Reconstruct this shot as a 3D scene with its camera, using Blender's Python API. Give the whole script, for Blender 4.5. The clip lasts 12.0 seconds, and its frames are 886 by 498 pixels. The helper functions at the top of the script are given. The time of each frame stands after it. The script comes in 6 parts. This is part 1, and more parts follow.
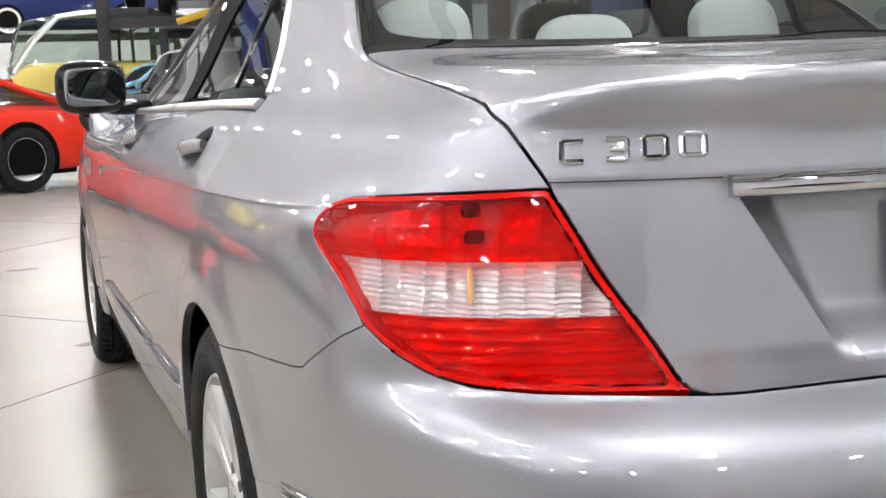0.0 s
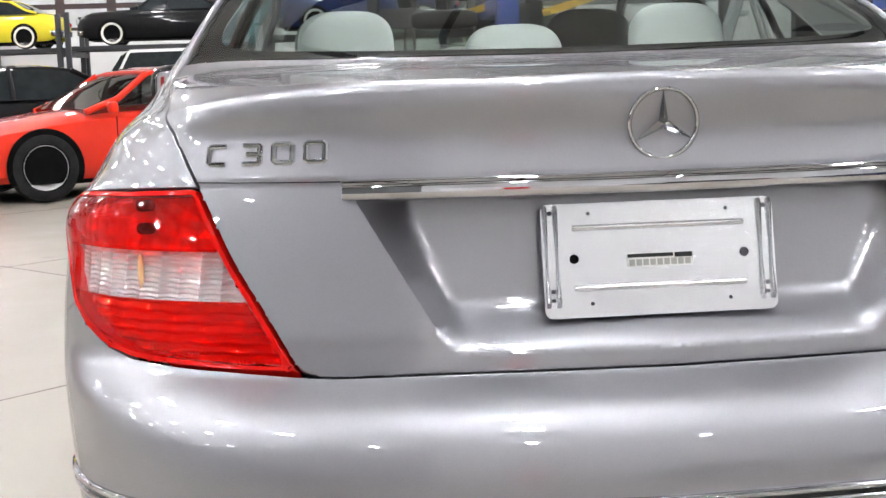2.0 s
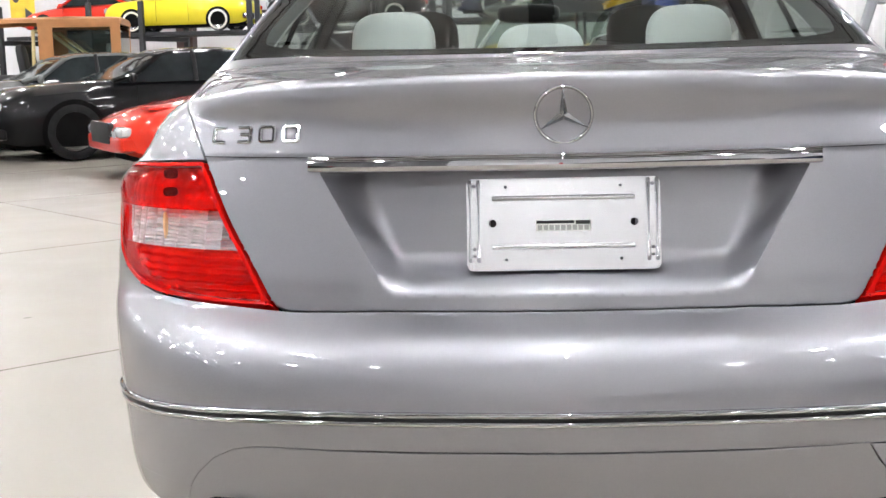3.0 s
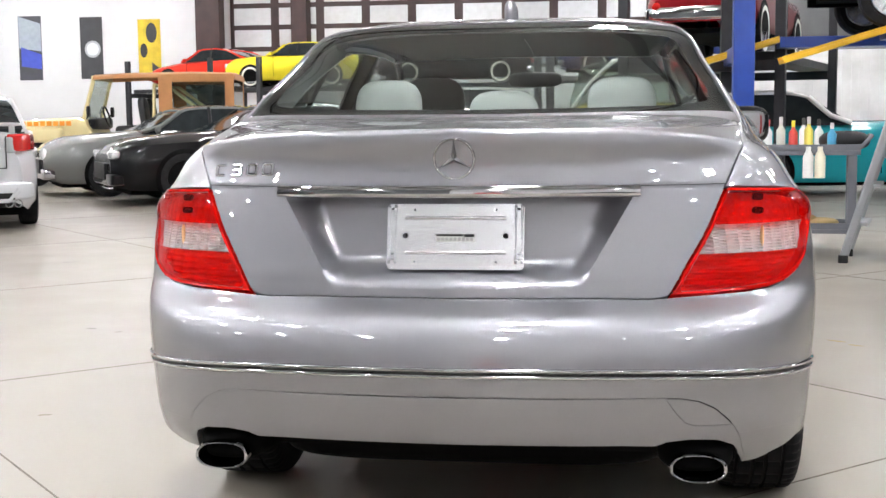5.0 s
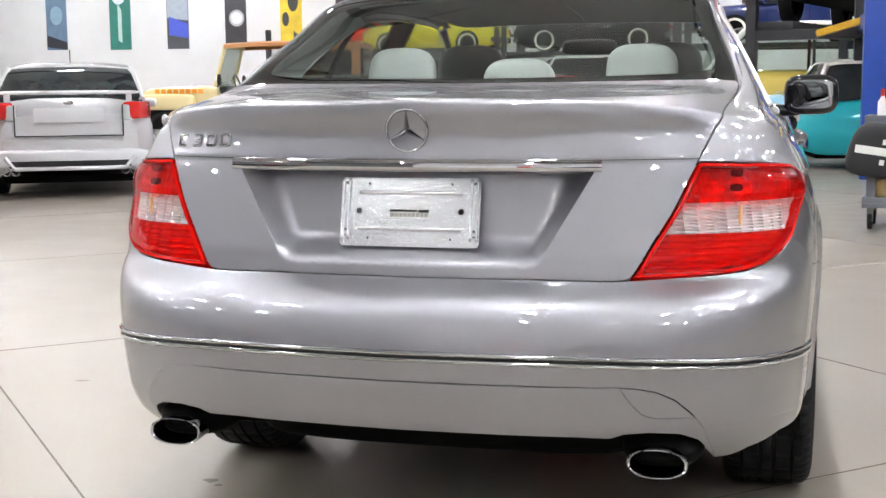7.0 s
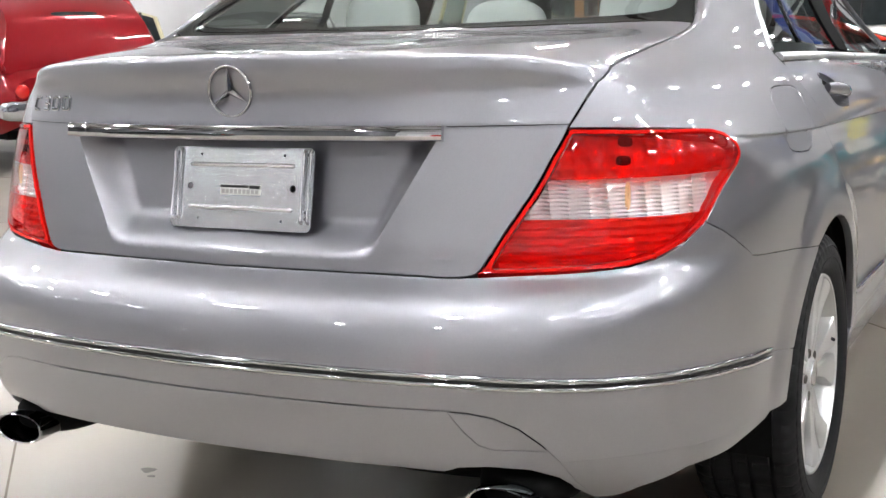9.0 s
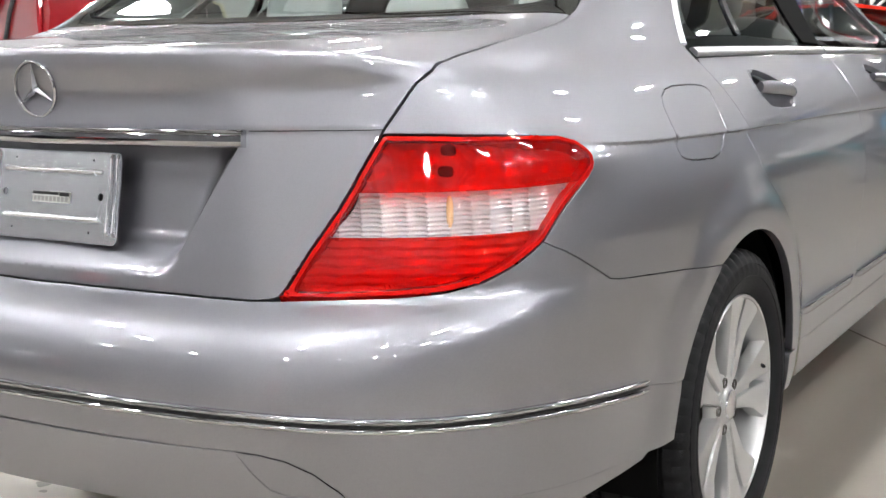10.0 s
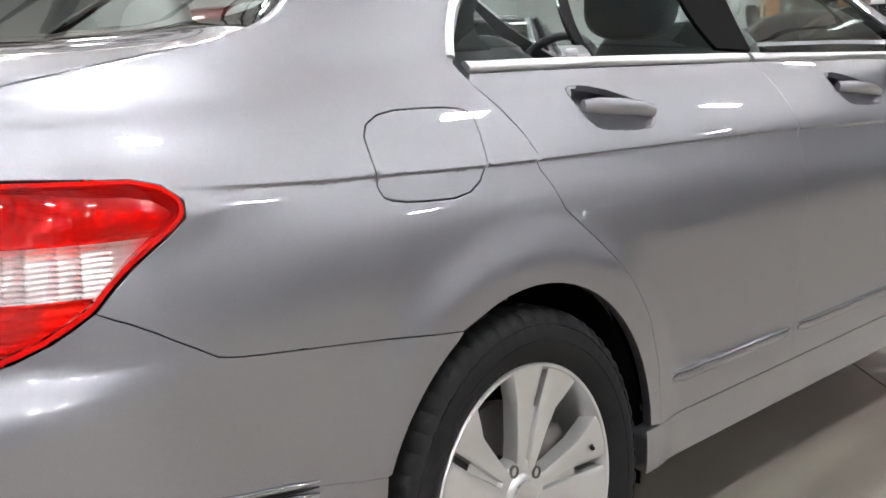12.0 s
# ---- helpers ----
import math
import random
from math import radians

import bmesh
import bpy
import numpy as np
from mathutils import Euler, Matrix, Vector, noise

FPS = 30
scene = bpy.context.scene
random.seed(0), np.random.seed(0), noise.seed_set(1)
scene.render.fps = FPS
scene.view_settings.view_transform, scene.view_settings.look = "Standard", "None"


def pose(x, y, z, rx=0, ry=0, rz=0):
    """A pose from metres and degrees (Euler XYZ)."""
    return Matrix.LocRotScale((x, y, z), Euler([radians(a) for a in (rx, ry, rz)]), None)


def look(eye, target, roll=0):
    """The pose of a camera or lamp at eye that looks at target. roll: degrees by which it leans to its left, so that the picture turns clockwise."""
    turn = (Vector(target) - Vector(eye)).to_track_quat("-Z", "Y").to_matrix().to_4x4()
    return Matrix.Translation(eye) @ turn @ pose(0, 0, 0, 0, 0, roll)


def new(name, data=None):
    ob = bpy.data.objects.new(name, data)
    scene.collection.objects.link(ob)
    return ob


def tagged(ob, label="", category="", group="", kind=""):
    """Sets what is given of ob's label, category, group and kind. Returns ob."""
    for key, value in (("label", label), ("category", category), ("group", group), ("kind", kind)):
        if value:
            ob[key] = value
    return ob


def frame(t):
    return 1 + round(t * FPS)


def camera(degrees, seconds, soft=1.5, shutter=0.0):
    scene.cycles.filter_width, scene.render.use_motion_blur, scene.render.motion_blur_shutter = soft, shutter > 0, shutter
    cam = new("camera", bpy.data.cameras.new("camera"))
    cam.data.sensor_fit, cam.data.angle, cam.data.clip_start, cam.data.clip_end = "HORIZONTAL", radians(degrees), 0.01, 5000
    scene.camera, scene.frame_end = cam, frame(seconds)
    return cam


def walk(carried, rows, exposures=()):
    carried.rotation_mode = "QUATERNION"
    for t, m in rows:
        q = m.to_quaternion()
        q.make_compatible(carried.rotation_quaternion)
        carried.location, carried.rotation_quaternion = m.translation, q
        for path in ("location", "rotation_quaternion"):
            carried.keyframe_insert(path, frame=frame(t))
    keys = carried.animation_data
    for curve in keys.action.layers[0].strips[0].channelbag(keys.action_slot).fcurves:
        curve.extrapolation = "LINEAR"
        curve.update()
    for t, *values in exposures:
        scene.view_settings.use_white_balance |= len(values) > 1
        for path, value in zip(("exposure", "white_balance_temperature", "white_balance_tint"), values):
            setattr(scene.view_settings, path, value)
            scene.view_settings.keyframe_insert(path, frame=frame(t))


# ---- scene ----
cam = camera(39.3, 12.0)
PATH = [
    (0, (-1.244, -1.168, 1.096), (-0.556, 0.688, 0.808), -2.0),
    (0.5, (-1.068, -1.256, 1.1), (-0.502, 0.641, 0.813), -1.8),
    (1, (-0.872, -1.34, 1.106), (-0.426, 0.588, 0.815), -1.9),
    (1.5, (-0.649, -1.422, 1.1), (-0.339, 0.533, 0.817), -1.9),
    (2, (-0.448, -1.535, 1.09), (-0.254, 0.436, 0.814), -1.8),
    (2.5, (-0.247, -1.709, 1.136), (-0.224, 0.263, 0.803), -1.8),
    (3, (-0.092, -1.959, 1.108), (-0.196, 0.016, 0.811), -1.4),
    (3.2, (-0.007, -2.061, 1.102), (-0.151, -0.082, 0.851), -1.3),
    (4.8, (0.348, -2.698, 1.108), (0.08, -0.727, 0.904), -0.6),
    (5, (0.38, -2.737, 1.107), (0.093, -0.768, 0.901), -0.6),
    (5.5, (0.456, -2.794, 1.107), (0.12, -0.834, 0.896), -0.7),
    (6, (0.534, -2.776, 1.106), (0.194, -0.817, 0.891), -0.7),
    (6.5, (0.636, -2.686, 1.105), (0.264, -0.733, 0.886), -0.6),
    (7, (0.775, -2.521, 1.106), (0.257, -0.606, 0.852), -0.5),
    (7.2, (0.83, -2.458, 1.102), (0.296, -0.55, 0.826), -0.4),
    (8.8, (1.342, -1.871, 1.114), (0.443, -0.117, 0.777), -1.3),
    (9, (1.386, -1.783, 1.105), (0.472, -0.035, 0.77), -1.6),
    (9.5, (1.516, -1.569, 1.107), (0.535, 0.138, 0.756), -1.4),
    (10, (1.656, -1.354, 1.103), (0.618, 0.319, 0.753), -1.4),
    (10.5, (1.784, -1.131, 1.099), (0.688, 0.507, 0.756), -1.4),
    (11, (1.906, -0.91, 1.093), (0.72, 0.665, 0.759), -1.8),
    (11.2, (1.953, -0.821, 1.088), (0.731, 0.728, 0.759), -1.9),
    (11.5, (2.014, -0.712, 1.084), (0.748, 0.802, 0.76), -2.6),
    (12, (2.112, -0.501, 1.069), (0.78, 0.959, 0.757), -3.2),
]
walk(cam, [(t, look(eye, target, roll)) for t, eye, target, roll in PATH],
     exposures=[(0, .12), (2.5, .14), (5.5, .10), (7.2, .10), (9, .08), (12, .12)])

# ---- light: the hall's own ceiling lamps, an added glow towards the roof, a little stray daylight ----
world = bpy.data.worlds.new("world")
scene.world = world
world.use_nodes = True
world.node_tree.nodes["Background"].inputs["Color"].default_value = (.9, .95, 1, 1)
world.node_tree.nodes["Background"].inputs["Strength"].default_value = .1
# ---- materials ----
def nodes_of(name):
    m = bpy.data.materials.new(name)
    m.use_nodes = True
    return m, m.node_tree.nodes, m.node_tree.links, m.node_tree.nodes["Principled BSDF"]


def mat(name, base, rough=.5, metal=0.0, coat=0.0, vary=.08, scale=6.0, bump=0.0, bump_scale=200.0, coat_rough=.03, spec=.5, emit=None, power=0.0, wear=.15):
    """A surface with slow stains and fine grain."""
    m, n, l, b = nodes_of(name)
    tex = n.new("ShaderNodeTexCoord")
    big, fine = n.new("ShaderNodeTexNoise"), n.new("ShaderNodeTexNoise")
    big.inputs["Scale"].default_value, big.inputs["Detail"].default_value = scale, 6
    fine.inputs["Scale"].default_value, fine.inputs["Detail"].default_value = bump_scale, 3
    l.new(tex.outputs["Object"], big.inputs["Vector"])
    l.new(tex.outputs["Object"], fine.inputs["Vector"])
    ramp = n.new("ShaderNodeValToRGB")
    lo, hi = [c * (1 - vary) for c in base], [min(1, c * (1 + vary)) for c in base]
    ramp.color_ramp.elements[0].color, ramp.color_ramp.elements[1].color = (*lo, 1), (*hi, 1)
    ramp.color_ramp.elements[0].position, ramp.color_ramp.elements[1].position = .3, .7
    l.new(big.outputs["Fac"], ramp.inputs["Fac"])
    l.new(ramp.outputs["Color"], b.inputs["Base Color"])
    rr = n.new("ShaderNodeMapRange")
    rr.inputs["To Min"].default_value, rr.inputs["To Max"].default_value = rough * (1 - wear), min(1, rough * (1 + wear))
    l.new(big.outputs["Fac"], rr.inputs["Value"])
    l.new(rr.outputs["Result"], b.inputs["Roughness"])
    b.inputs["Metallic"].default_value = metal
    b.inputs["Coat Weight"].default_value, b.inputs["Coat Roughness"].default_value = coat, coat_rough
    b.inputs["Specular IOR Level"].default_value = spec
    if bump:
        bp = n.new("ShaderNodeBump")
        bp.inputs["Strength"].default_value, bp.inputs["Distance"].default_value = bump, .002
        l.new(fine.outputs["Fac"], bp.inputs["Height"])
        l.new(bp.outputs["Normal"], b.inputs["Normal"])
    if emit:
        b.inputs["Emission Color"].default_value, b.inputs["Emission Strength"].default_value = (*emit, 1), power
    return m


def paint(name, base, metal=.0, rough=.35, flake=0.0, gloss=1.5):
    """Car paint: a coloured or metallic base under clear lacquer, with flakes and faint orange peel in the lacquer."""
    m, n, l, b = nodes_of(name)
    tex = n.new("ShaderNodeTexCoord")
    b.inputs["Metallic"].default_value, b.inputs["Roughness"].default_value = metal, rough
    b.inputs["Coat Weight"].default_value, b.inputs["Coat Roughness"].default_value = 1.0, .025
    b.inputs["Coat IOR"].default_value = gloss
    b.inputs["Specular IOR Level"].default_value = .1
    peel = n.new("ShaderNodeTexNoise")
    peel.inputs["Scale"].default_value = 90
    l.new(tex.outputs["Object"], peel.inputs["Vector"])
    bp = n.new("ShaderNodeBump")
    bp.inputs["Strength"].default_value, bp.inputs["Distance"].default_value = .022, .001
    l.new(peel.outputs["Fac"], bp.inputs["Height"])
    l.new(bp.outputs["Normal"], b.inputs["Coat Normal"])
    mix = n.new("ShaderNodeMix")
    mix.data_type = "RGBA"
    mix.inputs["A"].default_value, mix.inputs["B"].default_value = (*[c * (1 - flake) for c in base], 1), (*[min(1, c * (1 + flake)) for c in base], 1)
    spark = n.new("ShaderNodeTexVoronoi")
    spark.inputs["Scale"].default_value = 1400
    l.new(tex.outputs["Object"], spark.inputs["Vector"])
    bw = n.new("ShaderNodeRGBToBW")
    l.new(spark.outputs["Color"], bw.inputs["Color"])
    l.new(bw.outputs["Val"], mix.inputs["Factor"])
    l.new(mix.outputs["Result"], b.inputs["Base Color"])
    dust = n.new("ShaderNodeTexNoise")
    dust.inputs["Scale"].default_value, dust.inputs["Detail"].default_value = 3, 8
    l.new(tex.outputs["Object"], dust.inputs["Vector"])
    mr = n.new("ShaderNodeMapRange")
    mr.inputs["To Min"].default_value, mr.inputs["To Max"].default_value = .006, .020
    l.new(dust.outputs["Fac"], mr.inputs["Value"])
    l.new(mr.outputs["Result"], b.inputs["Coat Roughness"])
    return m


def clear(name, tint, body=None, share=0.0, rough=.02, ior=1.5):
    """A thin clear pane or lens: tinted see-through, mirrored by Fresnel; share: how much of a coloured body it has."""
    m, n, l, b = nodes_of(name)
    out = n["Material Output"]
    see, gloss, mix, tilt, power, fr = (n.new("ShaderNode" + k) for k in ("BsdfTransparent", "BsdfGlossy", "MixShader", "LayerWeight", "Math", "Math"))
    see.inputs["Color"].default_value, gloss.inputs["Roughness"].default_value, tilt.inputs["Blend"].default_value = (*tint, 1), rough, .5
    head_on = ((ior - 1) / (ior + 1)) ** 2
    power.operation, fr.operation = "POWER", "MULTIPLY_ADD"
    power.inputs[1].default_value, fr.inputs[1].default_value, fr.inputs[2].default_value = 5, 1 - head_on, head_on
    l.new(tilt.outputs["Facing"], power.inputs[0])
    l.new(power.outputs[0], fr.inputs[0])
    last = see.outputs[0]
    if body:
        b.inputs["Base Color"].default_value, b.inputs["Roughness"].default_value = (*body, 1), .3
        both = n.new("ShaderNodeMixShader")
        both.inputs[0].default_value = share
        l.new(see.outputs[0], both.inputs[1])
        l.new(b.outputs[0], both.inputs[2])
        last = both.outputs[0]
    l.new(fr.outputs[0], mix.inputs[0])
    l.new(last, mix.inputs[1])
    l.new(gloss.outputs[0], mix.inputs[2])
    l.new(mix.outputs[0], out.inputs[0])
    return m


SILVER = paint("silver_metallic_paint", (.300, .298, .331), metal=1.0, rough=.455, flake=.07, gloss=1.9)
CHROME = mat("chrome", (.54, .55, .57), .05, 1.0, vary=.02)
DARK_CHROME = mat("smoked_chrome", (.62, .62, .64), .03, 1.0, vary=.02, scale=2, wear=.02)
SATIN = mat("satin_aluminium", (.86, .87, .90), .24, 1.0, vary=.02, scale=2, wear=.02)
ALLOY = mat("wheel_alloy", (.62, .62, .62), .32, .75, coat=.5, vary=.04)
RUBBER = mat("tyre_rubber", (.011, .011, .012), .62, vary=.35, scale=14, bump=.25, bump_scale=300, spec=.16)
BLACK = mat("black_plastic", (.010, .010, .011), .45, vary=.3, bump=.2, spec=.3)
GLOSS_BLACK = mat("gloss_black_trim", (.008, .008, .009), .10, vary=.2, spec=.4)
DARK = mat("underbody_black", (.004, .004, .004), .85, vary=.4, spec=.08)
STEEL = mat("cast_iron", (.16, .15, .14), .5, .9, vary=.3, bump=.2)
GLASS = clear("window_glass", (.72, .78, .75), ior=1.62)
RED_LENS = clear("red_lens", (.84, .020, .009), (.62, .008, .003), .10, ior=1.45)
CLEAR_LENS = clear("clear_lens", (.93, .93, .93))
RED_RIM = mat("red_lens_rim", (.48, .006, .004), .10, vary=.1, spec=.25)
BRIGHT_REFLECTOR = mat("bright_reflector", (.80, .80, .81), .10, .48, vary=.06, scale=40)
SIDE_GLASS = clear("side_window_glass", (.62, .67, .65), ior=1.6)
TINT = clear("tinted_car_glass", (.34, .37, .36), ior=1.6)
BRIGHT = mat("bright_window_trim", (.70, .70, .72), .34, 1.0, vary=.03)
REFLECTOR = mat("lamp_reflector", (.94, .92, .92), .11, .50, vary=.06, scale=40)
AMBER = mat("amber_bulb", (.72, .50, .26), .2, coat=.6)
LEATHER = mat("pale_grey_leather", (.52, .56, .55), .5, vary=.08, bump=.3, bump_scale=400)
SEAT_GREY = mat("grey_leather", (.13, .14, .14), .5, vary=.1, bump=.3, bump_scale=400)
REAR_GLASS = clear("rear_window_glass", (.70, .76, .73), ior=2.05)
LINER = mat("pale_headliner", (.38, .40, .39), .9, vary=.06, bump=.3)
CABIN = mat("dark_cabin_plastic", (.022, .023, .024), .6, vary=.25, bump=.2)
MIRROR = mat("mirror_glass", (.40, .42, .43), .02, 1.0, vary=.01)
# ---- the car's skin: one smooth sheet over feature lines ----
# u runs round the half plan (0 rear centre, 16 nose), v runs from the sill up to the roof's crown.
COLS = 17
U_X = (0, .28, .54, .72, .85, .93, .972, .992, 1, 1, 1, 1, 1, .985, .86, .5, 0)
U_Y = (0, .0142, .0525, .115, .200, .310, .470, .74, 1.03, 1.5, 2.1, 2.8, 3.4, 3.95, 4.32, 4.50, 4.54)
U_FADE = (1, 1, 1, 1, .72, .35, .08, 0, 0, 0, 0, 0, 0, 0, 0, 0, 0)
U_SIDE = (0, 0, 0, .04, .15, .38, .70, .93, 1, 1, 1, 1, 1, .9, .6, .5, .5)


def low_row(z_rear, y_rear, width, z_side):
    return np.array([(width * U_X[c], U_Y[c] + y_rear * U_FADE[c], z_rear + (z_side - z_rear) * U_SIDE[c]) for c in range(COLS)])


def free_row(keys):
    """A feature line through a few named columns."""
    cs = sorted(keys)
    p = np.array([keys[c] for c in cs], float)
    return cubic(cs, p, np.arange(COLS, dtype=float))


def cubic(ts, p, at):
    """Natural cubic spline through p at the knots ts."""
    ts, p, at = np.asarray(ts, float), np.asarray(p, float), np.asarray(at, float)
    flat = p.reshape(len(ts), -1)
    n, h = len(ts), np.diff(ts)
    a, r = np.eye(n), np.zeros_like(flat)
    for i in range(1, n - 1):
        a[i, i - 1:i + 2] = h[i - 1] / 6, (h[i - 1] + h[i]) / 3, h[i] / 6
        r[i] = (flat[i + 1] - flat[i]) / h[i] - (flat[i] - flat[i - 1]) / h[i - 1]
    m = np.linalg.solve(a, r)
    k = np.clip(np.searchsorted(ts, at, side="right") - 1, 0, n - 2)
    x0, x1, hk = (at - ts[k])[:, None], (ts[k + 1] - at)[:, None], h[k][:, None]
    out = (m[k] * x1**3 + m[k + 1] * x0**3) / (6 * hk) + (flat[k] / hk - m[k] * hk / 6) * x1 + (flat[k + 1] / hk - m[k + 1] * hk / 6) * x0
    return out.reshape(len(at), *p.shape[1:])


ROWS = [
    (0.0, low_row(.300, .020, .800, .190)),
    (0.7, low_row(.345, -.030, .845, .240)),
    (1.5, low_row(.400, -.072, .866, .335)),
    (2.3, low_row(.450, -.086, .872, .400)),
    (3.1, low_row(.505, -.095, .876, .470)),
    (4.0, low_row(.575, -.096, .882, .560)),
    (4.8, low_row(.635, -.084, .886, .640)),
    (5.3, low_row(.675, -.055, .887, .680)),
    (5.6, low_row(.697, -.015, .887, .700)),
    (5.9, low_row(.712, .010, .886, .720)),
    (6.3, low_row(.740, .0155, .884, .750)),
    (6.8, low_row(.780, .0215, .880, .790)),
    (7.9, low_row(.860, .034, .866, .868)),
    (8.5, low_row(.915, .0425, .856, .893)),
    (9.1, low_row(.965, .0495, .839, .930)),
    (10.1, low_row(1.022, .0530, .803, .990)),
    (10.8, free_row({0: (0, .0475, 1.060), 1: (.218, .059, 1.059), 2: (.418, .098, 1.055), 3: (.560, .155, 1.047), 4: (.662, .232, 1.033), 5: (.722, .332, 1.018), 6: (.765, .48, 1.016),
                     7: (.786, .76, 1.025), 8: (.783, 1.04, 1.028), 9: (.785, 1.5, 1.020), 10: (.785, 2.1, 1.000), 11: (.785, 2.8, .975), 12: (.775, 3.4, .950), 13: (.735, 3.95, .900),
                     14: (.60, 4.30, .80), 15: (.32, 4.45, .76), 16: (0, 4.49, .75)})),
    (11.2, free_row({0: (0, .0480, 1.079), 1: (.217, .060, 1.078), 2: (.416, .099, 1.073), 3: (.556, .155, 1.064), 4: (.654, .234, 1.047), 5: (.706, .340, 1.039), 6: (.745, .50, 1.041),
                     7: (.765, .78, 1.046), 8: (.757, 1.04, 1.048), 9: (.760, 1.5, 1.038), 10: (.760, 2.1, 1.016), 11: (.760, 2.8, .990), 12: (.750, 3.38, .968), 13: (.700, 3.90, .920),
                     14: (.56, 4.24, .83), 15: (.30, 4.40, .79), 16: (0, 4.44, .78)})),
    (11.7, free_row({0: (0, .068, 1.0895), 2: (.411, .117, 1.0825), 3: (.550, .172, 1.0725), 4: (.646, .250, 1.0565), 5: (.697, .370, 1.051), 6: (.737, .535, 1.056),
                     7: (.754, .80, 1.062), 8: (.748, 1.04, 1.062), 9: (.752, 1.5, 1.052), 10: (.752, 2.1, 1.030), 11: (.752, 2.78, 1.004), 12: (.735, 3.32, .985), 13: (.660, 3.78, .945),
                     14: (.48, 4.08, .90), 16: (0, 4.25, .87)})),
    (12.6, free_row({0: (0, .36, 1.105), 2: (.43, .375, 1.103), 3: (.575, .40, 1.096), 4: (.662, .45, 1.086), 5: (.705, .54, 1.083), 6: (.727, .68, 1.082),
                     7: (.738, .86, 1.081), 8: (.738, 1.05, 1.080), 9: (.740, 1.5, 1.068), 10: (.740, 2.1, 1.046), 11: (.738, 2.76, 1.020), 12: (.70, 3.22, 1.005), 13: (.60, 3.55, .99),
                     14: (.42, 3.75, .975), 16: (0, 3.86, .965)})),
    (13.6, free_row({0: (0, .715, 1.122), 2: (.42, .700, 1.125), 3: (.59, .682, 1.127), 4: (.672, .690, 1.126), 5: (.700, .745, 1.122), 6: (.715, .835, 1.116),
                     7: (.722, .94, 1.112), 8: (.723, 1.08, 1.108), 9: (.724, 1.5, 1.096), 10: (.724, 2.1, 1.076), 11: (.720, 2.74, 1.050), 12: (.67, 3.10, 1.035), 13: (.56, 3.32, 1.03),
                     14: (.38, 3.45, 1.03), 16: (0, 3.52, 1.03)})),
    (14.1, free_row({0: (0, .790, 1.155), 2: (.42, .775, 1.160), 3: (.585, .750, 1.164), 4: (.660, .765, 1.166), 5: (.687, .815, 1.162), 6: (.702, .89, 1.156),
                     7: (.708, .98, 1.152), 8: (.709, 1.10, 1.148), 9: (.710, 1.5, 1.136), 10: (.710, 2.1, 1.118), 11: (.704, 2.72, 1.095), 12: (.65, 3.02, 1.085), 13: (.55, 3.20, 1.085),
                     14: (.37, 3.31, 1.085), 16: (0, 3.37, 1.085)})),
    (15.6, free_row({0: (0, 1.035, 1.305), 2: (.40, 1.015, 1.300), 3: (.540, .985, 1.290), 4: (.608, .995, 1.284), 5: (.634, 1.03, 1.280), 6: (.646, 1.08, 1.278),
                     7: (.651, 1.14, 1.277), 8: (.652, 1.22, 1.276), 9: (.652, 1.52, 1.275), 10: (.650, 2.1, 1.265), 11: (.642, 2.62, 1.245), 12: (.60, 2.80, 1.24), 13: (.52, 2.90, 1.24),
                     14: (.36, 2.97, 1.245), 16: (0, 3.02, 1.25)})),
    (16.7, free_row({0: (0, 1.255, 1.410), 2: (.38, 1.235, 1.403), 3: (.500, 1.205, 1.392), 4: (.556, 1.21, 1.384), 5: (.576, 1.235, 1.382), 6: (.586, 1.27, 1.382),
                     7: (.591, 1.32, 1.383), 8: (.594, 1.38, 1.385), 9: (.598, 1.60, 1.390), 10: (.596, 2.1, 1.388), 11: (.586, 2.48, 1.372), 12: (.55, 2.58, 1.368), 13: (.48, 2.65, 1.37),
                     14: (.34, 2.70, 1.378), 16: (0, 2.74, 1.385)})),
    (17.2, free_row({0: (0, 1.36, 1.433), 2: (.35, 1.34, 1.427), 3: (.455, 1.325, 1.417), 4: (.502, 1.33, 1.411), 5: (.522, 1.35, 1.409), 6: (.534, 1.38, 1.409),
                     7: (.540, 1.42, 1.411), 8: (.544, 1.47, 1.413), 9: (.550, 1.66, 1.418), 10: (.550, 2.08, 1.418), 11: (.538, 2.38, 1.405), 12: (.50, 2.47, 1.402), 13: (.44, 2.53, 1.404),
                     14: (.31, 2.57, 1.41), 16: (0, 2.61, 1.415)})),
    (18.4, free_row({0: (0, 1.57, 1.448), 3: (.28, 1.56, 1.443), 6: (.33, 1.60, 1.440), 8: (.335, 1.66, 1.441), 9: (.34, 1.78, 1.443), 10: (.34, 2.05, 1.444), 11: (.33, 2.22, 1.438), 13: (.27, 2.30, 1.438), 16: (0, 2.36, 1.440)})),
    (19.6, free_row({0: (0, 1.80, 1.455), 3: (.10, 1.80, 1.453), 8: (.12, 1.86, 1.453), 10: (.12, 2.0, 1.453), 13: (.09, 2.07, 1.452), 16: (0, 2.10, 1.452)})),
]
V_KEYS = [r[0] for r in ROWS]
NET = np.array([r[1] for r in ROWS])
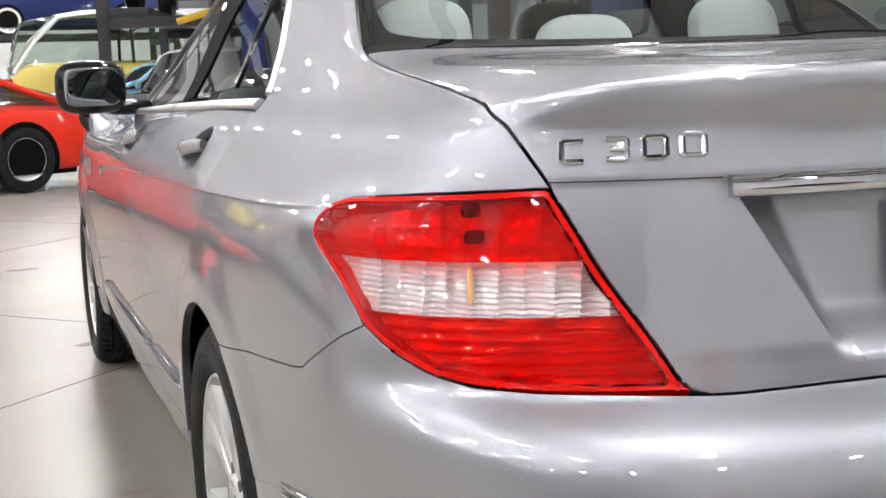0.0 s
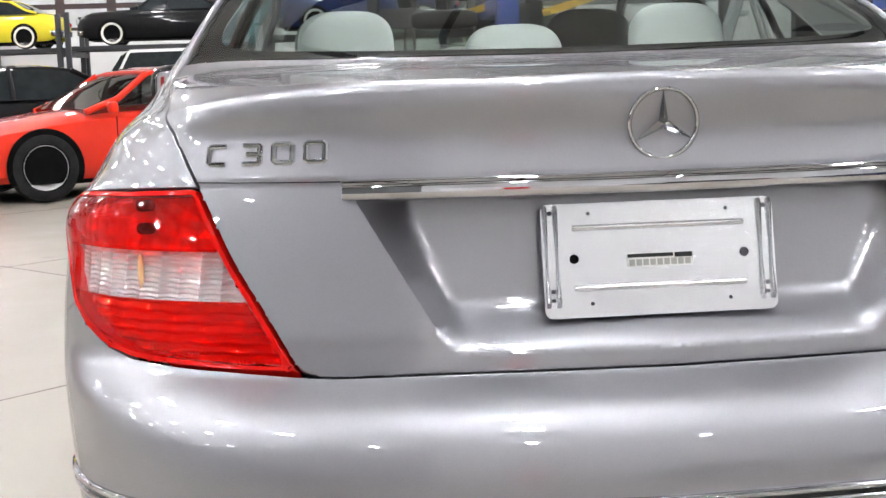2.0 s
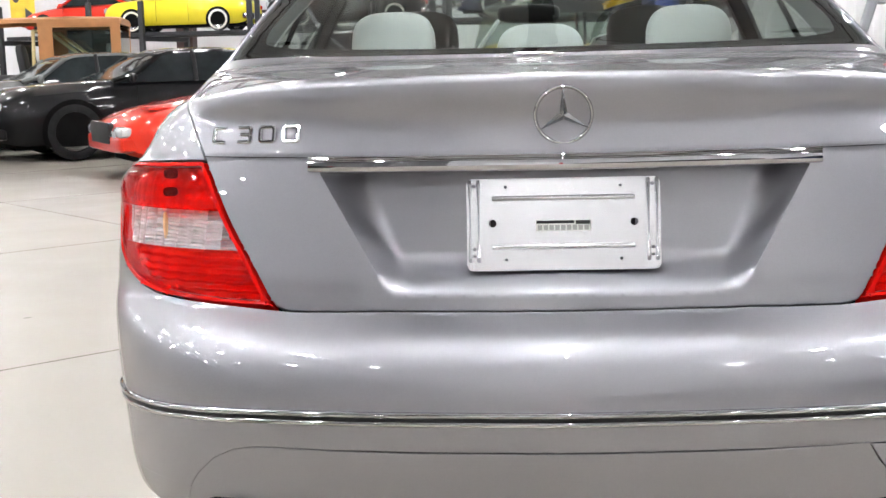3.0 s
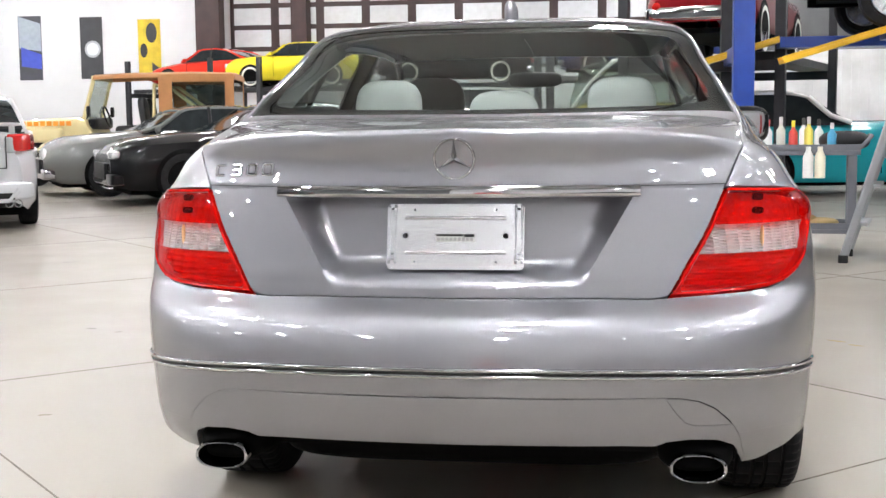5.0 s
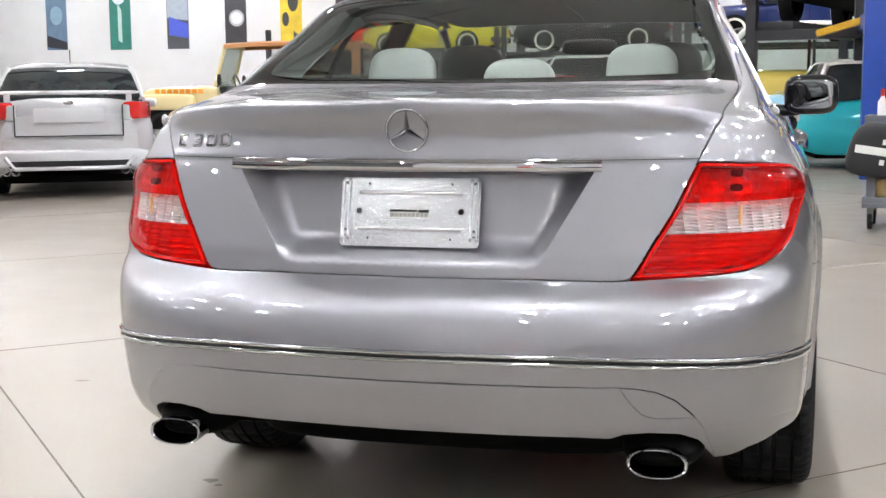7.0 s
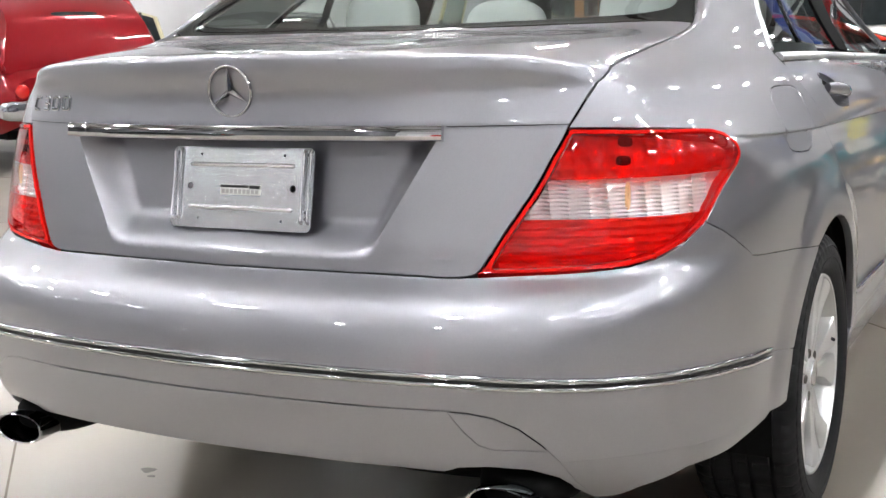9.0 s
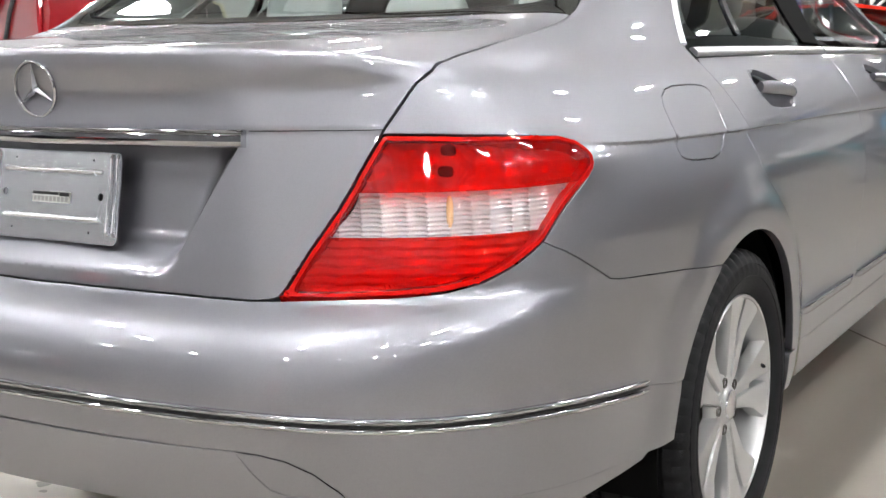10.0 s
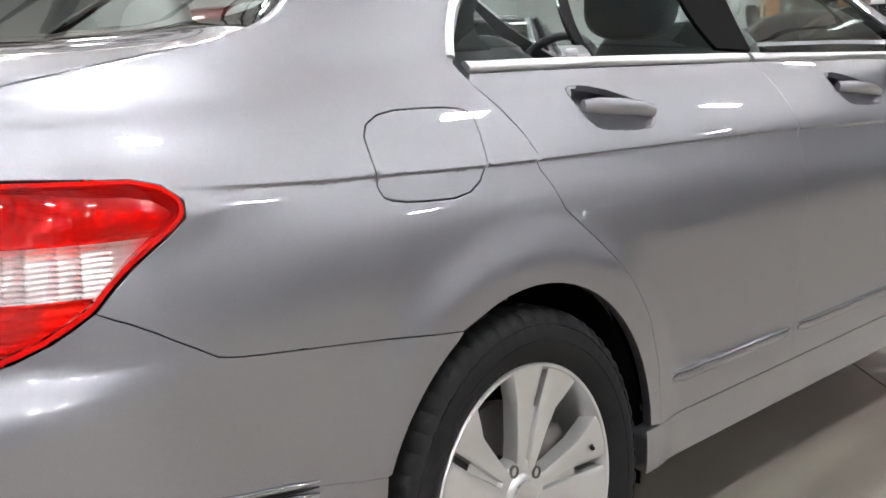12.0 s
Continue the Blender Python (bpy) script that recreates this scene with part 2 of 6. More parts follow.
# ease the shoulder and pillar so that light runs over them without ripples
EASE = np.clip((np.arange(COLS) - 4.3) / 1.5, 0, 1)[:, None] * (np.arange(COLS) < 13)[:, None]
for _ in range(6):
    old = NET.copy()
    for r in range(14, len(ROWS) - 3):
        a, b = V_KEYS[r] - V_KEYS[r - 1], V_KEYS[r + 1] - V_KEYS[r]
        NET[r] += EASE * .5 * ((old[r - 1] * b + old[r + 1] * a) / (a + b) - old[r])
    old = NET.copy()
    for c in range(5, 12):
        NET[14:-3, c] += .25 * ((old[14:-3, c - 1] * (U_Y[c + 1] - U_Y[c]) + old[14:-3, c + 1] * (U_Y[c] - U_Y[c - 1])) / (U_Y[c + 1] - U_Y[c - 1]) - old[14:-3, c])
for r, add in ((13, .002), (14, .007), (15, .012), (16, .011), (17, .006)):
    NET[r, :, 0] += add * EASE[:, 0] * np.clip((11.5 - np.arange(COLS)) / 2.5, 0, 1)
# round the rear corner of the shoulder evenly
for r, share in ((12, .4), (13, .8), (14, 1), (15, 1), (16, 1), (17, .8), (18, .4)):
    NET[r, 5:7, 0] += share * np.array((.009, .004))
    NET[r, 4, :2] += share * np.array((-.002, .004))
AXLES = (1.045, 3.805)
# knots round the plan, spaced by their true length
U_KEYS = np.r_[0, np.cumsum(np.hypot(np.diff(U_X) * .87, np.diff(U_Y)))] * 10


def crease_v(u):
    """Where the side's crease runs: it sinks a little towards the nose."""
    return 8.66 - .62 * (np.interp(np.abs(u), np.arange(COLS), U_Y) - .7)


def smooth(t):
    t = np.clip(t, 0, 1)
    return t * t * (3 - 2 * t)


def skin(u, v):
    """Points of the skin at arrays u (negative: the left side) and v."""
    u, v = np.atleast_1d(u).astype(float), np.atleast_1d(v).astype(float)
    side = np.where(u < 0, -1.0, 1.0)
    w = weights(U_KEYS, np.interp(np.abs(u), np.arange(COLS), U_KEYS), True)
    q = weights(V_KEYS, v.clip(V_KEYS[0], V_KEYS[-1]), False)
    p = np.einsum("nr,nc,rck->nk", q, w, NET)
    # the undercut below the crease, and the flares round the wheel openings
    au = np.abs(u)
    d = crease_v(u) - v
    shelf = smooth(d / .12) * (1 - .85 * smooth((d - .25) / 1.3)) * smooth((au - 5.3) / 1.6) * smooth((13.5 - au) / 1.5)
    p[:, 0] -= .0095 * shelf
    for ay in AXLES:
        r = np.hypot(p[:, 1] - ay, p[:, 2] - .335)
        p[:, 0] += .012 * smooth((.475 - r) / .085) * (p[:, 0] > .6)
    p[:, 0] *= side
    return p


BASIS = {}


def weights(keys, at, mirrored):
    """How much each knot counts at the given parameters; mirrored: the line meets the middle plane square on."""
    key = (len(keys), mirrored)
    if key not in BASIS:
        fine = np.linspace(keys[0], keys[-1], 2401)
        if mirrored:
            n = len(keys)
            both = np.array([-k for k in list(keys)[:0:-1]] + list(keys), float)
            full = cubic(both, np.eye(len(both)), fine)
            even = full[:, n - 1:].copy()
            even[:, 1:] += full[:, n - 2::-1][:, :n - 1]
            odd = full[:, n - 1:].copy()
            odd[:, 1:] -= full[:, n - 2::-1][:, :n - 1]
            BASIS[key] = (fine, even, odd)
        else:
            BASIS[key] = (fine, cubic(keys, np.eye(len(keys)), fine), None)
    fine, even, odd = BASIS[key]
    f = (at - fine[0]) / (fine[1] - fine[0])
    i = np.clip(f.astype(int), 0, len(fine) - 2)
    f = (f - i)[:, None]
    return even[i] * (1 - f) + even[i + 1] * f


def skin_normal(u, v):
    e = 1e-2
    u, v = np.atleast_1d(u).astype(float), np.atleast_1d(v).astype(float)
    uu = np.where(np.abs(u) < 2 * e, np.where(u < 0, -2 * e, 2 * e), u)
    n = np.cross(skin(uu + e, v) - skin(uu - e, v), skin(uu, (v + e).clip(0, 19.6)) - skin(uu, (v - e).clip(0, 19.6)))
    near = (np.abs(u) < 2 * e)
    n[near, 0] = 0
    return n / np.linalg.norm(n, axis=1, keepdims=True)


GRID_U, GRID_V = np.meshgrid(np.linspace(0, 16, 641), np.linspace(0, 19.6, 491))
GRID_U, GRID_V = GRID_U.ravel(), GRID_V.ravel()
GRID_P = skin(GRID_U, GRID_V)


def find(a, z, by="x", lo=None, hi=None):
    """The skin's (u, v) where x (or y) and z are as given, on the right side, between the columns lo and hi."""
    lo, hi = (0 if lo is None and by == "x" else 3.5 if lo is None else lo), (5.2 if hi is None and by == "x" else 13 if hi is None else hi)
    k = 0 if by == "x" else 1
    cost = (GRID_P[:, k] - abs(a)) ** 2 + (GRID_P[:, 2] - z) ** 2 + 9.0 * ((GRID_U < lo) | (GRID_U > hi) | (GRID_V > 17.3))
    i = int(cost.argmin())
    u, v = GRID_U[i], GRID_V[i]
    for _ in range(6):
        e = 1e-3
        p = skin([u, u + e, u], [v, v, v + e])[:, [k, 2]]
        jac = np.array([(p[1] - p[0]) / e, (p[2] - p[0]) / e]).T
        if abs(np.linalg.det(jac)) < 1e-7:
            break
        step = np.linalg.solve(jac, np.array([abs(a), z]) - p[0])
        u, v = u + np.clip(step[0], -.05, .05), v + np.clip(step[1], -.08, .08)
    u, v = min(max(u, lo), hi), min(max(v, 0), 19.6)
    return (-u if a < 0 and by == "x" else u), v
# ---- building helpers ----
from mathutils.geometry import delaunay_2d_cdt


def mesh_ob(name, verts, faces, material, parent=None, label="", normals=None, smooth=True):
    me = bpy.data.meshes.new(name)
    faces = [tuple(map(int, f)) for f in faces]
    me.from_pydata([tuple(map(float, v)) for v in verts], [], [f for f in faces if len(set(f)) == len(f)])
    me.validate()
    me.materials.append(material)
    if smooth:
        me.shade_smooth()
    if normals is not None:
        me.normals_split_custom_set_from_vertices([tuple(map(float, q)) for q in normals])
    ob = new(name, me)
    if parent:
        ob.parent = parent
    return tagged(ob, label)


def part(name, bm, material, parent=None, label="", smooth=True, bevel=0.0):
    """Links a bmesh as one mesh object under a thing or a part."""
    if bevel:
        bmesh.ops.bevel(bm, geom=[e for e in bm.edges if e.is_manifold and e.calc_face_angle(0) > .5], offset=bevel, segments=2, profile=.7, affect="EDGES", clamp_overlap=True)
    me = bpy.data.meshes.new(name)
    bm.to_mesh(me)
    bm.free()
    me.materials.append(material)
    if smooth:
        me.shade_smooth()
        me.set_sharp_from_angle(angle=radians(38))
    ob = new(name, me)
    if parent:
        ob.parent = parent
    return tagged(ob, label)


def box(lo, hi, bm=None, m=None):
    bm = bm or bmesh.new()
    made = bmesh.ops.create_cube(bm, size=1)["verts"]
    for v in made:
        v.co = Vector([lo[i] + (v.co[i] + .5) * (hi[i] - lo[i]) for i in range(3)])
        if m:
            v.co = m @ v.co
    return bm


def tube(path, radius, bm=None, n=10, caps=True, flat=1.0):
    """A round bar along a path; flat squeezes it upright."""
    bm = bm or bmesh.new()
    path = [Vector(p) for p in path]
    rings = []
    for i, p in enumerate(path):
        t = (path[min(i + 1, len(path) - 1)] - path[max(i - 1, 0)]).normalized()
        a = t.cross(Vector((0, 0, 1)))
        a = a.normalized() if a.length > 1e-3 else Vector((1, 0, 0))
        b = a.cross(t)
        r = radius[i] if isinstance(radius, (list, tuple)) else radius
        rings.append([bm.verts.new(p + a * r * math.cos(k * 2 * math.pi / n) + b * r * flat * math.sin(k * 2 * math.pi / n)) for k in range(n)])
    for a, b in zip(rings, rings[1:]):
        for k in range(n):
            bm.faces.new((a[k], a[(k + 1) % n], b[(k + 1) % n], b[k]))
    if caps:
        bm.faces.new(rings[0][::-1])
        bm.faces.new(rings[-1])
    bmesh.ops.recalc_face_normals(bm, faces=bm.faces)
    return bm


def lathe(profile, n=64, bm=None, axis="x", scallop=None):
    """Turns (along, radius) pairs round an axis through the origin."""
    bm = bm or bmesh.new()
    rings = []
    for k in range(n):
        a = 2 * math.pi * k / n
        ring = []
        for j, (d, r) in enumerate(profile):
            q = r - (scallop(j, k) if scallop else 0)
            c, s = q * math.cos(a), q * math.sin(a)
            ring.append(bm.verts.new({"x": (d, c, s), "y": (c, d, s), "z": (c, s, d)}[axis]))
        rings.append(ring)
    for k in range(n):
        a, b = rings[k], rings[(k + 1) % n]
        for j in range(len(profile) - 1):
            bm.faces.new((a[j], a[j + 1], b[j + 1], b[j]))
    bmesh.ops.recalc_face_normals(bm, faces=bm.faces)
    return bm


def soft_box(size, m=None, bm=None, power=4.0, n=16):
    """A pillow-like block: a superellipsoid of the given full size."""
    bm = bm or bmesh.new()
    f = lambda c: math.copysign(abs(c) ** (2 / power), c)
    rows = []
    for i in range(n + 1):
        th = math.pi * i / n - math.pi / 2
        rows.append([])
        for k in range(2 * n):
            ph = math.pi * k / n
            p = Vector((f(math.cos(th)) * f(math.cos(ph)) * size[0] / 2, f(math.cos(th)) * f(math.sin(ph)) * size[1] / 2, f(math.sin(th)) * size[2] / 2))
            rows[-1].append(bm.verts.new(m @ p if m else p))
    for a, b in zip(rows, rows[1:]):
        for k in range(2 * n):
            bm.faces.new((a[k], a[(k + 1) % (2 * n)], b[(k + 1) % (2 * n)], b[k]))
    bmesh.ops.remove_doubles(bm, verts=bm.verts, dist=1e-5)
    bmesh.ops.recalc_face_normals(bm, faces=bm.faces)
    return bm


def inside(poly, q):
    """Which points q lie in the closed polygon."""
    x, y, hit = q[:, 0], q[:, 1], np.zeros(len(q), bool)
    for (x0, y0), (x1, y1) in zip(poly, np.roll(poly, -1, 0)):
        cross = (y0 > y) != (y1 > y)
        hit ^= cross & (x < (x1 - x0) * (y - y0) / (y1 - y0 + 1e-15) + x0)
    return hit


def dense(poly, h):
    """The closed line with no step longer than h metres on the skin."""
    poly = np.asarray(poly, float)
    p = skin(poly[:, 0], poly[:, 1])
    out = []
    for i in range(len(poly)):
        j = (i + 1) % len(poly)
        n = max(1, int(math.ceil(np.linalg.norm(p[j] - p[i]) / h)))
        out += [poly[i] + (poly[j] - poly[i]) * k / n for k in range(n)]
    return np.array(out)


def rounded(poly, r=.35):
    """Cuts the corners of a closed line twice, for soft corners."""
    poly = np.asarray(poly, float)
    for _ in range(2):
        nxt = np.roll(poly, -1, 0)
        poly = np.stack([poly * (1 - r / 2) + nxt * r / 2, poly * r / 2 + nxt * (1 - r / 2)], 1).reshape(-1, 2)
    return poly


def panel(name, poly, material, parent, h=.02, holes=(), off=0.0, thick=.012, inset=.002, bend=None, label="", fine_v=None, side=1, creased=False, guides=()):
    """A sheet of the skin inside a closed line of (u, v), with turned-in edges. side -1: the same on the left."""
    loops = [dense(poly, h)] + [dense(q, h) for q in holes]
    area = lambda q: ((q[:, 0] * np.roll(q[:, 1], -1)) - (np.roll(q[:, 0], -1) * q[:, 1])).sum()
    loops = [q if (area(q) > 0) == (k == 0) else q[::-1] for k, q in enumerate(loops)]
    lo, hi = loops[0].min(0), loops[0].max(0)
    us, vs = np.linspace(lo[0], hi[0], 200), np.linspace(lo[1], hi[1], 200)
    um, vm = (lo[0] + hi[0]) / 2, (lo[1] + hi[1]) / 2
    arc = lambda p: np.r_[0, np.cumsum(np.linalg.norm(np.diff(p, axis=0), axis=1))]
    au, av = arc(skin(us, np.full(200, vm))), arc(skin(np.full(200, um), vs))
    flat = lambda q: np.stack([np.interp(q[:, 0], us, au), np.interp(q[:, 1], vs, av)], -1)
    back = lambda q: np.stack([np.interp(q[:, 0], au, us), np.interp(q[:, 1], av, vs)], -1)
    edge = [flat(q) for q in loops]
    gx, gy = np.arange(h / 2, au[-1], h), np.arange(h / 2, av[-1], h)
    if fine_v:
        a, b = np.interp(fine_v[:2], vs, av)
        gy = np.r_[gy[(gy < a) | (gy > b)], np.arange(a, b, fine_v[2])]
    gx, gy = np.meshgrid(gx, np.sort(gy))
    gx = gx + (np.arange(len(gx)) % 2)[:, None] * h * .25
    q = np.stack([gx.ravel(), gy.ravel()], -1)
    if creased:
        cu = np.interp(np.arange(0, au[-1], .012), au, us)
        q = np.concatenate([q] + [flat(np.stack([cu, crease_v(cu) - k], -1)) for k in (-.04, 0, .04, .08, .12, .16, .24, .34)])
    keep = inside(edge[0], q)
    for e in edge[1:]:
        keep &= ~inside(e, q)
    q = q[keep]
    rim = np.concatenate(edge)
    near = np.zeros(len(q), bool)
    for i in range(0, len(q), 2000):
        near[i:i + 2000] = ((q[i:i + 2000, None] - rim[None]) ** 2).sum(-1).min(1) < (.35 * h) ** 2
    q = q[~near]
    lines = [flat(np.concatenate([np.linspace(a, b, max(2, int(np.linalg.norm(skin(*a)[0] - skin(*b)[0]) / h) + 1))[:-1] for a, b in zip(g[:-1], g[1:])] + [g[-1:]])) for g in map(np.asarray, guides)]
    if lines:
        hold = np.concatenate(lines)
        q = q[[((hold - p) ** 2).sum(1).min() > (.55 * h) ** 2 for p in q]]
    pts = np.concatenate([rim, q] + lines)
    ties, k = [], 0
    for e in edge:
        ties += [(k + i, k + (i + 1) % len(e)) for i in range(len(e))]
        k += len(e)
    k = len(rim) + len(q)
    for e in lines:
        ties += [(k + i, k + i + 1) for i in range(len(e) - 1)]
        k += len(e)
    got, _, tris, came, _, _ = delaunay_2d_cdt([Vector(p) for p in pts], ties, [], 0, 1e-7)
    got = np.array([tuple(p) for p in got])
    tris = np.array([t for t in tris if len(t) == 3])
    mid = got[tris].mean(1)
    keep = inside(edge[0], mid)
    for e in edge[1:]:
        keep &= ~inside(e, mid)
    tris = tris[keep]
    uv = back(got)
    index = {}
    for i, c in enumerate(came):
        for o in c:
            index[o] = i
            if o < len(rim):
                uv[i] = np.concatenate(loops)[o]
    uv[:, 0] *= side
    p, nrm = skin(uv[:, 0], uv[:, 1]), skin_normal(uv[:, 0], uv[:, 1])
    p = p + nrm * off
    verts, norms, faces = p.copy(), nrm.copy(), [tuple(t) if side > 0 else tuple(t[::-1]) for t in tris]
    k = 0
    for e in edge:
        ids = [index[k + i] for i in range(len(e))]
        k += len(e)
        base = p[ids]
        tan = np.roll(base, -1, 0) - np.roll(base, 1, 0)
        tan /= np.linalg.norm(tan, axis=1, keepdims=True) + 1e-12
        inw = np.cross(nrm[ids], tan) * side
        verts[ids] = base + inw * inset
        r1 = base + inw * (inset - .0012) - nrm[ids] * .0022
        r2 = r1 - nrm[ids] * thick
        s = len(verts)
        verts = np.concatenate([verts, r1, r2])
        norms = np.concatenate([norms, -inw, -inw])
        n = len(ids)
        for i in range(n):
            j = (i + 1) % n
            quad = [(ids[j], ids[i], s + i, s + j), (s + j, s + i, s + n + i, s + n + j)]
            faces += [f if side > 0 else f[::-1] for f in quad]
    if bend:
        verts = bend(verts)
        ob = mesh_ob(name, verts, faces, material, parent, label)
        ob.data.set_sharp_from_angle(angle=radians(50))
        return ob
    return mesh_ob(name, verts, faces, material, parent, label, norms)


def ribbon(name, path, half, proud, material, parent, label="", side=1, ends=True, back=.002, flat_face=False):
    """A rounded moulding along a line of (u, v) on the skin."""
    q = []
    for a, b in zip(path, path[1:]):
        pa, pb = skin(a[0], a[1])[0], skin(b[0], b[1])[0]
        n = max(1, int(np.linalg.norm(pb - pa) / .02))
        q += [np.array(a) + (np.array(b) - np.array(a)) * k / n for k in range(n)]
    q = np.array(q + [np.array(path[-1])])
    q[:, 0] *= side
    p, nrm = skin(q[:, 0], q[:, 1]), skin_normal(q[:, 0], q[:, 1])
    tan = np.gradient(p, axis=0)
    tan /= np.linalg.norm(tan, axis=1, keepdims=True)
    lat = np.cross(nrm, tan)
    prof = [(-1, -back), (-1, proud * .35), (-.78, proud * .8), (-.35, proud), (.35, proud), (.78, proud * .8), (1, proud * .35), (1, -back)]
    if flat_face:
        prof = [(-1, -back), (-1, proud * .72), (-.93, proud * .93), (-.80, proud), (0, proud * 1.01), (.80, proud), (.93, proud * .93), (1, proud * .72), (1, -back)]
    verts, m = [], len(prof)
    for i in range(len(p)):
        taper = min(1.0, .35 + .65 * min(i, len(p) - 1 - i) / 2) if ends else 1.0
        for a, b in prof:
            verts.append(p[i] + lat[i] * a * half * taper + nrm[i] * b * (taper if b > 0 else 1))
    faces = []
    for i in range(len(p) - 1):
        for j in range(m):
            f = (i * m + j, i * m + (j + 1) % m, (i + 1) * m + (j + 1) % m, (i + 1) * m + j)
            faces.append(f)
    faces += [tuple(range(m)), tuple(range(len(p) * m - m, len(p) * m))[::-1]]
    ob = mesh_ob(name, verts, faces, material, parent, label)
    bm = bmesh.new()
    bm.from_mesh(ob.data)
    bmesh.ops.recalc_face_normals(bm, faces=bm.faces)
    bm.to_mesh(ob.data)
    bm.free()
    ob.data.set_sharp_from_angle(angle=radians(50))
    return ob


X = lambda *pts: [find(a, z, "x") for a, z in pts]
Y = lambda *pts: [find(a, z, "y") for a, z in pts]
XL = lambda *pts: [find(a, z, "x", 0, 6.5) for a, z in pts]


def arc_yz(cy, cz, r, a0, a1, n=20):
    return Y(*[(cy + r * math.cos(radians(a0 + (a1 - a0) * i / n)), cz + r * math.sin(radians(a0 + (a1 - a0) * i / n))) for i in range(n + 1)])


# ---- the silver saloon ----
car = tagged(new("car"), "silver grey four-door saloon parked on the pale concrete floor", "car")
AX_R, AX_F = 1.045, 3.805

# seam lines shared by neighbouring panels (right side)
seam_trunk = X((.483, .710), (.520, .770), (.557, .832), (.590, .900), (.612, .951), (.632, .994), (.642, 1.015)) + [(3.84, 10.62), (4.02, 11.02), (4.11, 11.3)]
deck_side = [(4.22, 11.7), (4.27, 12.2), (4.25, 12.7), (4.12, 13.2), (4.0, 13.55)]
lamp_top = X((.612, .951), (.660, .949), (.712, .946)) + Y((.300, .942), (.374, .936))
lamp_tip = Y((.374, .936), (.408, .926), (.428, .905), (.424, .883), (.402, .865), (.348, .829), (.318, .802), (.299, .781))
lamp_low = Y((.299, .781), (.272, .763)) + X((.784, .749), (.755, .730), (.715, .7175), (.655, .713), (.575, .7105), (.483, .710))
bumper_seam = Y((.299, .781), (.335, .763), (.367, .745), (.41, .720), (.440, .702), (.458, .6985), (.50, .693), (.636, .678), (.76, .664), (.872, .651))
door_seam = Y((1.036, 1.050), (1.041, 1.022), (1.077, .975), (1.107, .931), (1.120, .898), (1.124, .870), (1.163, .80), (1.249, .729), (1.33, .656), (1.389, .572), (1.421, .468), (1.433, .354))
mid_seam = Y((1.977, .354), (1.995, .42), (2.008, .59), (2.030, .712), (2.047, .821), (2.045, .883), (2.030, .946), (2.005, 1.004))
front_seam = Y((3.13, .354), (3.14, .50), (3.12, .70), (3.08, .86), (3.02, .97))
arch_rear = arc_yz(AX_R, .335, .355, 4, 117)
belt = [(8.0, 11.15), (8.6, 11.15), (9.4, 11.15), (9.84, 11.15)]
belt_front = [(9.84, 11.15), (10.6, 11.15), (11.3, 11.15)]
dlo_rear = Y((1.055, 1.072), (1.075, 1.098), (1.125, 1.150), (1.215, 1.218), (1.33, 1.282), (1.46, 1.328), (1.62, 1.352))
dlo_top = Y((1.62, 1.352), (1.9, 1.362), (2.2, 1.358), (2.36, 1.345))
dlo_front = Y((2.36, 1.345), (2.52, 1.29), (2.72, 1.20), (2.90, 1.11), (2.99, 1.055))
glass_edge = [(4.0, 13.55), (3.97, 14.1), (3.88, 15.2), (3.78, 16.0), (3.62, 16.62)]
roof_seam = [(3.62, 16.62), (3.75, 17.05), (4.6, 17.15), (7.0, 17.15), (9.0, 17.15), (10.4, 17.15), (11.0, 17.0)]

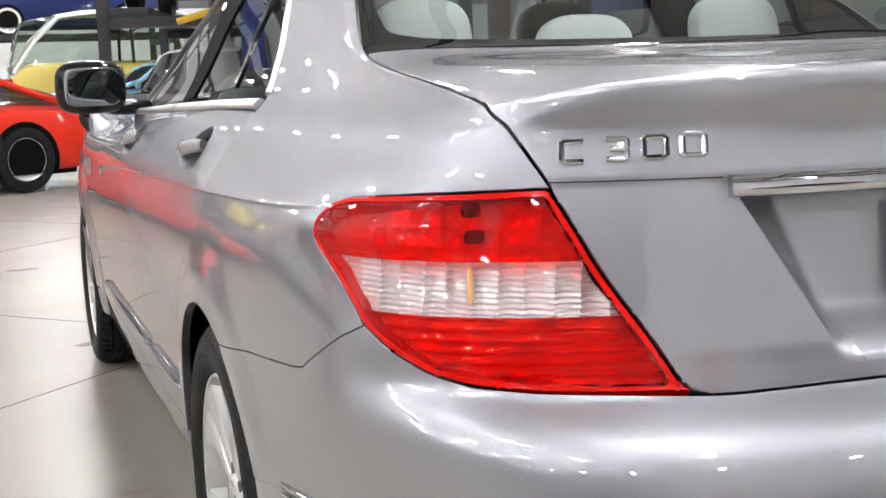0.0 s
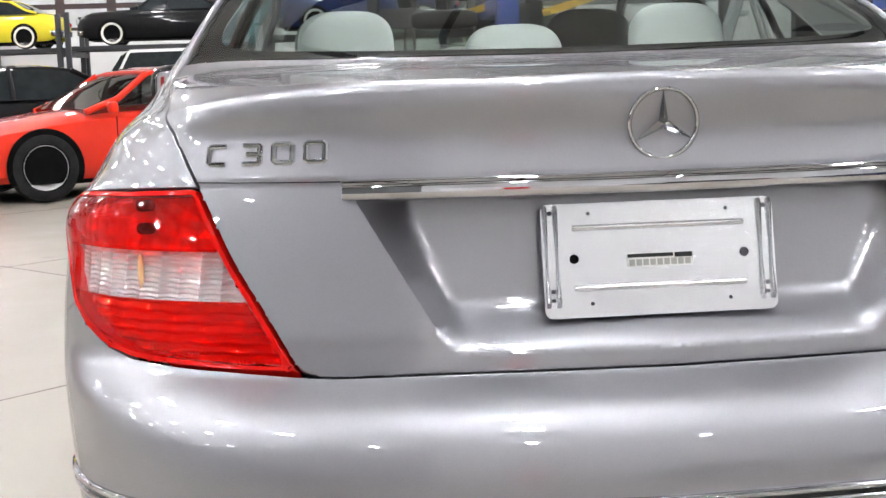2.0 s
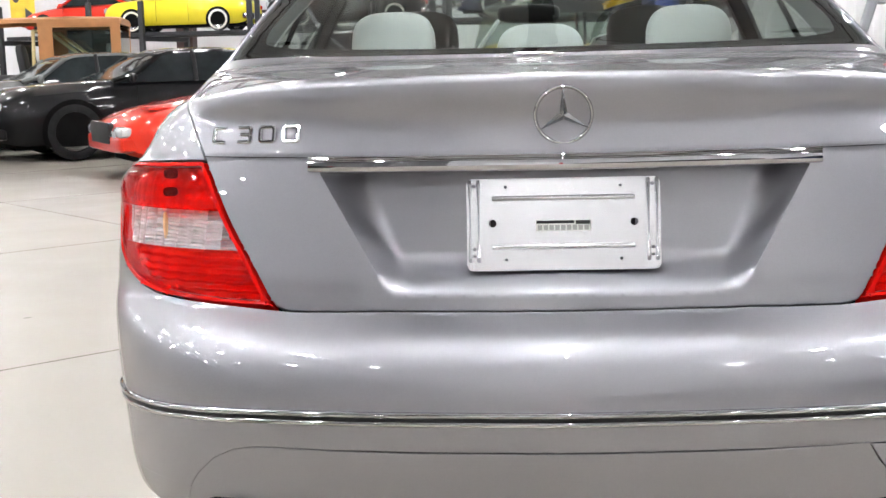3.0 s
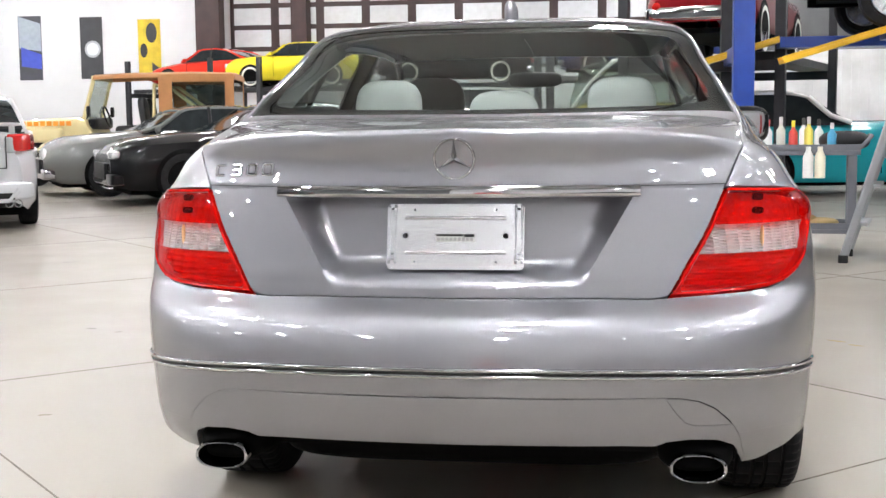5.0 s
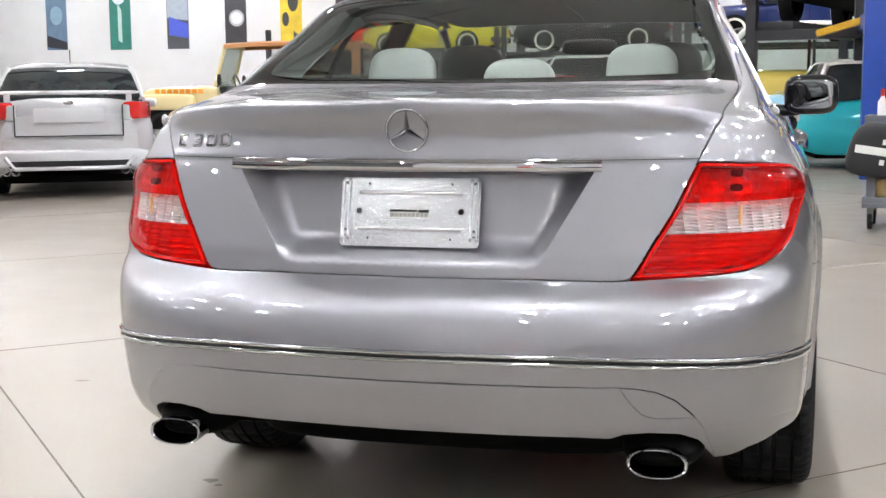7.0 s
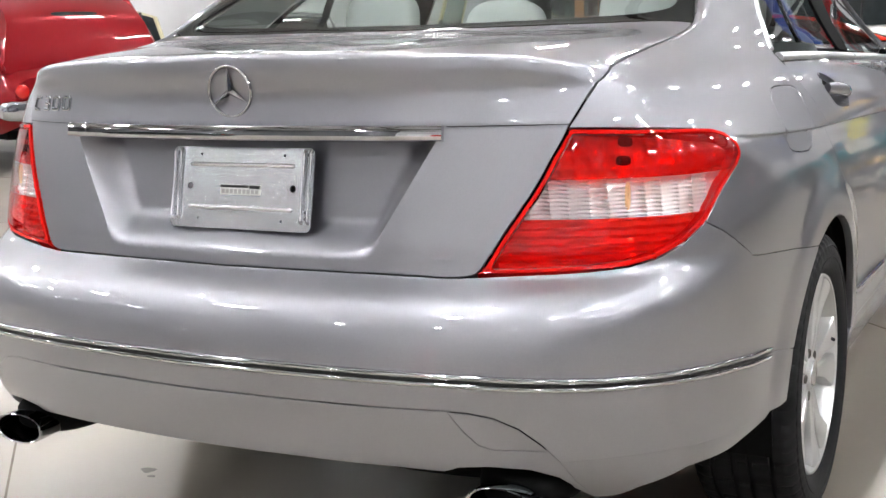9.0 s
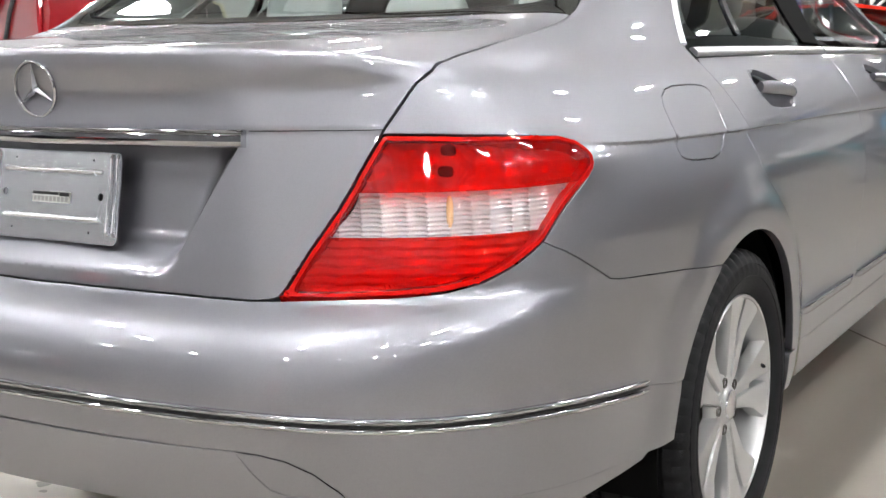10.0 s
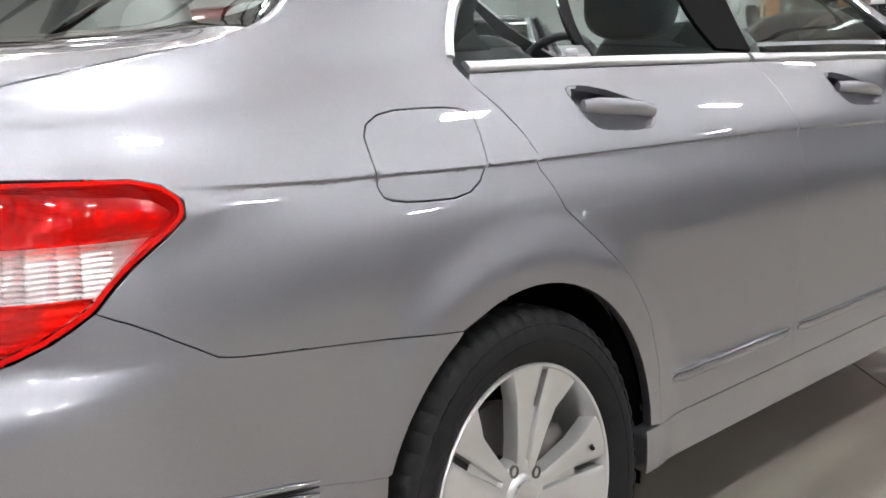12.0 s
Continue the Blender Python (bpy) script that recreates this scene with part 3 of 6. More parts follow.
for side in (1, -1):
    # rear quarter with its pillar and the roof rail
    flap = rounded(Y((.768, .990), (.985, .986), (1.012, .960), (.978, .846), (.765, .856), (.752, .885)), .45)
    quarter = (seam_trunk[4:] + deck_side + glass_edge[1:] + roof_seam[1:] + Y((2.46, 1.365))
               + dlo_top[::-1][1:] + dlo_rear[::-1][1:] + door_seam + arch_rear[:-1] + bumper_seam[::-1] + lamp_tip[::-1][1:] + lamp_top[::-1][1:-1])
    panel("quarter_panel", quarter, SILVER, car, h=.02, creased=True, holes=[flap] if side > 0 else [], thick=.016, side=side)
    if side > 0:
        panel("fuel_flap", flap, SILVER, car, h=.015, creased=True, inset=.0022)
    # doors
    cup = rounded(Y((1.268, .998), (1.33, .998), (1.40, .984), (1.485, .955), (1.507, .928), (1.48, .911), (1.385, .913), (1.315, .922), (1.285, .948)), .3)
    cup_f = rounded(Y((2.29, .972), (2.35, .972), (2.42, .958), (2.50, .932), (2.522, .905), (2.495, .888), (2.40, .890), (2.335, .898), (2.305, .922)), .3)
    rear_door = door_seam[1:] + mid_seam[:-1] + belt[::-1]
    front_door = mid_seam[::-1][1:] + front_seam + belt_front[::-1]
    for name, poly, hole, cy, cz in (("rear_door", rear_door, cup, 1.385, .955), ("front_door", front_door, cup_f, 2.405, .931)):
        door = panel(name, poly, SILVER, car, h=.024, creased=True, holes=[hole], thick=.014, side=side)

        def dish(v, cy=cy, cz=cz):
            v = v.copy()
            d = ((v[:, 1] - cy) / .125) ** 2 + ((v[:, 2] - cz) / .05) ** 2
            v[:, 0] -= np.sign(v[:, 0]) * .050 * np.clip(1 - d, 0, 1) ** .5
            return v
        panel("handle_cup", hole, SILVER, door, h=.008, inset=0, thick=.002, bend=dish, side=side, label="shaded recess behind the door handle")
        line = Y((cy - .092, cz + .008), (cy - .06, cz + .006), (cy, cz + .001), (cy + .06, cz - .006), (cy + .112, cz - .014))
        p = skin([a * side for a, _ in line], [b for _, b in line])
        out = np.array([.003, .015, .019, .015, .003])[:, None] * [[side, 0, 0]]
        part("handle", tube((p + out).tolist(), [.0095, .0125, .013, .0125, .0105], n=12, flat=1.2), SILVER, door, "rounded pull handle in body colour")
    # fender, sill
    fender = front_seam + Y((3.02, 1.0)) + [(11.9, 11.6), (13.0, 11.4), (13.9, 10.8), (14.0, 8.0), (13.9, 3.0)] + Y((4.24, .30)) + arc_yz(AX_F, .335, .355, 5, 176)
    panel("front_fender", fender, SILVER, car, h=.05, thick=.02, side=side)
    sill = Y((1.385, .352), (1.433, .354), (1.977, .354), (3.13, .354), (3.45, .352), (3.45, .262), (2.5, .262), (1.40, .262))
    panel("side_sill", sill, SILVER, car, h=.03, thick=.03, side=side)
    ribbon("side_moulding", Y((1.487, .428), (1.60, .427), (1.80, .425), (1.968, .423)), .011, .010, SILVER, car, "body-coloured rubbing strip with a bright edge", side)
    ribbon("side_moulding", Y((2.012, .423), (2.4, .421), (2.8, .419), (3.11, .417)), .011, .010, SILVER, car, "body-coloured rubbing strip with a bright edge", side)
    ribbon("moulding_trim", Y((1.487, .439), (1.60, .438), (1.80, .436), (1.968, .434)), .0028, .013, CHROME, car, "thin chrome line", side)
    ribbon("moulding_trim", Y((2.012, .434), (2.4, .432), (2.8, .430), (3.11, .428)), .0028, .013, CHROME, car, "thin chrome line", side)
    # bright window surround and side glass
    ribbon("window_trim", [(7.98, 11.42), (8.6, 11.42), (9.4, 11.42), (9.84, 11.42)], .011, .008, BRIGHT, car, "chrome belt moulding under the windows", side, ends=False)
    ribbon("window_trim", [(9.87, 11.42), (10.6, 11.42), (11.3, 11.42)], .011, .008, BRIGHT, car, "chrome belt moulding under the windows", side, ends=False)
    ribbon("window_trim", Y((1.036, 1.060), (1.050, 1.085)) + [tuple(q) for q in Y((1.10, 1.148), (1.20, 1.222), (1.32, 1.291), (1.455, 1.338), (1.62, 1.362), (1.9, 1.372), (2.2, 1.368), (2.37, 1.354))], .008, .007, BRIGHT, car, "chrome line round the side windows", side, ends=False)
    div = Y((1.405, 1.075), (1.425, 1.18), (1.448, 1.322))
    div2 = Y((1.432, 1.075), (1.452, 1.18), (1.475, 1.330))
    panel("quarter_light", div + Y((1.34, 1.283), (1.215, 1.212), (1.125, 1.146), (1.078, 1.098), (1.062, 1.078)), SIDE_GLASS, car, h=.03, off=-.008, thick=.003, side=side)
    panel("quarter_light_border", Y((1.062, 1.078), (1.078, 1.098), (1.125, 1.146), (1.215, 1.212), (1.34, 1.283), (1.33, 1.262), (1.22, 1.19), (1.165, 1.14), (1.15, 1.10), (1.17, 1.078)), BLACK, car, h=.02, off=-.014, inset=0, thick=.002, side=side, label="black border of the small rear side window")
    panel("window_divider", div[::-1] + div2, GLOSS_BLACK, car, h=.02, off=-.003, inset=0, thick=.006, side=side)
    bp0, bp1 = Y((1.915, 1.05), (1.86, 1.2), (1.82, 1.355)), Y((2.06, 1.04), (2.07, 1.2), (2.06, 1.358))
    panel("rear_door_window", div2[::-1] + bp0 + Y((1.62, 1.345)), SIDE_GLASS, car, h=.04, off=-.008, thick=.003, side=side)
    panel("centre_pillar", bp0[::-1] + bp1, DARK, car, h=.03, off=-.004, inset=0, thick=.008, side=side)
    panel("front_door_window", bp1[::-1] + [(11.35, 11.75)] + dlo_front[::-1], SIDE_GLASS, car, h=.05, off=-.008, thick=.003, side=side)
    panel("front_pillar", [(11.0, 17.0)] + Y((2.46, 1.365)) + dlo_front + [(11.45, 11.5), (12.0, 11.8), (12.3, 13.3), (11.9, 14.6), (11.5, 16.2)], SILVER, car, h=.04, side=side)
    # pillar trim inside
    panel("pillar_trim", [(4.15, 13.7), (4.0, 14.6), (3.9, 16.0), (3.8, 16.5), (7.5, 16.6)] + Y((1.46, 1.345), (1.33, 1.295), (1.20, 1.225), (1.10, 1.150)) + [(7.7, 13.6)], LINER, car, h=.05, off=-.03, thick=.003, side=side, label="pale inner trim of the rear pillar")
    # tail lamp
    lamp = panel("tail_lamp", np.array(seam_trunk[:5] + lamp_top[1:] + lamp_tip[1:] + lamp_low[1:-1]), DARK, car, h=.02, off=-.045, thick=.002, side=side, label="red tail lamp with a clear middle band")
    ring = np.array(seam_trunk[:5] + lamp_top[1:] + lamp_tip[1:] + lamp_low[1:-1])
    ring = dense(ring, .006)
    pr = skin(ring[:, 0], ring[:, 1])
    nr = skin_normal(ring[:, 0], ring[:, 1])
    tan = np.roll(pr, -2, 0) - np.roll(pr, 2, 0)
    tan /= np.linalg.norm(tan, axis=1, keepdims=True)
    cc = np.cross(nr, tan)
    turn = 1 if ((ring[:, 0] * np.roll(ring[:, 1], -1)) - (np.roll(ring[:, 0], -1) * ring[:, 1])).sum() > 0 else -1
    goal = pr + cc * turn * .013
    e = 1e-3
    su, sv = (skin(ring[:, 0] + e, ring[:, 1]) - pr) / e, (skin(ring[:, 0], ring[:, 1] + e) - pr) / e
    inner = []
    for k in range(len(ring)):
        a = np.stack([su[k], sv[k]], 1)
        d, *_ = np.linalg.lstsq(a, goal[k] - pr[k], rcond=None)
        inner.append(ring[k] + d)
    inner = np.array(inner)[::2]
    panel("lamp_rim", ring[::2], RED_RIM, lamp, h=.012, holes=[inner], off=.003, inset=.0040, thick=.03, side=side, label="glossy red lens border")
    z_in = skin(inner[:, 0], inner[:, 1])[:, 2]

    def band(lo, hi):
        """The part of the inner line between two heights."""
        keep = []
        for k in range(len(inner)):
            j = (k + 1) % len(inner)
            if lo <= z_in[k] <= hi:
                keep.append(inner[k])
            for cut in (lo, hi) if z_in[j] > z_in[k] else (hi, lo):
                if (z_in[k] - cut) * (z_in[j] - cut) < 0:
                    f = (cut - z_in[k]) / (z_in[j] - z_in[k])
                    keep.append(inner[k] + (inner[j] - inner[k]) * f)
        return np.array(keep)

    lens_top, lens_mid, lens_low = band(.866, 2), band(.800, .866), band(0, .800)
    panel("upper_lens", lens_top, RED_LENS, lamp, h=.012, off=.002, inset=.0004, thick=.004, side=side, label="red upper lens")
    panel("middle_lens", lens_mid, CLEAR_LENS, lamp, h=.012, off=.002, inset=.0004, thick=.004, side=side, label="clear ribbed lens")
    panel("lower_lens", lens_low, RED_LENS, lamp, h=.012, off=.002, inset=.0004, thick=.004, side=side, label="red lower lens")

    def flutes(v):
        v = v.copy()
        a = np.abs(v[:, 0]) * .75 + v[:, 1] * .75
        w = .0019 * np.sin(v[:, 2] * 2 * math.pi / .0068) + .0085 * np.abs(np.sin(a * math.pi / .034)) + .0035 * np.sin(a * 2 * math.pi / .085)
        v[:, 1] += w
        return v

    def rungs(v):
        v = v.copy()
        v[:, 1] += .0042 * np.sin(v[:, 2] * 2 * math.pi / .0135 + np.abs(v[:, 0]) * 7) + .004 * np.sin((np.abs(v[:, 0]) + v[:, 1]) * 2 * math.pi / .07)
        return v

    def cells(v):
        v = v.copy()
        a = np.abs(v[:, 0]) * .75 + v[:, 1] * .75
        v[:, 1] += .007 * np.abs(np.sin(a * math.pi / .026)) * np.abs(np.sin(v[:, 2] * math.pi / .022)) + .012 * np.exp(-((np.abs(v[:, 0]) - .70) ** 2 + (v[:, 2] - .908) ** 2) / .0006)
        return v
    panel("reflector", lens_top, REFLECTOR, lamp, h=.0045, off=-.022, inset=-.002, thick=.001, bend=cells, side=side)
    panel("reflector", lens_mid, BRIGHT_REFLECTOR, lamp, h=.0042, off=-.016, inset=-.002, thick=.001, bend=flutes, side=side, fine_v=(lens_mid[:, 1].min(), lens_mid[:, 1].max(), .0011))
    panel("reflector", lens_low, REFLECTOR, lamp, h=.006, off=-.022, inset=-.002, thick=.001, bend=rungs, side=side, fine_v=(lens_low[:, 1].min(), lens_low[:, 1].max(), .0026))
    bulb = skin(side * find(.700, .833, "x")[0], find(.700, .833, "x")[1])[0]
    part("bulb", soft_box((.009, .012, .050), Matrix.Translation((bulb[0], bulb[1] + .0200, bulb[2])), power=2.6, n=10), AMBER, lamp, "amber indicator bulb")
    for zs in (.9235, .8925):
        sock = skin(side * find(.690, zs, "x")[0], find(.690, zs, "x")[1])[0]
        part("bulb_socket", soft_box((.027, .008, .017), Matrix.Translation((sock[0], sock[1] + .017, sock[2])), power=3, n=8), DARK, lamp, "dark bulb socket behind the red lens")

# boot lid: its face, plate recess and deck in one pressing
half = [(0, 5.78), (1.2, 5.78)] + X((.445, .704), (.468, .7055)) + seam_trunk + deck_side + [(3.6, 13.6), (2.8, 13.62), (1.5, 13.64), (0, 13.65)]
lid_line = np.array(half[1:-1] + [(0, 13.65)] + [(-a, b) for a, b in half[1:-1][::-1]] + [(0, 5.78)])


def recess_half(z):
    return .290 + (z - .738) * (.408 - .290) / (.942 - .738)


def recess_floor(z):
    """Half the width of the recess's flat floor."""
    return .262 + (z - .77) * (.330 - .262) / (.94 - .77)


def pressed(v):
    """The trapezoid plate recess, and the step above it."""
    v = v.copy()
    x, z = np.abs(v[:, 0]), v[:, 2]
    s = lambda t: np.clip(t, 0, 1) ** 2 * (3 - 2 * np.clip(t, 0, 1))
    half_w = recess_half(z)
    rear = (v[:, 1] < .17) & (z < 1.0)
    soft = lambda t: .7 * (1 - (1 - np.clip(t, 0, 1)) ** 2) + .3 * s(t)
    deep = soft((half_w - x) / (half_w - recess_floor(z))) * (.35 * soft((z - .734) / .056) + .65 * s((z - .734) / .056)) * np.clip((.9445 - z) / .006, 0, 1)
    v[:, 1] += np.where(rear, .060 * deep, 0)
    # the face runs on straight to its lower edge
    low = skin(np.zeros(40), np.linspace(5.5, 6.35, 40))
    v[:, 1] += np.where(rear & (z < .742) & (v[:, 1] < .12), .0158 + (z - .742) * .15 - np.interp(z, low[:, 2], low[:, 1]), 0)
    v[:, 1] += np.where((v[:, 1] < .22) & (z < .9565), .0022, 0) * s((.955 - z) / .006 + 1)
    return v


press_lines = [[find(a, z, "x") for a in np.linspace(-recess_half(z), recess_half(z), 25)] for z in (.734, .9385, .9445)]
for s_ in (1, -1):
    press_lines += [[find(s_ * (recess_half(z) - d), z, "x") for z in np.linspace(.7355, .937, 9)] for d in (0, .005)]
lid = panel("boot_lid", lid_line, SILVER, car, h=.0064, bend=pressed, thick=.016, inset=.0036, guides=press_lines)
# black hairline drawn along the pressed step for its line of shade
for s_ in (1, -1):
    ribbon("lid_step_shade", [find(s_ * a, .9572, "x") for a in np.linspace(.420, .612, 16)], .0007, .0004, BLACK, lid, ends=False)
# chrome grip over the plate
bar_path = [find(a, .9455, "x") for a in np.linspace(.415, 0.002, 24)]
bar_path = [(-a, b) for a, b in bar_path] + bar_path[::-1]
ribbon("grip_bar", bar_path, .0135, .016, DARK_CHROME, car, "polished chrome boot grip bar", ends=False, back=.03, flat_face=True)
# plate bracket
def bracket():
    w, hgt, t = .317, .152, .0025
    outer = []
    for cx, cz, a0 in ((1, 1, 0), (-1, 1, 90), (-1, -1, 180), (1, -1, 270)):
        for k in range(7):
            a = radians(a0 + 15 * k)
            outer.append((cx * (w / 2 - .011) + .011 * math.cos(a), cz * (hgt / 2 - .011) + .011 * math.sin(a)))
    holes = []
    for cx, cz, r in ((-.116, .002, .0065), (.116, .002, .0065), (-.094, .062, .0026), (.094, .062, .0026), (-.094, -.058, .0026), (.094, -.058, .0026),
                      (-.146, .064, .0032), (.146, .064, .0032), (-.146, -.040, .0032), (.146, -.040, .0032), (-.146, -.052, .0028), (.146, -.052, .0028)):
        holes.append([(cx + r * math.cos(k * math.pi / 6), cz + r * math.sin(k * math.pi / 6)) for k in range(12)])
    pts = [p for loop in [outer] + holes for p in loop]
    ties, k = [], 0
    for loop in [outer] + holes:
        ties += [(k + i, k + (i + 1) % len(loop)) for i in range(len(loop))]
        k += len(loop)
    got, _, tris, *_ = delaunay_2d_cdt([Vector(p) for p in pts], ties, [], 0, 1e-8)
    got = np.array([tuple(p) for p in got])
    mid = got[np.array(tris)].mean(1)
    keep = inside(np.array(outer), mid)
    for loop in holes:
        keep &= ~inside(np.array(loop), mid)
    bm = bmesh.new()
    vs = [bm.verts.new((p[0], 0, p[1])) for p in got]
    for f, k in zip(tris, keep):
        if k:
            bm.faces.new([vs[i] for i in f])
    made = bmesh.ops.extrude_face_region(bm, geom=bm.faces[:])["geom"]
    for v in made:
        if isinstance(v, bmesh.types.BMVert):
            v.co.y += t
    bmesh.ops.recalc_face_normals(bm, faces=bm.faces)
    return bm


lean = Matrix.Translation((0, .067, .842)) @ Matrix.Rotation(radians(-11.5), 4, "X")
plate = part("plate_bracket", bracket(), SATIN, car, "bare aluminium plate bracket with ribs and holes")
plate.matrix_basis = lean
for z in (.043, -.037):
    part("rib", tube([(-.115, 0, z), (-.11, -.003, z), (.11, -.003, z), (.115, 0, z)], .0042, n=10), SATIN, plate)
for x in (-.146, .146):
    part("rib", tube([(x - .007, 0, .072), (x - .007, -.004, .066), (x - .007, -.004, -.055), (x - .007, 0, -.06)], .0035, n=8), SATIN, plate)
    part("rib", tube([(x + .007, 0, .072), (x + .007, -.004, .066), (x + .007, -.004, -.055), (x + .007, 0, -.06)], .0035, n=8), SATIN, plate)
STICKER = mat("sticker_white", (.7, .7, .68), .5)
tag = part("sticker", box((-.045, -.0012, -.012), (.045, 0, .006)), STICKER, plate, "small white sticker with dark printing")
part("print_bar", box((-.044, -.0018, .0005), (.018, -.0012, .0055)), BLACK, tag)
for i in range(9):
    part("print_bar", box((-.042 + i * .0095, -.0018, -.0105), (-.0345 + i * .0095, -.0012, -.002)), mat("print_grey", (.35, .35, .34), .6) if i == 0 else bpy.data.materials["print_grey"], tag)
part("print_bar", box((.02, -.0018, -.001), (.044, -.0012, .0055)), BLACK, tag)
# mounting block behind the bracket
part("mount_block", box((-.12, .09, .80), (.12, .122, .88)), BLACK, car, bevel=.004)

# badge letters and the ringed emblem
def bar_stroke(bm, line, closed, half=.0030, tall=.0042):
    """A ridged bar along a flat line, mitred at its corners."""
    pts = [Vector((*p, 0)) for p in line]
    n, rings = len(pts), []
    for i, p in enumerate(pts):
        before = (p - pts[i - 1]).normalized() if closed or i else (pts[1] - p).normalized()
        after = (pts[(i + 1) % n] - p).normalized() if closed or i < n - 1 else before
        mid_t = (before + after).normalized()
        out = Vector((-mid_t.y, mid_t.x, 0)) * half / max(.5, mid_t.dot(after))
        up = Vector((0, 0, tall))
        rings.append([bm.verts.new(q) for q in (p - out, p - out + up * .6, p - out * .35 + up, p + out * .35 + up, p + out + up * .6, p + out)])
    for i in range(n if closed else n - 1):
        a_, b_ = rings[i], rings[(i + 1) % n]
        for j in range(5):
            bm.faces.new((a_[j], b_[j], b_[j + 1], a_[j + 1]))
    if not closed:
        bm.faces.new(rings[0])
        bm.faces.new(rings[-1][::-1])
    bmesh.ops.recalc_face_normals(bm, faces=bm.faces)


GLYPHS = {"C": ([(.0105, .0125), (-.0075, .0125), (-.0105, .0095), (-.0105, -.0095), (-.0075, -.0125), (.0105, -.0125)], False),
          "0": ([(.0080, .0125), (-.0080, .0125), (-.0110, .0095), (-.0110, -.0095), (-.0080, -.0125), (.0080, -.0125), (.0110, -.0095), (.0110, .0095)], True),
          "3": ([(-.0100, .0125), (.0075, .0125), (.0100, .0100), (.0100, .0028), (.0078, 0), (.0100, -.0028), (.0100, -.0100), (.0075, -.0125), (-.0100, -.0125)], False)}


def letter(ch, x, z):
    bm = bmesh.new()
    bar_stroke(bm, *GLYPHS[ch])
    if ch == "3":
        bar_stroke(bm, [(-.006, 0), (.0078, 0)], False, tall=.0041)
    u, v = find(x, z, "x")
    p, n = Vector(skin(u, v)[0]), Vector(skin_normal(u, v)[0])
    right = Vector((0, 0, 1)).cross(n).normalized()
    ob = part("badge_letter", bm, CHROME, car, "raised chrome badge character", smooth=False)
    ob.matrix_basis = Matrix.Translation(p) @ Matrix((right, n.cross(right), n)).transposed().to_4x4() @ Matrix.Diagonal((1.22, 1, 1, 1))


for ch, x in zip("C300", (-.582, -.535, -.493, -.450)):
    letter(ch, x, .9925 + (x + .582) * .03)
u, v = find(0.001, 1.021, "x")
ec, en = Vector(skin(u, v)[0]), Vector(skin_normal(u, v)[0])
er = Vector((1, 0, 0))
eu = en.cross(er)
badge = new("emblem")
badge.parent = car
badge.matrix_basis = Matrix.Translation(ec + en * .004) @ Matrix((er, eu, en)).transposed().to_4x4()
bm = bmesh.new()
for k in range(64):
    a = 2 * math.pi * k / 64
    for j in range(10):
        b = 2 * math.pi * j / 10
        r = .0455 + .0030 * math.cos(b)
        bm.verts.new((r * math.cos(a), r * math.sin(a), .0035 * math.sin(b)))
bm.verts.ensure_lookup_table()
for k in range(64):
    for j in range(10):
        bm.faces.new([bm.verts[(k % 64) * 10 + j], bm.verts[((k + 1) % 64) * 10 + j], bm.verts[((k + 1) % 64) * 10 + (j + 1) % 10], bm.verts[k * 10 + (j + 1) % 10]])
part("ring", bm, CHROME, badge)
for k in range(3):
    bm = bmesh.new()
    a = math.pi / 2 + k * 2 * math.pi / 3
    d, s = Vector((math.cos(a), math.sin(a), 0)), Vector((-math.sin(a), math.cos(a), 0))
    tip, mid_, l_, r_ = bm.verts.new(d * .0455), bm.verts.new((0, 0, .0065)), bm.verts.new(d * .005 + s * .0062), bm.verts.new(d * .005 - s * .0062)
    back_ = bm.verts.new((0, 0, -.002))
    for f in ((tip, l_, mid_), (tip, mid_, r_), (tip, back_, l_), (tip, r_, back_), (l_, back_, mid_), (r_, mid_, back_)):
        bm.faces.new(f)
    bmesh.ops.recalc_face_normals(bm, faces=bm.faces)
    part("star_arm", bm, CHROME, badge, smooth=False)

# bumper
strip_line = XL((.002, .557), (.20, .5565), (.384, .555), (.52, .551), (.635, .545), (.70, .539), (.774, .530)) + Y((.27, .522), (.40, .508), (.50, .496), (.588, .486))
low_end = Y((.660, .474), (.708, .466))
arch_low = arc_yz(AX_R, .335, .355, 117, 158, 10)
top_half = [(0, 5.82), (1.2, 5.82)] + X((.442, .7055), (.470, .7062), (.483, .7066)) + lamp_low[::-1][1:]
upper = top_half[1:] + bumper_seam[1:] + arch_low[1:] + low_end[::-1][:1] + strip_line[::-1]
both = lambda line: np.array(list(line) + [(-a, b) for a, b in list(line)[::-1]])
bumper = panel("bumper", both(upper), SILVER, car, h=.018, thick=.014, inset=.0015, label="silver bumper cover with a chrome strip")
strip_pts = [(-a, b) for a, b in strip_line[::-1][:-1]] + strip_line
for dz, hw, pr_, mt, nm in ((.0065, .0048, .007, CHROME, "chrome_strip"), (-.0065, .0045, .006, CHROME, "chrome_strip"), (0, .0035, .003, BLACK, "strip_gap")):
    line = []
    for a, b in strip_pts:
        line.append((a, b + dz * 14))
    ribbon(nm, line, hw, pr_, mt, bumper, "double chrome strip across the bumper" if mt is CHROME else "")
crease = X((.638, .405)) + Y((.10, .4045), (.18, .398), (.32, .385), (.45, .374), (.601, .363))
arch_bot = arc_yz(AX_R, .335, .355, 158, 176, 4)
diff_side = XL((.470, .5005), (.509, .4985), (.548, .490), (.585, .470), (.615, .440), (.638, .405), (.650, .36), (.657, .310))
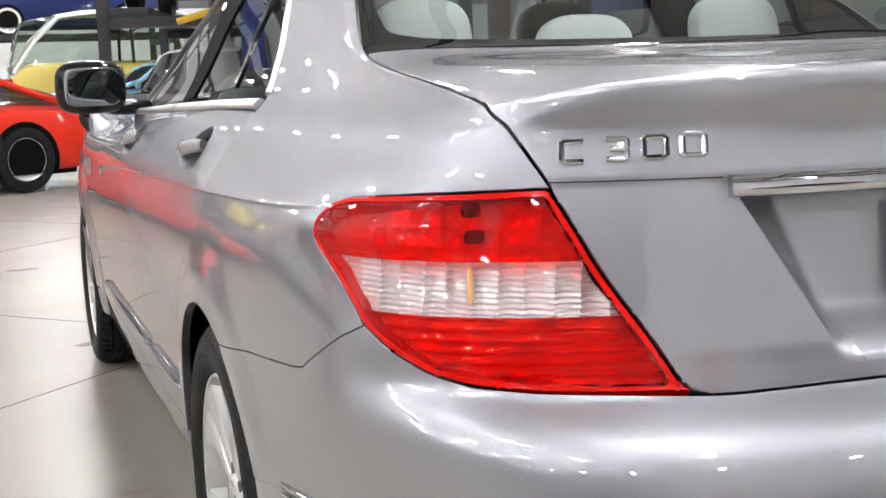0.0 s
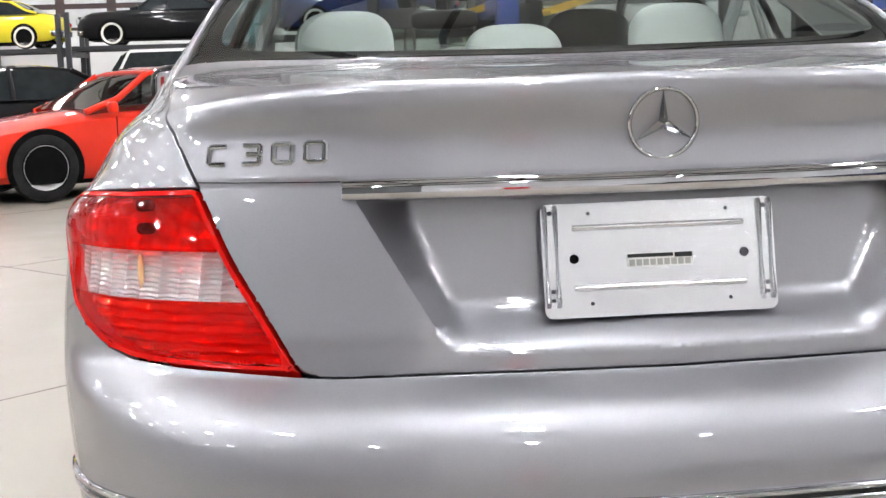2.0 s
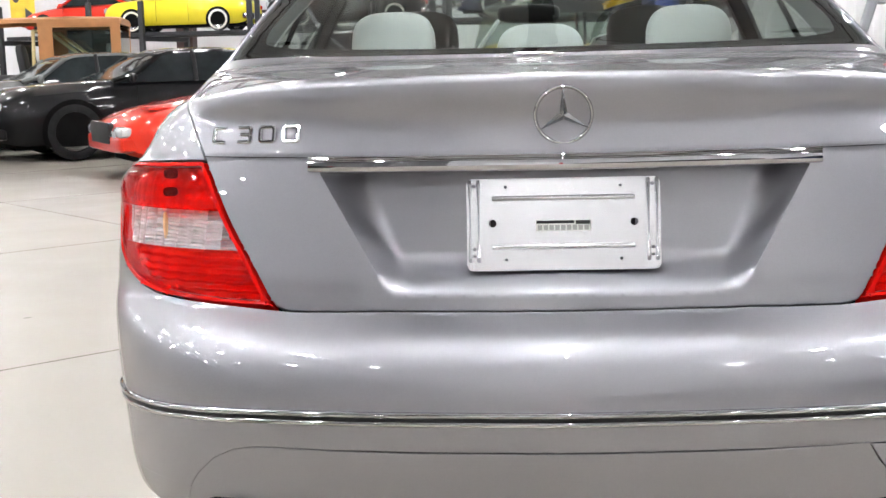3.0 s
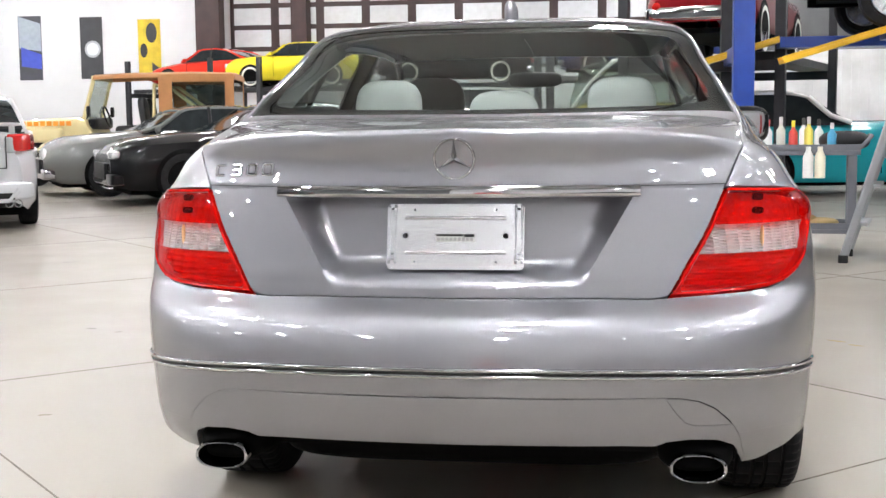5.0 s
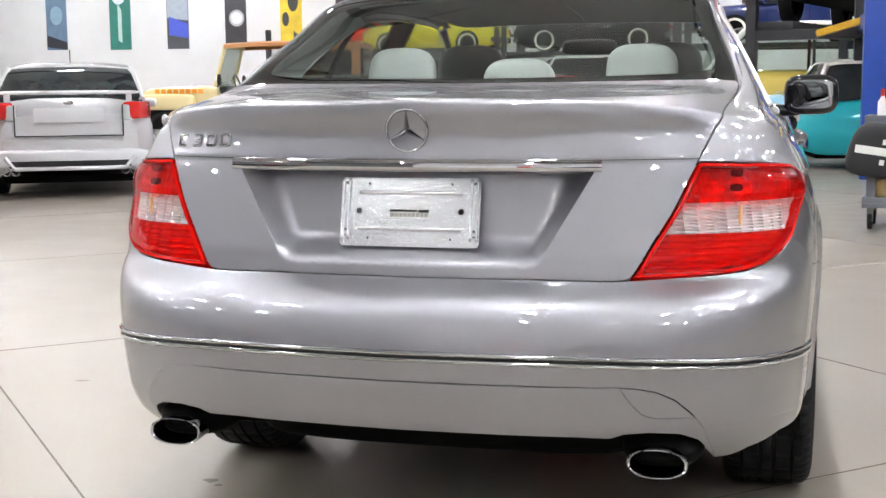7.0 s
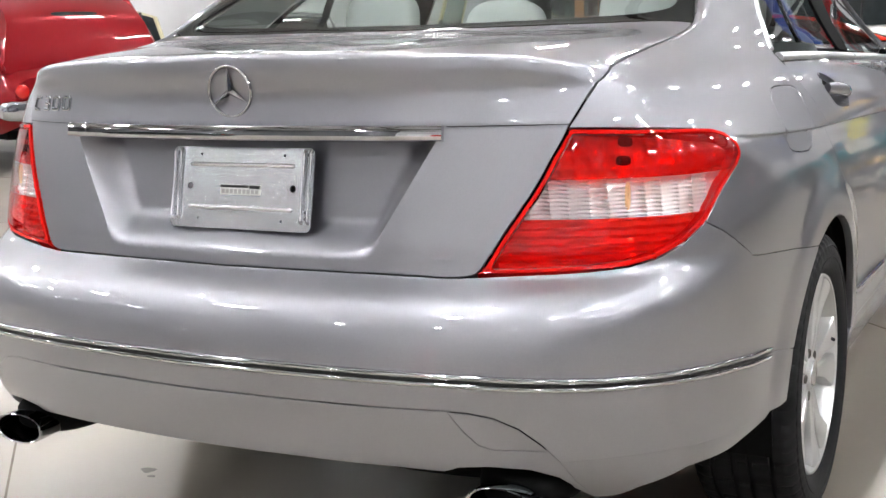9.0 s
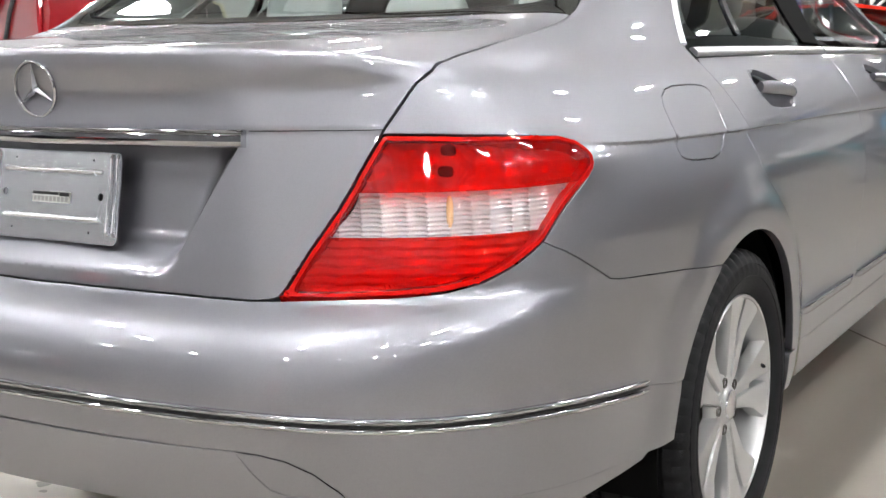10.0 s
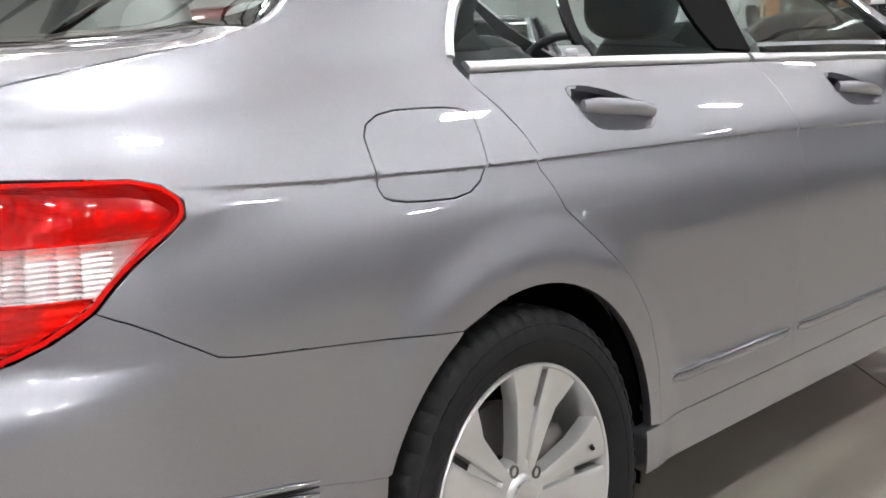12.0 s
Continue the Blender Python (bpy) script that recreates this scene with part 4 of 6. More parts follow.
mid_low = strip_line[0:1] + strip_line[1:] + low_end[1:] + arch_bot[1:] + Y((.60, .362)) + crease[::-1][1:-1] + diff_side[:6][::-1] + XL((.30, .5025), (.002, .5035))
panel("lower_cover", both(mid_low[:-1] + [(0.0, mid_low[-1][1])]), SILVER, bumper, h=.018, thick=.014, inset=.0008)
for side in (1, -1):
    lip = crease + Y((.585, .352), (.39, .345), (.265, .350)) + X((.726, .329), (.690, .312), (.657, .310)) + diff_side[5:7][::-1]
    panel("corner_lip", lip, SILVER, bumper, h=.018, thick=.02, inset=.0006, side=side)
tow = XL((.474, .4985), (.496, .465), (.518, .440), (.540, .432), (.622, .4285)) + XL((.612, .442), (.583, .470), (.548, .488), (.509, .4965))
scoop = XL((.640, .352), (.628, .372), (.590, .392), (.530, .398), (.478, .394), (.452, .384))
skirt_half = XL((.002, .5015), (.30, .5005)) + diff_side + XL((.652, .318), (.640, .345)) + scoop + XL((.38, .388), (.20, .389), (.002, .390))
left_half = [(-a, b) for a, b in skirt_half]
skirt_line = skirt_half + left_half[::-1]
panel("rear_skirt", skirt_line, SILVER, bumper, h=.016, thick=.03, inset=.0015, holes=[np.array(tow)])
panel("tow_cover", tow, SILVER, bumper, h=.014, inset=.0014)

# rear glass with its dark border, roof, bonnet, windscreen
gl = [(0, 13.72), (1.5, 13.71), (2.8, 13.69), (3.6, 13.66)] + glass_edge + [(3.3, 16.70), (2.6, 16.78), (1.3, 16.84), (0, 16.86)]
glass_line = both(gl[1:-1])
pane = panel("rear_window", glass_line, REAR_GLASS, car, h=.035, off=-.004, thick=.004, inset=.003, label="tinted rear window with a black border")
pane.visible_shadow = False
band_in = [(1.5, 13.98), (2.7, 13.98), (3.25, 14.1), (3.38, 14.6), (3.30, 15.4), (3.20, 16.0), (3.0, 16.35), (2.4, 16.48), (1.2, 16.54)]
panel("window_border", glass_line, GLOSS_BLACK, pane, h=.03, holes=[rounded(both(band_in), .3)], off=-.010, thick=.002, inset=.002, label="black ceramic band")
crown = roof_seam + [(11.3, 17.15), (12.5, 17.15), (14.0, 17.15), (15.5, 17.15), (16, 17.15), (16, 19.6)]
rear_edge = [(1.3, 16.90), (2.6, 16.84), (3.3, 16.76)]
panel("roof", both(rear_edge + crown), SILVER, car, h=.05, inset=.002)
panel("headliner", both([(1.3, 16.95), (3.3, 16.85), (4.6, 16.9), (8.0, 16.85), (10.5, 16.9), (12.5, 17.1), (14.5, 17.1), (16, 17.1), (16, 19.6)]), LINER, car, h=.09, off=-.035, thick=.002)
for side in (1, -1):
    panel("windscreen", [(16, 13.9), (14.5, 13.85), (13.2, 13.8), (12.35, 13.6), (11.95, 14.7), (11.55, 16.2), (11.1, 16.95), (12.5, 17.05), (14, 17.08), (16, 17.1)], GLASS, car, h=.06, off=-.004, thick=.003, inset=0, side=side).visible_shadow = False
    panel("bonnet", [(16, 10.9), (15, 10.9), (13.95, 10.95), (13.0, 11.5), (12.0, 11.75), (12.3, 13.2), (13.2, 13.65), (14.5, 13.7), (16, 13.75)], SILVER, car, h=.06, inset=0, side=side)
    panel("nose", [(16, .4), (15, .4), (14.0, .5), (14.0, 3.0), (14.05, 8.0), (13.95, 10.85), (15, 10.8), (16, 10.8)], SILVER, car, h=.05, inset=0, side=side)
# dark inner shell behind the gaps
shell = [(0, 1.2), (3, 1.2), (5.6, 1.6), (6.2, 2.6)] + arc_yz(AX_R, .335, .43, 170, 10, 14) + Y((1.55, .30), (3.2, .30)) + arc_yz(AX_F, .335, .43, 170, 10, 10) + [(14.0, 2.5), (15, 1.5), (16, 1.5), (16, 10.3), (14, 10.0), (12, 10.4), (9, 10.6), (7, 10.4), (5.2, 10.2), (3, 10.2), (0, 10.2)]
for side in (1, -1):
    panel("inner_shell", shell, DARK, car, h=.06, off=-.080, thick=.002, inset=0, side=side)
part("floor_pan", box((-.62, 1.45, .19), (.62, 3.4, .27)), DARK, car, bevel=.03)
part("rear_pan", box((-.62, .18, .325), (.62, 1.5, .40)), DARK, car, bevel=.02)
part("valance", box((-.50, .13, .330), (.50, .20, .41)), DARK, car, "black valance under the bumper", bevel=.015)
part("rear_muffler", soft_box((1.0, .46, .14), Matrix.Translation((0, .50, .31)), power=5), DARK, car)
part("rear_axle_beam", tube([(-.7, AX_R, .30), (.7, AX_R, .30)], .04), DARK, car)
part("shelf", box((-.66, .66, 1.075), (.66, 1.16, 1.10)), CABIN, car, bevel=.01)

# exhaust tips
for side in (1, -1):
    bm = bmesh.new()
    prof = [(.16, .80), (.03, .97), (.006, 1.0), (.001, .985), (0, .94), (.002, .885), (.012, .86), (.15, .78)]
    rings = []
    for k in range(40):
        a = 2 * math.pi * k / 40
        rings.append([bm.verts.new((side * .548 + .0635 * r * math.copysign(abs(math.cos(a)) ** .85, math.cos(a)), -.004 + d, .333 + .0312 * r * math.copysign(abs(math.sin(a)) ** .85, math.sin(a)))) for d, r in prof])
    for k in range(40):
        for j in range(len(prof) - 1):
            bm.faces.new((rings[k][j], rings[k][j + 1], rings[(k + 1) % 40][j + 1], rings[(k + 1) % 40][j]))
    bmesh.ops.recalc_face_normals(bm, faces=bm.faces)
    tip = part("exhaust_tip", bm, CHROME, car, "oval chrome exhaust tip")
    part("inner_pipe", soft_box((.104, .01, .05), Matrix.Translation((side * .548, .13, .330)), power=2.4, n=10), DARK, tip)
    part("exhaust_shroud", soft_box((.180, .34, .088), Matrix.Translation((side * .548, .205, .343)), power=3), DARK, car)

# wheels
def wheel(x, y, side, full):
    hub = new("wheel")
    hub.parent = car
    hub.matrix_basis = Matrix.Translation((x, y, .3155 * 1.03)) @ (Matrix.Identity(4) if side > 0 else Matrix.Rotation(math.pi, 4, "Z")) @ Matrix.Diagonal((1, 1.03, 1.03, 1))
    tagged(hub, "silver alloy wheel with five split spokes and a black tyre")
    w = .118
    prof = [(.085, .216), (.104, .228), (.116, .250), (.1185, .272), (.112, .296), (.100, .3095), (.088, .3135), (.0865, .3135), (.070, .3145), (.068, .3065), (.060, .3065), (.058, .3148)]
    prof += [(.024, .3155), (.022, .3070), (.013, .3070), (.011, .3156)]
    prof = prof + [(-d, r) for d, r in prof[::-1]]
    n = 180
    cut = lambda j, k: (.006 if k % 3 == 0 and (j in (4, 5, 6, 7) or len(prof) - 1 - j in (4, 5, 6, 7)) else .0045 if k % 3 == 0 and j in (8, 11, 12, 15, 16, 19, 20, 23) and (k // 3) % 2 == 0 else 0)
    part("tyre", lathe(prof, n, scallop=cut), RUBBER, hub)
    for j, r in ((0, .262), (1, .287)):
        part("sidewall_ridge", lathe([(.1165 - j * .0035, r - .0012), (.1185 - j * .003, r), (.1165 - j * .0035, r + .0012)], 90), RUBBER, hub)
    rim_prof = [(.092, .222), (.101, .2235), (.104, .2215), (.103, .217), (.090, .211), (.060, .206), (-.02, .200), (-.10, .212), (-.104, .222)]
    rim = part("rim", lathe(rim_prof, 72), ALLOY, hub)
    for k in range(5):
        turn = Matrix.Rotation(radians(72 * k - 17), 3, "X")
        bm = bmesh.new()
        stations = ((.030, .023, .080), (.060, .027, .086), (.090, .034, .088), (.120, .043, .089), (.150, .053, .091), (.180, .066, .095), (.200, .078, .098), (.217, .088, .100))
        for hand in (1, -1):
            rows = []
            for r, wd, dx in stations:
                gap = .0045 + .0035 * min(1, max(0, (r - .09) / .06))
                edge_in, edge_out = gap, wd
                row = []
                for share, g in ((0, -.026), (0, -.004), (.07, -.0008), (.2, 0), (.55, .0012), (.86, 0), (.96, -.0015), (1, -.006), (1, -.032)):
                    across = edge_in + (edge_out - edge_in) * share
                    row.append(bm.verts.new((dx + g, hand * across, math.sqrt(max(1e-6, r * r - across * across)) if r > .15 else r)))
                rows.append(row)
            for a, b in zip(rows, rows[1:]):
                for j in range(8):
                    bm.faces.new((a[j], a[j + 1], b[j + 1], b[j]))
        floor_rows = [[bm.verts.new((dx - .011, q * .010, r)) for q in (-1, 1)] for r, wd, dx in stations[:5]]
        for a, b in zip(floor_rows, floor_rows[1:]):
            bm.faces.new((a[0], a[1], b[1], b[0]))
        bmesh.ops.recalc_face_normals(bm, faces=bm.faces)
        bmesh.ops.rotate(bm, verts=bm.verts, matrix=turn)
        part("spoke", bm, ALLOY, rim)
    part("hub_face", lathe([(.055, .066), (.078, .063), (.083, .058), (.083, .040), (.088, .036), (.0905, .030), (.0915, 0)], 48), ALLOY, rim)
    part("centre_cap", lathe([(.090, .030), (.094, .029), (.0955, .022), (.0965, 0)], 40), SATIN, rim)
    for k in range(5):
        a = radians(72 * k + 37)
        bm = lathe([(.082, .011), (.086, .0105), (.0866, .008), (.076, .0075), (.076, 0)], 14)
        bmesh.ops.translate(bm, verts=bm.verts, vec=(0, .051 * math.cos(a), .051 * math.sin(a)))
        part("wheel_bolt", bm, STEEL, rim)
    if full:
        part("valve", tube([(.085, .19, .04), (.104, .175, .037)], .004), BLACK, rim)
    part("brake_disc", lathe([(.028, .06), (.030, .150), (.012, .150), (.010, .06)], 48), STEEL, hub)
    part("caliper", soft_box((.07, .10, .17), Matrix.Translation((.02, .125, .0)), power=4, n=10), STEEL, hub)
    return hub


for side in (1, -1):
    wheel(side * .765, AX_R, side, True)
    wheel(side * .765, AX_F, side, True)
    for cy in (AX_R, AX_F):
        bm = bmesh.new()
        rows = []
        for k in range(25):
            a = radians(-15 + 210 * k / 24)
            rows.append([bm.verts.new((side * d, cy + .375 * math.cos(a), .335 + .375 * math.sin(a))) for d in (.845, .60)] + [bm.verts.new((side * .58, cy + .05 * math.cos(a), .335 + .05 * math.sin(a)))])
        for a, b in zip(rows, rows[1:]):
            for j in range(2):
                bm.faces.new((a[j], a[j + 1], b[j + 1], b[j]))
        part("wheel_well", bm, DARK, car)

# door mirrors
for side in (1, -1):
    m = Matrix.Translation((side * .90, 2.86, 1.075))
    shell_bm = soft_box((.215, .13, .165), m @ Matrix.Rotation(radians(side * 6), 4, "Z"), power=3.4, n=14)
    mir = part("door_mirror", shell_bm, GLOSS_BLACK, car, "dark door mirror on a short arm")
    part("mirror_glass", soft_box((.170, .006, .118), Matrix.Translation((side * .90, 2.7935, 1.077)) @ Matrix.Rotation(radians(side * -6), 4, "Z"), power=5, n=12), MIRROR, mir)
    part("mirror_arm", soft_box((.16, .08, .05), Matrix.Translation((side * .79, 2.90, 1.01)), power=3), GLOSS_BLACK, mir)

# cabin
for x, zt, wd in ((-.375, 1.238, .215), (0, 1.20, .225), (.375, 1.238, .215)):
    part("headrest", soft_box((wd, .10, .19), Matrix.Translation((x, 1.26, zt - .095)) @ Matrix.Rotation(radians(-12), 4, "X"), power=3.2), LEATHER, car, "pale grey rear headrest")
part("rear_seat_back", soft_box((1.25, .16, .62), Matrix.Translation((0, 1.36, .80)) @ Matrix.Rotation(radians(-18), 4, "X"), power=7), SEAT_GREY, car)
part("rear_seat_cushion", soft_box((1.28, .56, .22), Matrix.Translation((0, 1.68, .48)), power=6), SEAT_GREY, car)
for x in (-.37, .37):
    part("front_seat_back", soft_box((.50, .15, .66), Matrix.Translation((x, 2.28, .79)) @ Matrix.Rotation(radians(-16), 4, "X"), power=4.5), SEAT_GREY, car)
    part("front_headrest", soft_box((.26, .10, .20), Matrix.Translation((x, 2.15, 1.175)) @ Matrix.Rotation(radians(-10), 4, "X"), power=3), SEAT_GREY, car)
    part("front_seat_cushion", soft_box((.52, .54, .20), Matrix.Translation((x, 2.52, .46)), power=5), SEAT_GREY, car)
part("dashboard", soft_box((1.36, .42, .26), Matrix.Translation((0, 3.12, .88)), power=5), CABIN, car)
part("cabin_floor", box((-.70, 1.2, .30), (.70, 3.3, .34)), CABIN, car)
bm = bmesh.new()
ring_pts = [(-.37 + .185 * math.cos(2 * math.pi * k / 40), 2.80 + .07 * math.sin(2 * math.pi * k / 40), .93 + .172 * math.sin(2 * math.pi * k / 40)) for k in range(41)]
part("steering_wheel", tube(ring_pts, .015, caps=False), CABIN, car)
part("steering_hub", soft_box((.14, .05, .12), Matrix.Translation((-.37, 2.82, .93)), power=3), CABIN, car)
part("inner_mirror", soft_box((.23, .03, .065), Matrix.Translation((0, 2.72, 1.28)), power=4), CABIN, car)

# roof aerial fin
part("aerial_fin", soft_box((.045, .15, .075), Matrix.Translation((0, 1.55, 1.465)) @ Matrix.Rotation(radians(-14), 4, "X"), power=2.6, n=12), SILVER, car, "small body-coloured aerial fin on the roof")
# ---- the hall ----
def concrete():
    m, n, l, b = nodes_of("sealed_concrete")
    tex = n.new("ShaderNodeTexCoord")
    big, mid_n, fine = (n.new("ShaderNodeTexNoise") for _ in range(3))
    for t, s, d in ((big, .35, 5), (mid_n, 2.2, 8), (fine, 60, 3)):
        t.inputs["Scale"].default_value, t.inputs["Detail"].default_value = s, d
        l.new(tex.outputs["Object"], t.inputs["Vector"])
    ramp = n.new("ShaderNodeValToRGB")
    e = ramp.color_ramp.elements
    e[0].position, e[0].color = .25, (.170, .150, .124, 1)
    e[1].position, e[1].color = .72, (.285, .258, .222, 1)
    add = n.new("ShaderNodeMath")
    add.operation = "MULTIPLY_ADD"
    add.inputs[1].default_value = .5
    half = n.new("ShaderNodeMath")
    half.operation = "MULTIPLY"
    half.inputs[1].default_value = .5
    l.new(mid_n.outputs["Fac"], half.inputs[0])
    l.new(big.outputs["Fac"], add.inputs[0])
    l.new(half.outputs[0], add.inputs[2])
    l.new(add.outputs[0], ramp.inputs["Fac"])
    spot = n.new("ShaderNodeTexVoronoi")
    spot.inputs["Scale"].default_value, spot.inputs["Randomness"].default_value = 1.3, 1
    warp = n.new("ShaderNodeVectorMath")
    warp.operation = "MULTIPLY_ADD"
    warp.inputs[1].default_value = (.5, .5, .5)
    l.new(mid_n.outputs["Color"], warp.inputs[0])
    l.new(tex.outputs["Object"], warp.inputs[2])
    l.new(warp.outputs[0], spot.inputs["Vector"])
    dots = n.new("ShaderNodeMapRange")
    dots.inputs["From Min"].default_value, dots.inputs["From Max"].default_value = .03, .09
    dots.inputs["To Min"].default_value, dots.inputs["To Max"].default_value = .55, 1
    l.new(spot.outputs["Distance"], dots.inputs["Value"])
    mul = n.new("ShaderNodeMix")
    mul.data_type, mul.blend_type = "RGBA", "MULTIPLY"
    mul.inputs["Factor"].default_value = .8
    l.new(ramp.outputs["Color"], mul.inputs["A"])
    l.new(dots.outputs["Result"], mul.inputs["B"])
    l.new(mul.outputs["Result"], b.inputs["Base Color"])
    rr = n.new("ShaderNodeMapRange")
    rr.inputs["To Min"].default_value, rr.inputs["To Max"].default_value = .22, .5
    l.new(mid_n.outputs["Fac"], rr.inputs["Value"])
    l.new(rr.outputs["Result"], b.inputs["Roughness"])
    bp = n.new("ShaderNodeBump")
    bp.inputs["Strength"].default_value, bp.inputs["Distance"].default_value = .08, .002
    l.new(fine.outputs["Fac"], bp.inputs["Height"])
    l.new(bp.outputs["Normal"], b.inputs["Normal"])
    return m


CONCRETE = concrete()
JOINT = mat("joint_filler", (.13, .11, .09), .8, vary=.4, scale=8)
PLAIN = mat("grey_cladding", (.10, .102, .108), .7, vary=.15, scale=1.2)
WALL = mat("white_wall_paint", (.62, .62, .635), .7, vary=.03, scale=1.2, bump=.1, bump_scale=60)
LINING = mat("white_roof_insulation", (.80, .81, .83), .85, vary=.12, scale=.8)
BEAM = mat("red_brown_steel", (.036, .017, .016), .5, vary=.25, scale=3)
LAMP = mat("lamp_diffuser", (.9, .9, .9), .5, emit=(.985, .99, 1), power=250)
# added glow, no real source: it brightens the roof lining from below
ROOF_FILL = mat("roof_fill_glow", (.9, .9, .9), .5, emit=(.985, .99, 1), power=95)
PALE_CLAD = mat("pale_cladding", (.58, .58, .59), .7, vary=.12, scale=1.2)
LAMP_BODY = mat("lamp_housing", (.7, .7, .7), .5)
X0, X1, Y0, Y1, TOP = -30.0, 16.0, -15.0, 40.0, 7.4

floor = tagged(part("floor", box((X0 - .3, Y0 - .3, -.3), (X1 + .3, Y1 + .3, 0)), CONCRETE, label="pale sealed concrete floor with saw-cut joints"), kind="structure")
for k, (px, py, dx, dy) in enumerate([(-1.60 + .73 * 3.05 * i, 1.0 + .68 * 3.05 * i, .68, -.73) for i in range(-8, 16)] + [(1.07 + .68 * 3.05 * i, 1.22 - .73 * 3.05 * i, .73, .68) for i in range(-16, 10)]):
    # clip each saw cut to the hall
    ts = [-40.0, 40.0]
    for p, d, lo, hi in ((px, dx, X0, X1), (py, dy, Y0, Y1)):
        a, b = sorted(((lo - p) / d, (hi - p) / d))
        ts = [max(ts[0], a), min(ts[1], b)]
    if ts[1] - ts[0] < .5:
        continue
    m = Matrix.Translation((px, py, 0)) @ Matrix.Rotation(math.atan2(dy, dx), 4, "Z")
    ob = part("floor_joint", box((ts[0], -.0032, -.004), (ts[1], .0032, .0012), m=m), JOINT, floor)
# south wall (out of view) and west wall: split dark and pale to shape reflections
for nm, lo, hi, pale in (("wall_west_1", (X0 - .3, Y0 - .3, 0), (X0, 4, TOP), False), ("wall_west_2", (X0 - .3, 4, 0), (X0, Y1 + .3, TOP), True),
                         ("wall_east", (X1, Y0 - .3, 0), (X1 + .3, Y1 + .3, TOP), False), ("wall_north_1", (X0, Y1, 0), (-1, Y1 + .3, TOP), True),
                         ("wall_north_2", (-1, Y1, 3.3), (X1, Y1 + .3, TOP), False), ("wall_north_3", (-1, Y1, 0), (X1, Y1 + .3, 3.3), False),
                         ("wall_south_1", (X0, Y0 - .3, 0), (-3, Y0, TOP), False), ("wall_south_2", (-3, Y0 - .3, 0), (X1, Y0, TOP), False)):
    tagged(part(nm, box(lo, hi), WALL if pale else PALE_CLAD if nm in ("wall_south_2", "wall_north_3") else PLAIN, label="white painted wall of the hall" if pale else "plain grey clad wall of the hall"), kind="structure")
ribs = bmesh.new()
for i in range(56):
    box((-.9 + i * .3, Y1 - .03, .02), (-.78 + i * .3, Y1 - .001, 3.28), ribs)
tagged(part("wall_ribs", ribs, PALE_CLAD, label="upright ribs of the pale sheet cladding"), kind="structure")
tagged(part("ceiling", box((X0 - .3, Y0 - .3, TOP), (X1 + .3, Y1 + .3, TOP + .2)), LINING, label="pale insulated roof lining"), kind="structure")

DOOR_WHITE = mat("white_door_paint", (.78, .78, .80), .45, vary=.04)
TOOL_RED = mat("red_cabinet_enamel", (.55, .02, .015), .3, vary=.08)
# a white sectional door in the south wall, and red cabinets beside it
door = tagged(new("door_1"), "white sectional workshop door", kind="structure")
for i in range(6):
    part("door_panel", box((-2.15, Y0 + .002, .02 + i * .5), (-.28, Y0 + .05, .50 + i * .5)), DOOR_WHITE, door, bevel=.008)


def cabinet(x, w, h):
    ob = tagged(new("tool_cabinet"), "red steel tool cabinet against the wall", "cabinet", "tool cabinets")
    part("body", box((x, Y0 + .06, .08), (x + w, Y0 + .55, h)), TOOL_RED, ob, bevel=.01)
    for i in range(5):
        z = .14 + i * (h - .2) / 5
        drawer = part("drawer", box((x + .03, Y0 + .55, z), (x + w - .03, Y0 + .57, z + (h - .2) / 5 - .02)), TOOL_RED, ob, bevel=.004)
        part("handle", box((x + .08, Y0 + .572, z + (h - .2) / 5 - .06), (x + w - .08, Y0 + .585, z + (h - .2) / 5 - .04)), SATIN, drawer)
    for dx in (.06, w - .06):
        part("foot", box((x + dx - .03, Y0 + .10, 0), (x + dx + .03, Y0 + .5, .08)), BLACK, ob)


cabinet(-.22, .55, 1.9)
cabinet(5.7, .7, 1.5)

# steel frames under the roof
def rafter(y):
    ob = tagged(new("roof_frame"), "red-brown steel frame with posts and rafter", "roof frame", "roof frames", "structure")
    part("post", box((X1 - .65, y - .12, 0), (X1 - .05, y + .12, TOP - .35)), BEAM, ob)
    part("rafter", box((X0 + .05, y - .10, TOP - .55), (X1 - .05, y + .10, TOP - .05)), BEAM, ob)
    for i in range(14):
        x = X0 + 1.5 + i * 3.2
        part("brace", tube([(x, y, TOP - .5), (x + .9, y + 3.0, TOP - .08)], .03, n=6), BEAM, ob)
    return ob


for y in (-14, -10, -6, -3, 3, 9, 15, 21, 27, 33, 38):
    rafter(y)
for i in range(16):
    x = X0 + 1.2 + i * 2.9
    tagged(part("purlin", box((x - .06, Y0, TOP - .2), (x + .06, Y1, TOP - .002)), BEAM), "steel purlin under the roof", "purlin", "purlins", "structure")

# ceiling lamps
def lamp_unit(x, y):
    ob = tagged(new("ceiling_lamp"), "bright white rectangular high-bay lamp hung from the roof", "ceiling lamp", "ceiling lamps")
    part("housing", box((x - .16, y - .44, TOP - .66), (x + .16, y + .44, TOP - .60)), LAMP_BODY, ob, bevel=.01)
    part("diffuser", box((x - .13, y - .41, TOP - .675), (x + .13, y + .41, TOP - .661)), LAMP, ob)
    # added glowing strip that lights the roof, not a lamp part
    part("roof_fill", box((x - .05, y - .40, TOP - .599), (x + .05, y + .40, TOP - .590)), ROOF_FILL, ob, "glowing strip added on the lamp to brighten the roof")
    for d in (-.35, .35):
        part("hanger", tube([(x, y + d, TOP - .6), (x, y + d, TOP)], .006, n=6), BEAM, ob)
    return ob


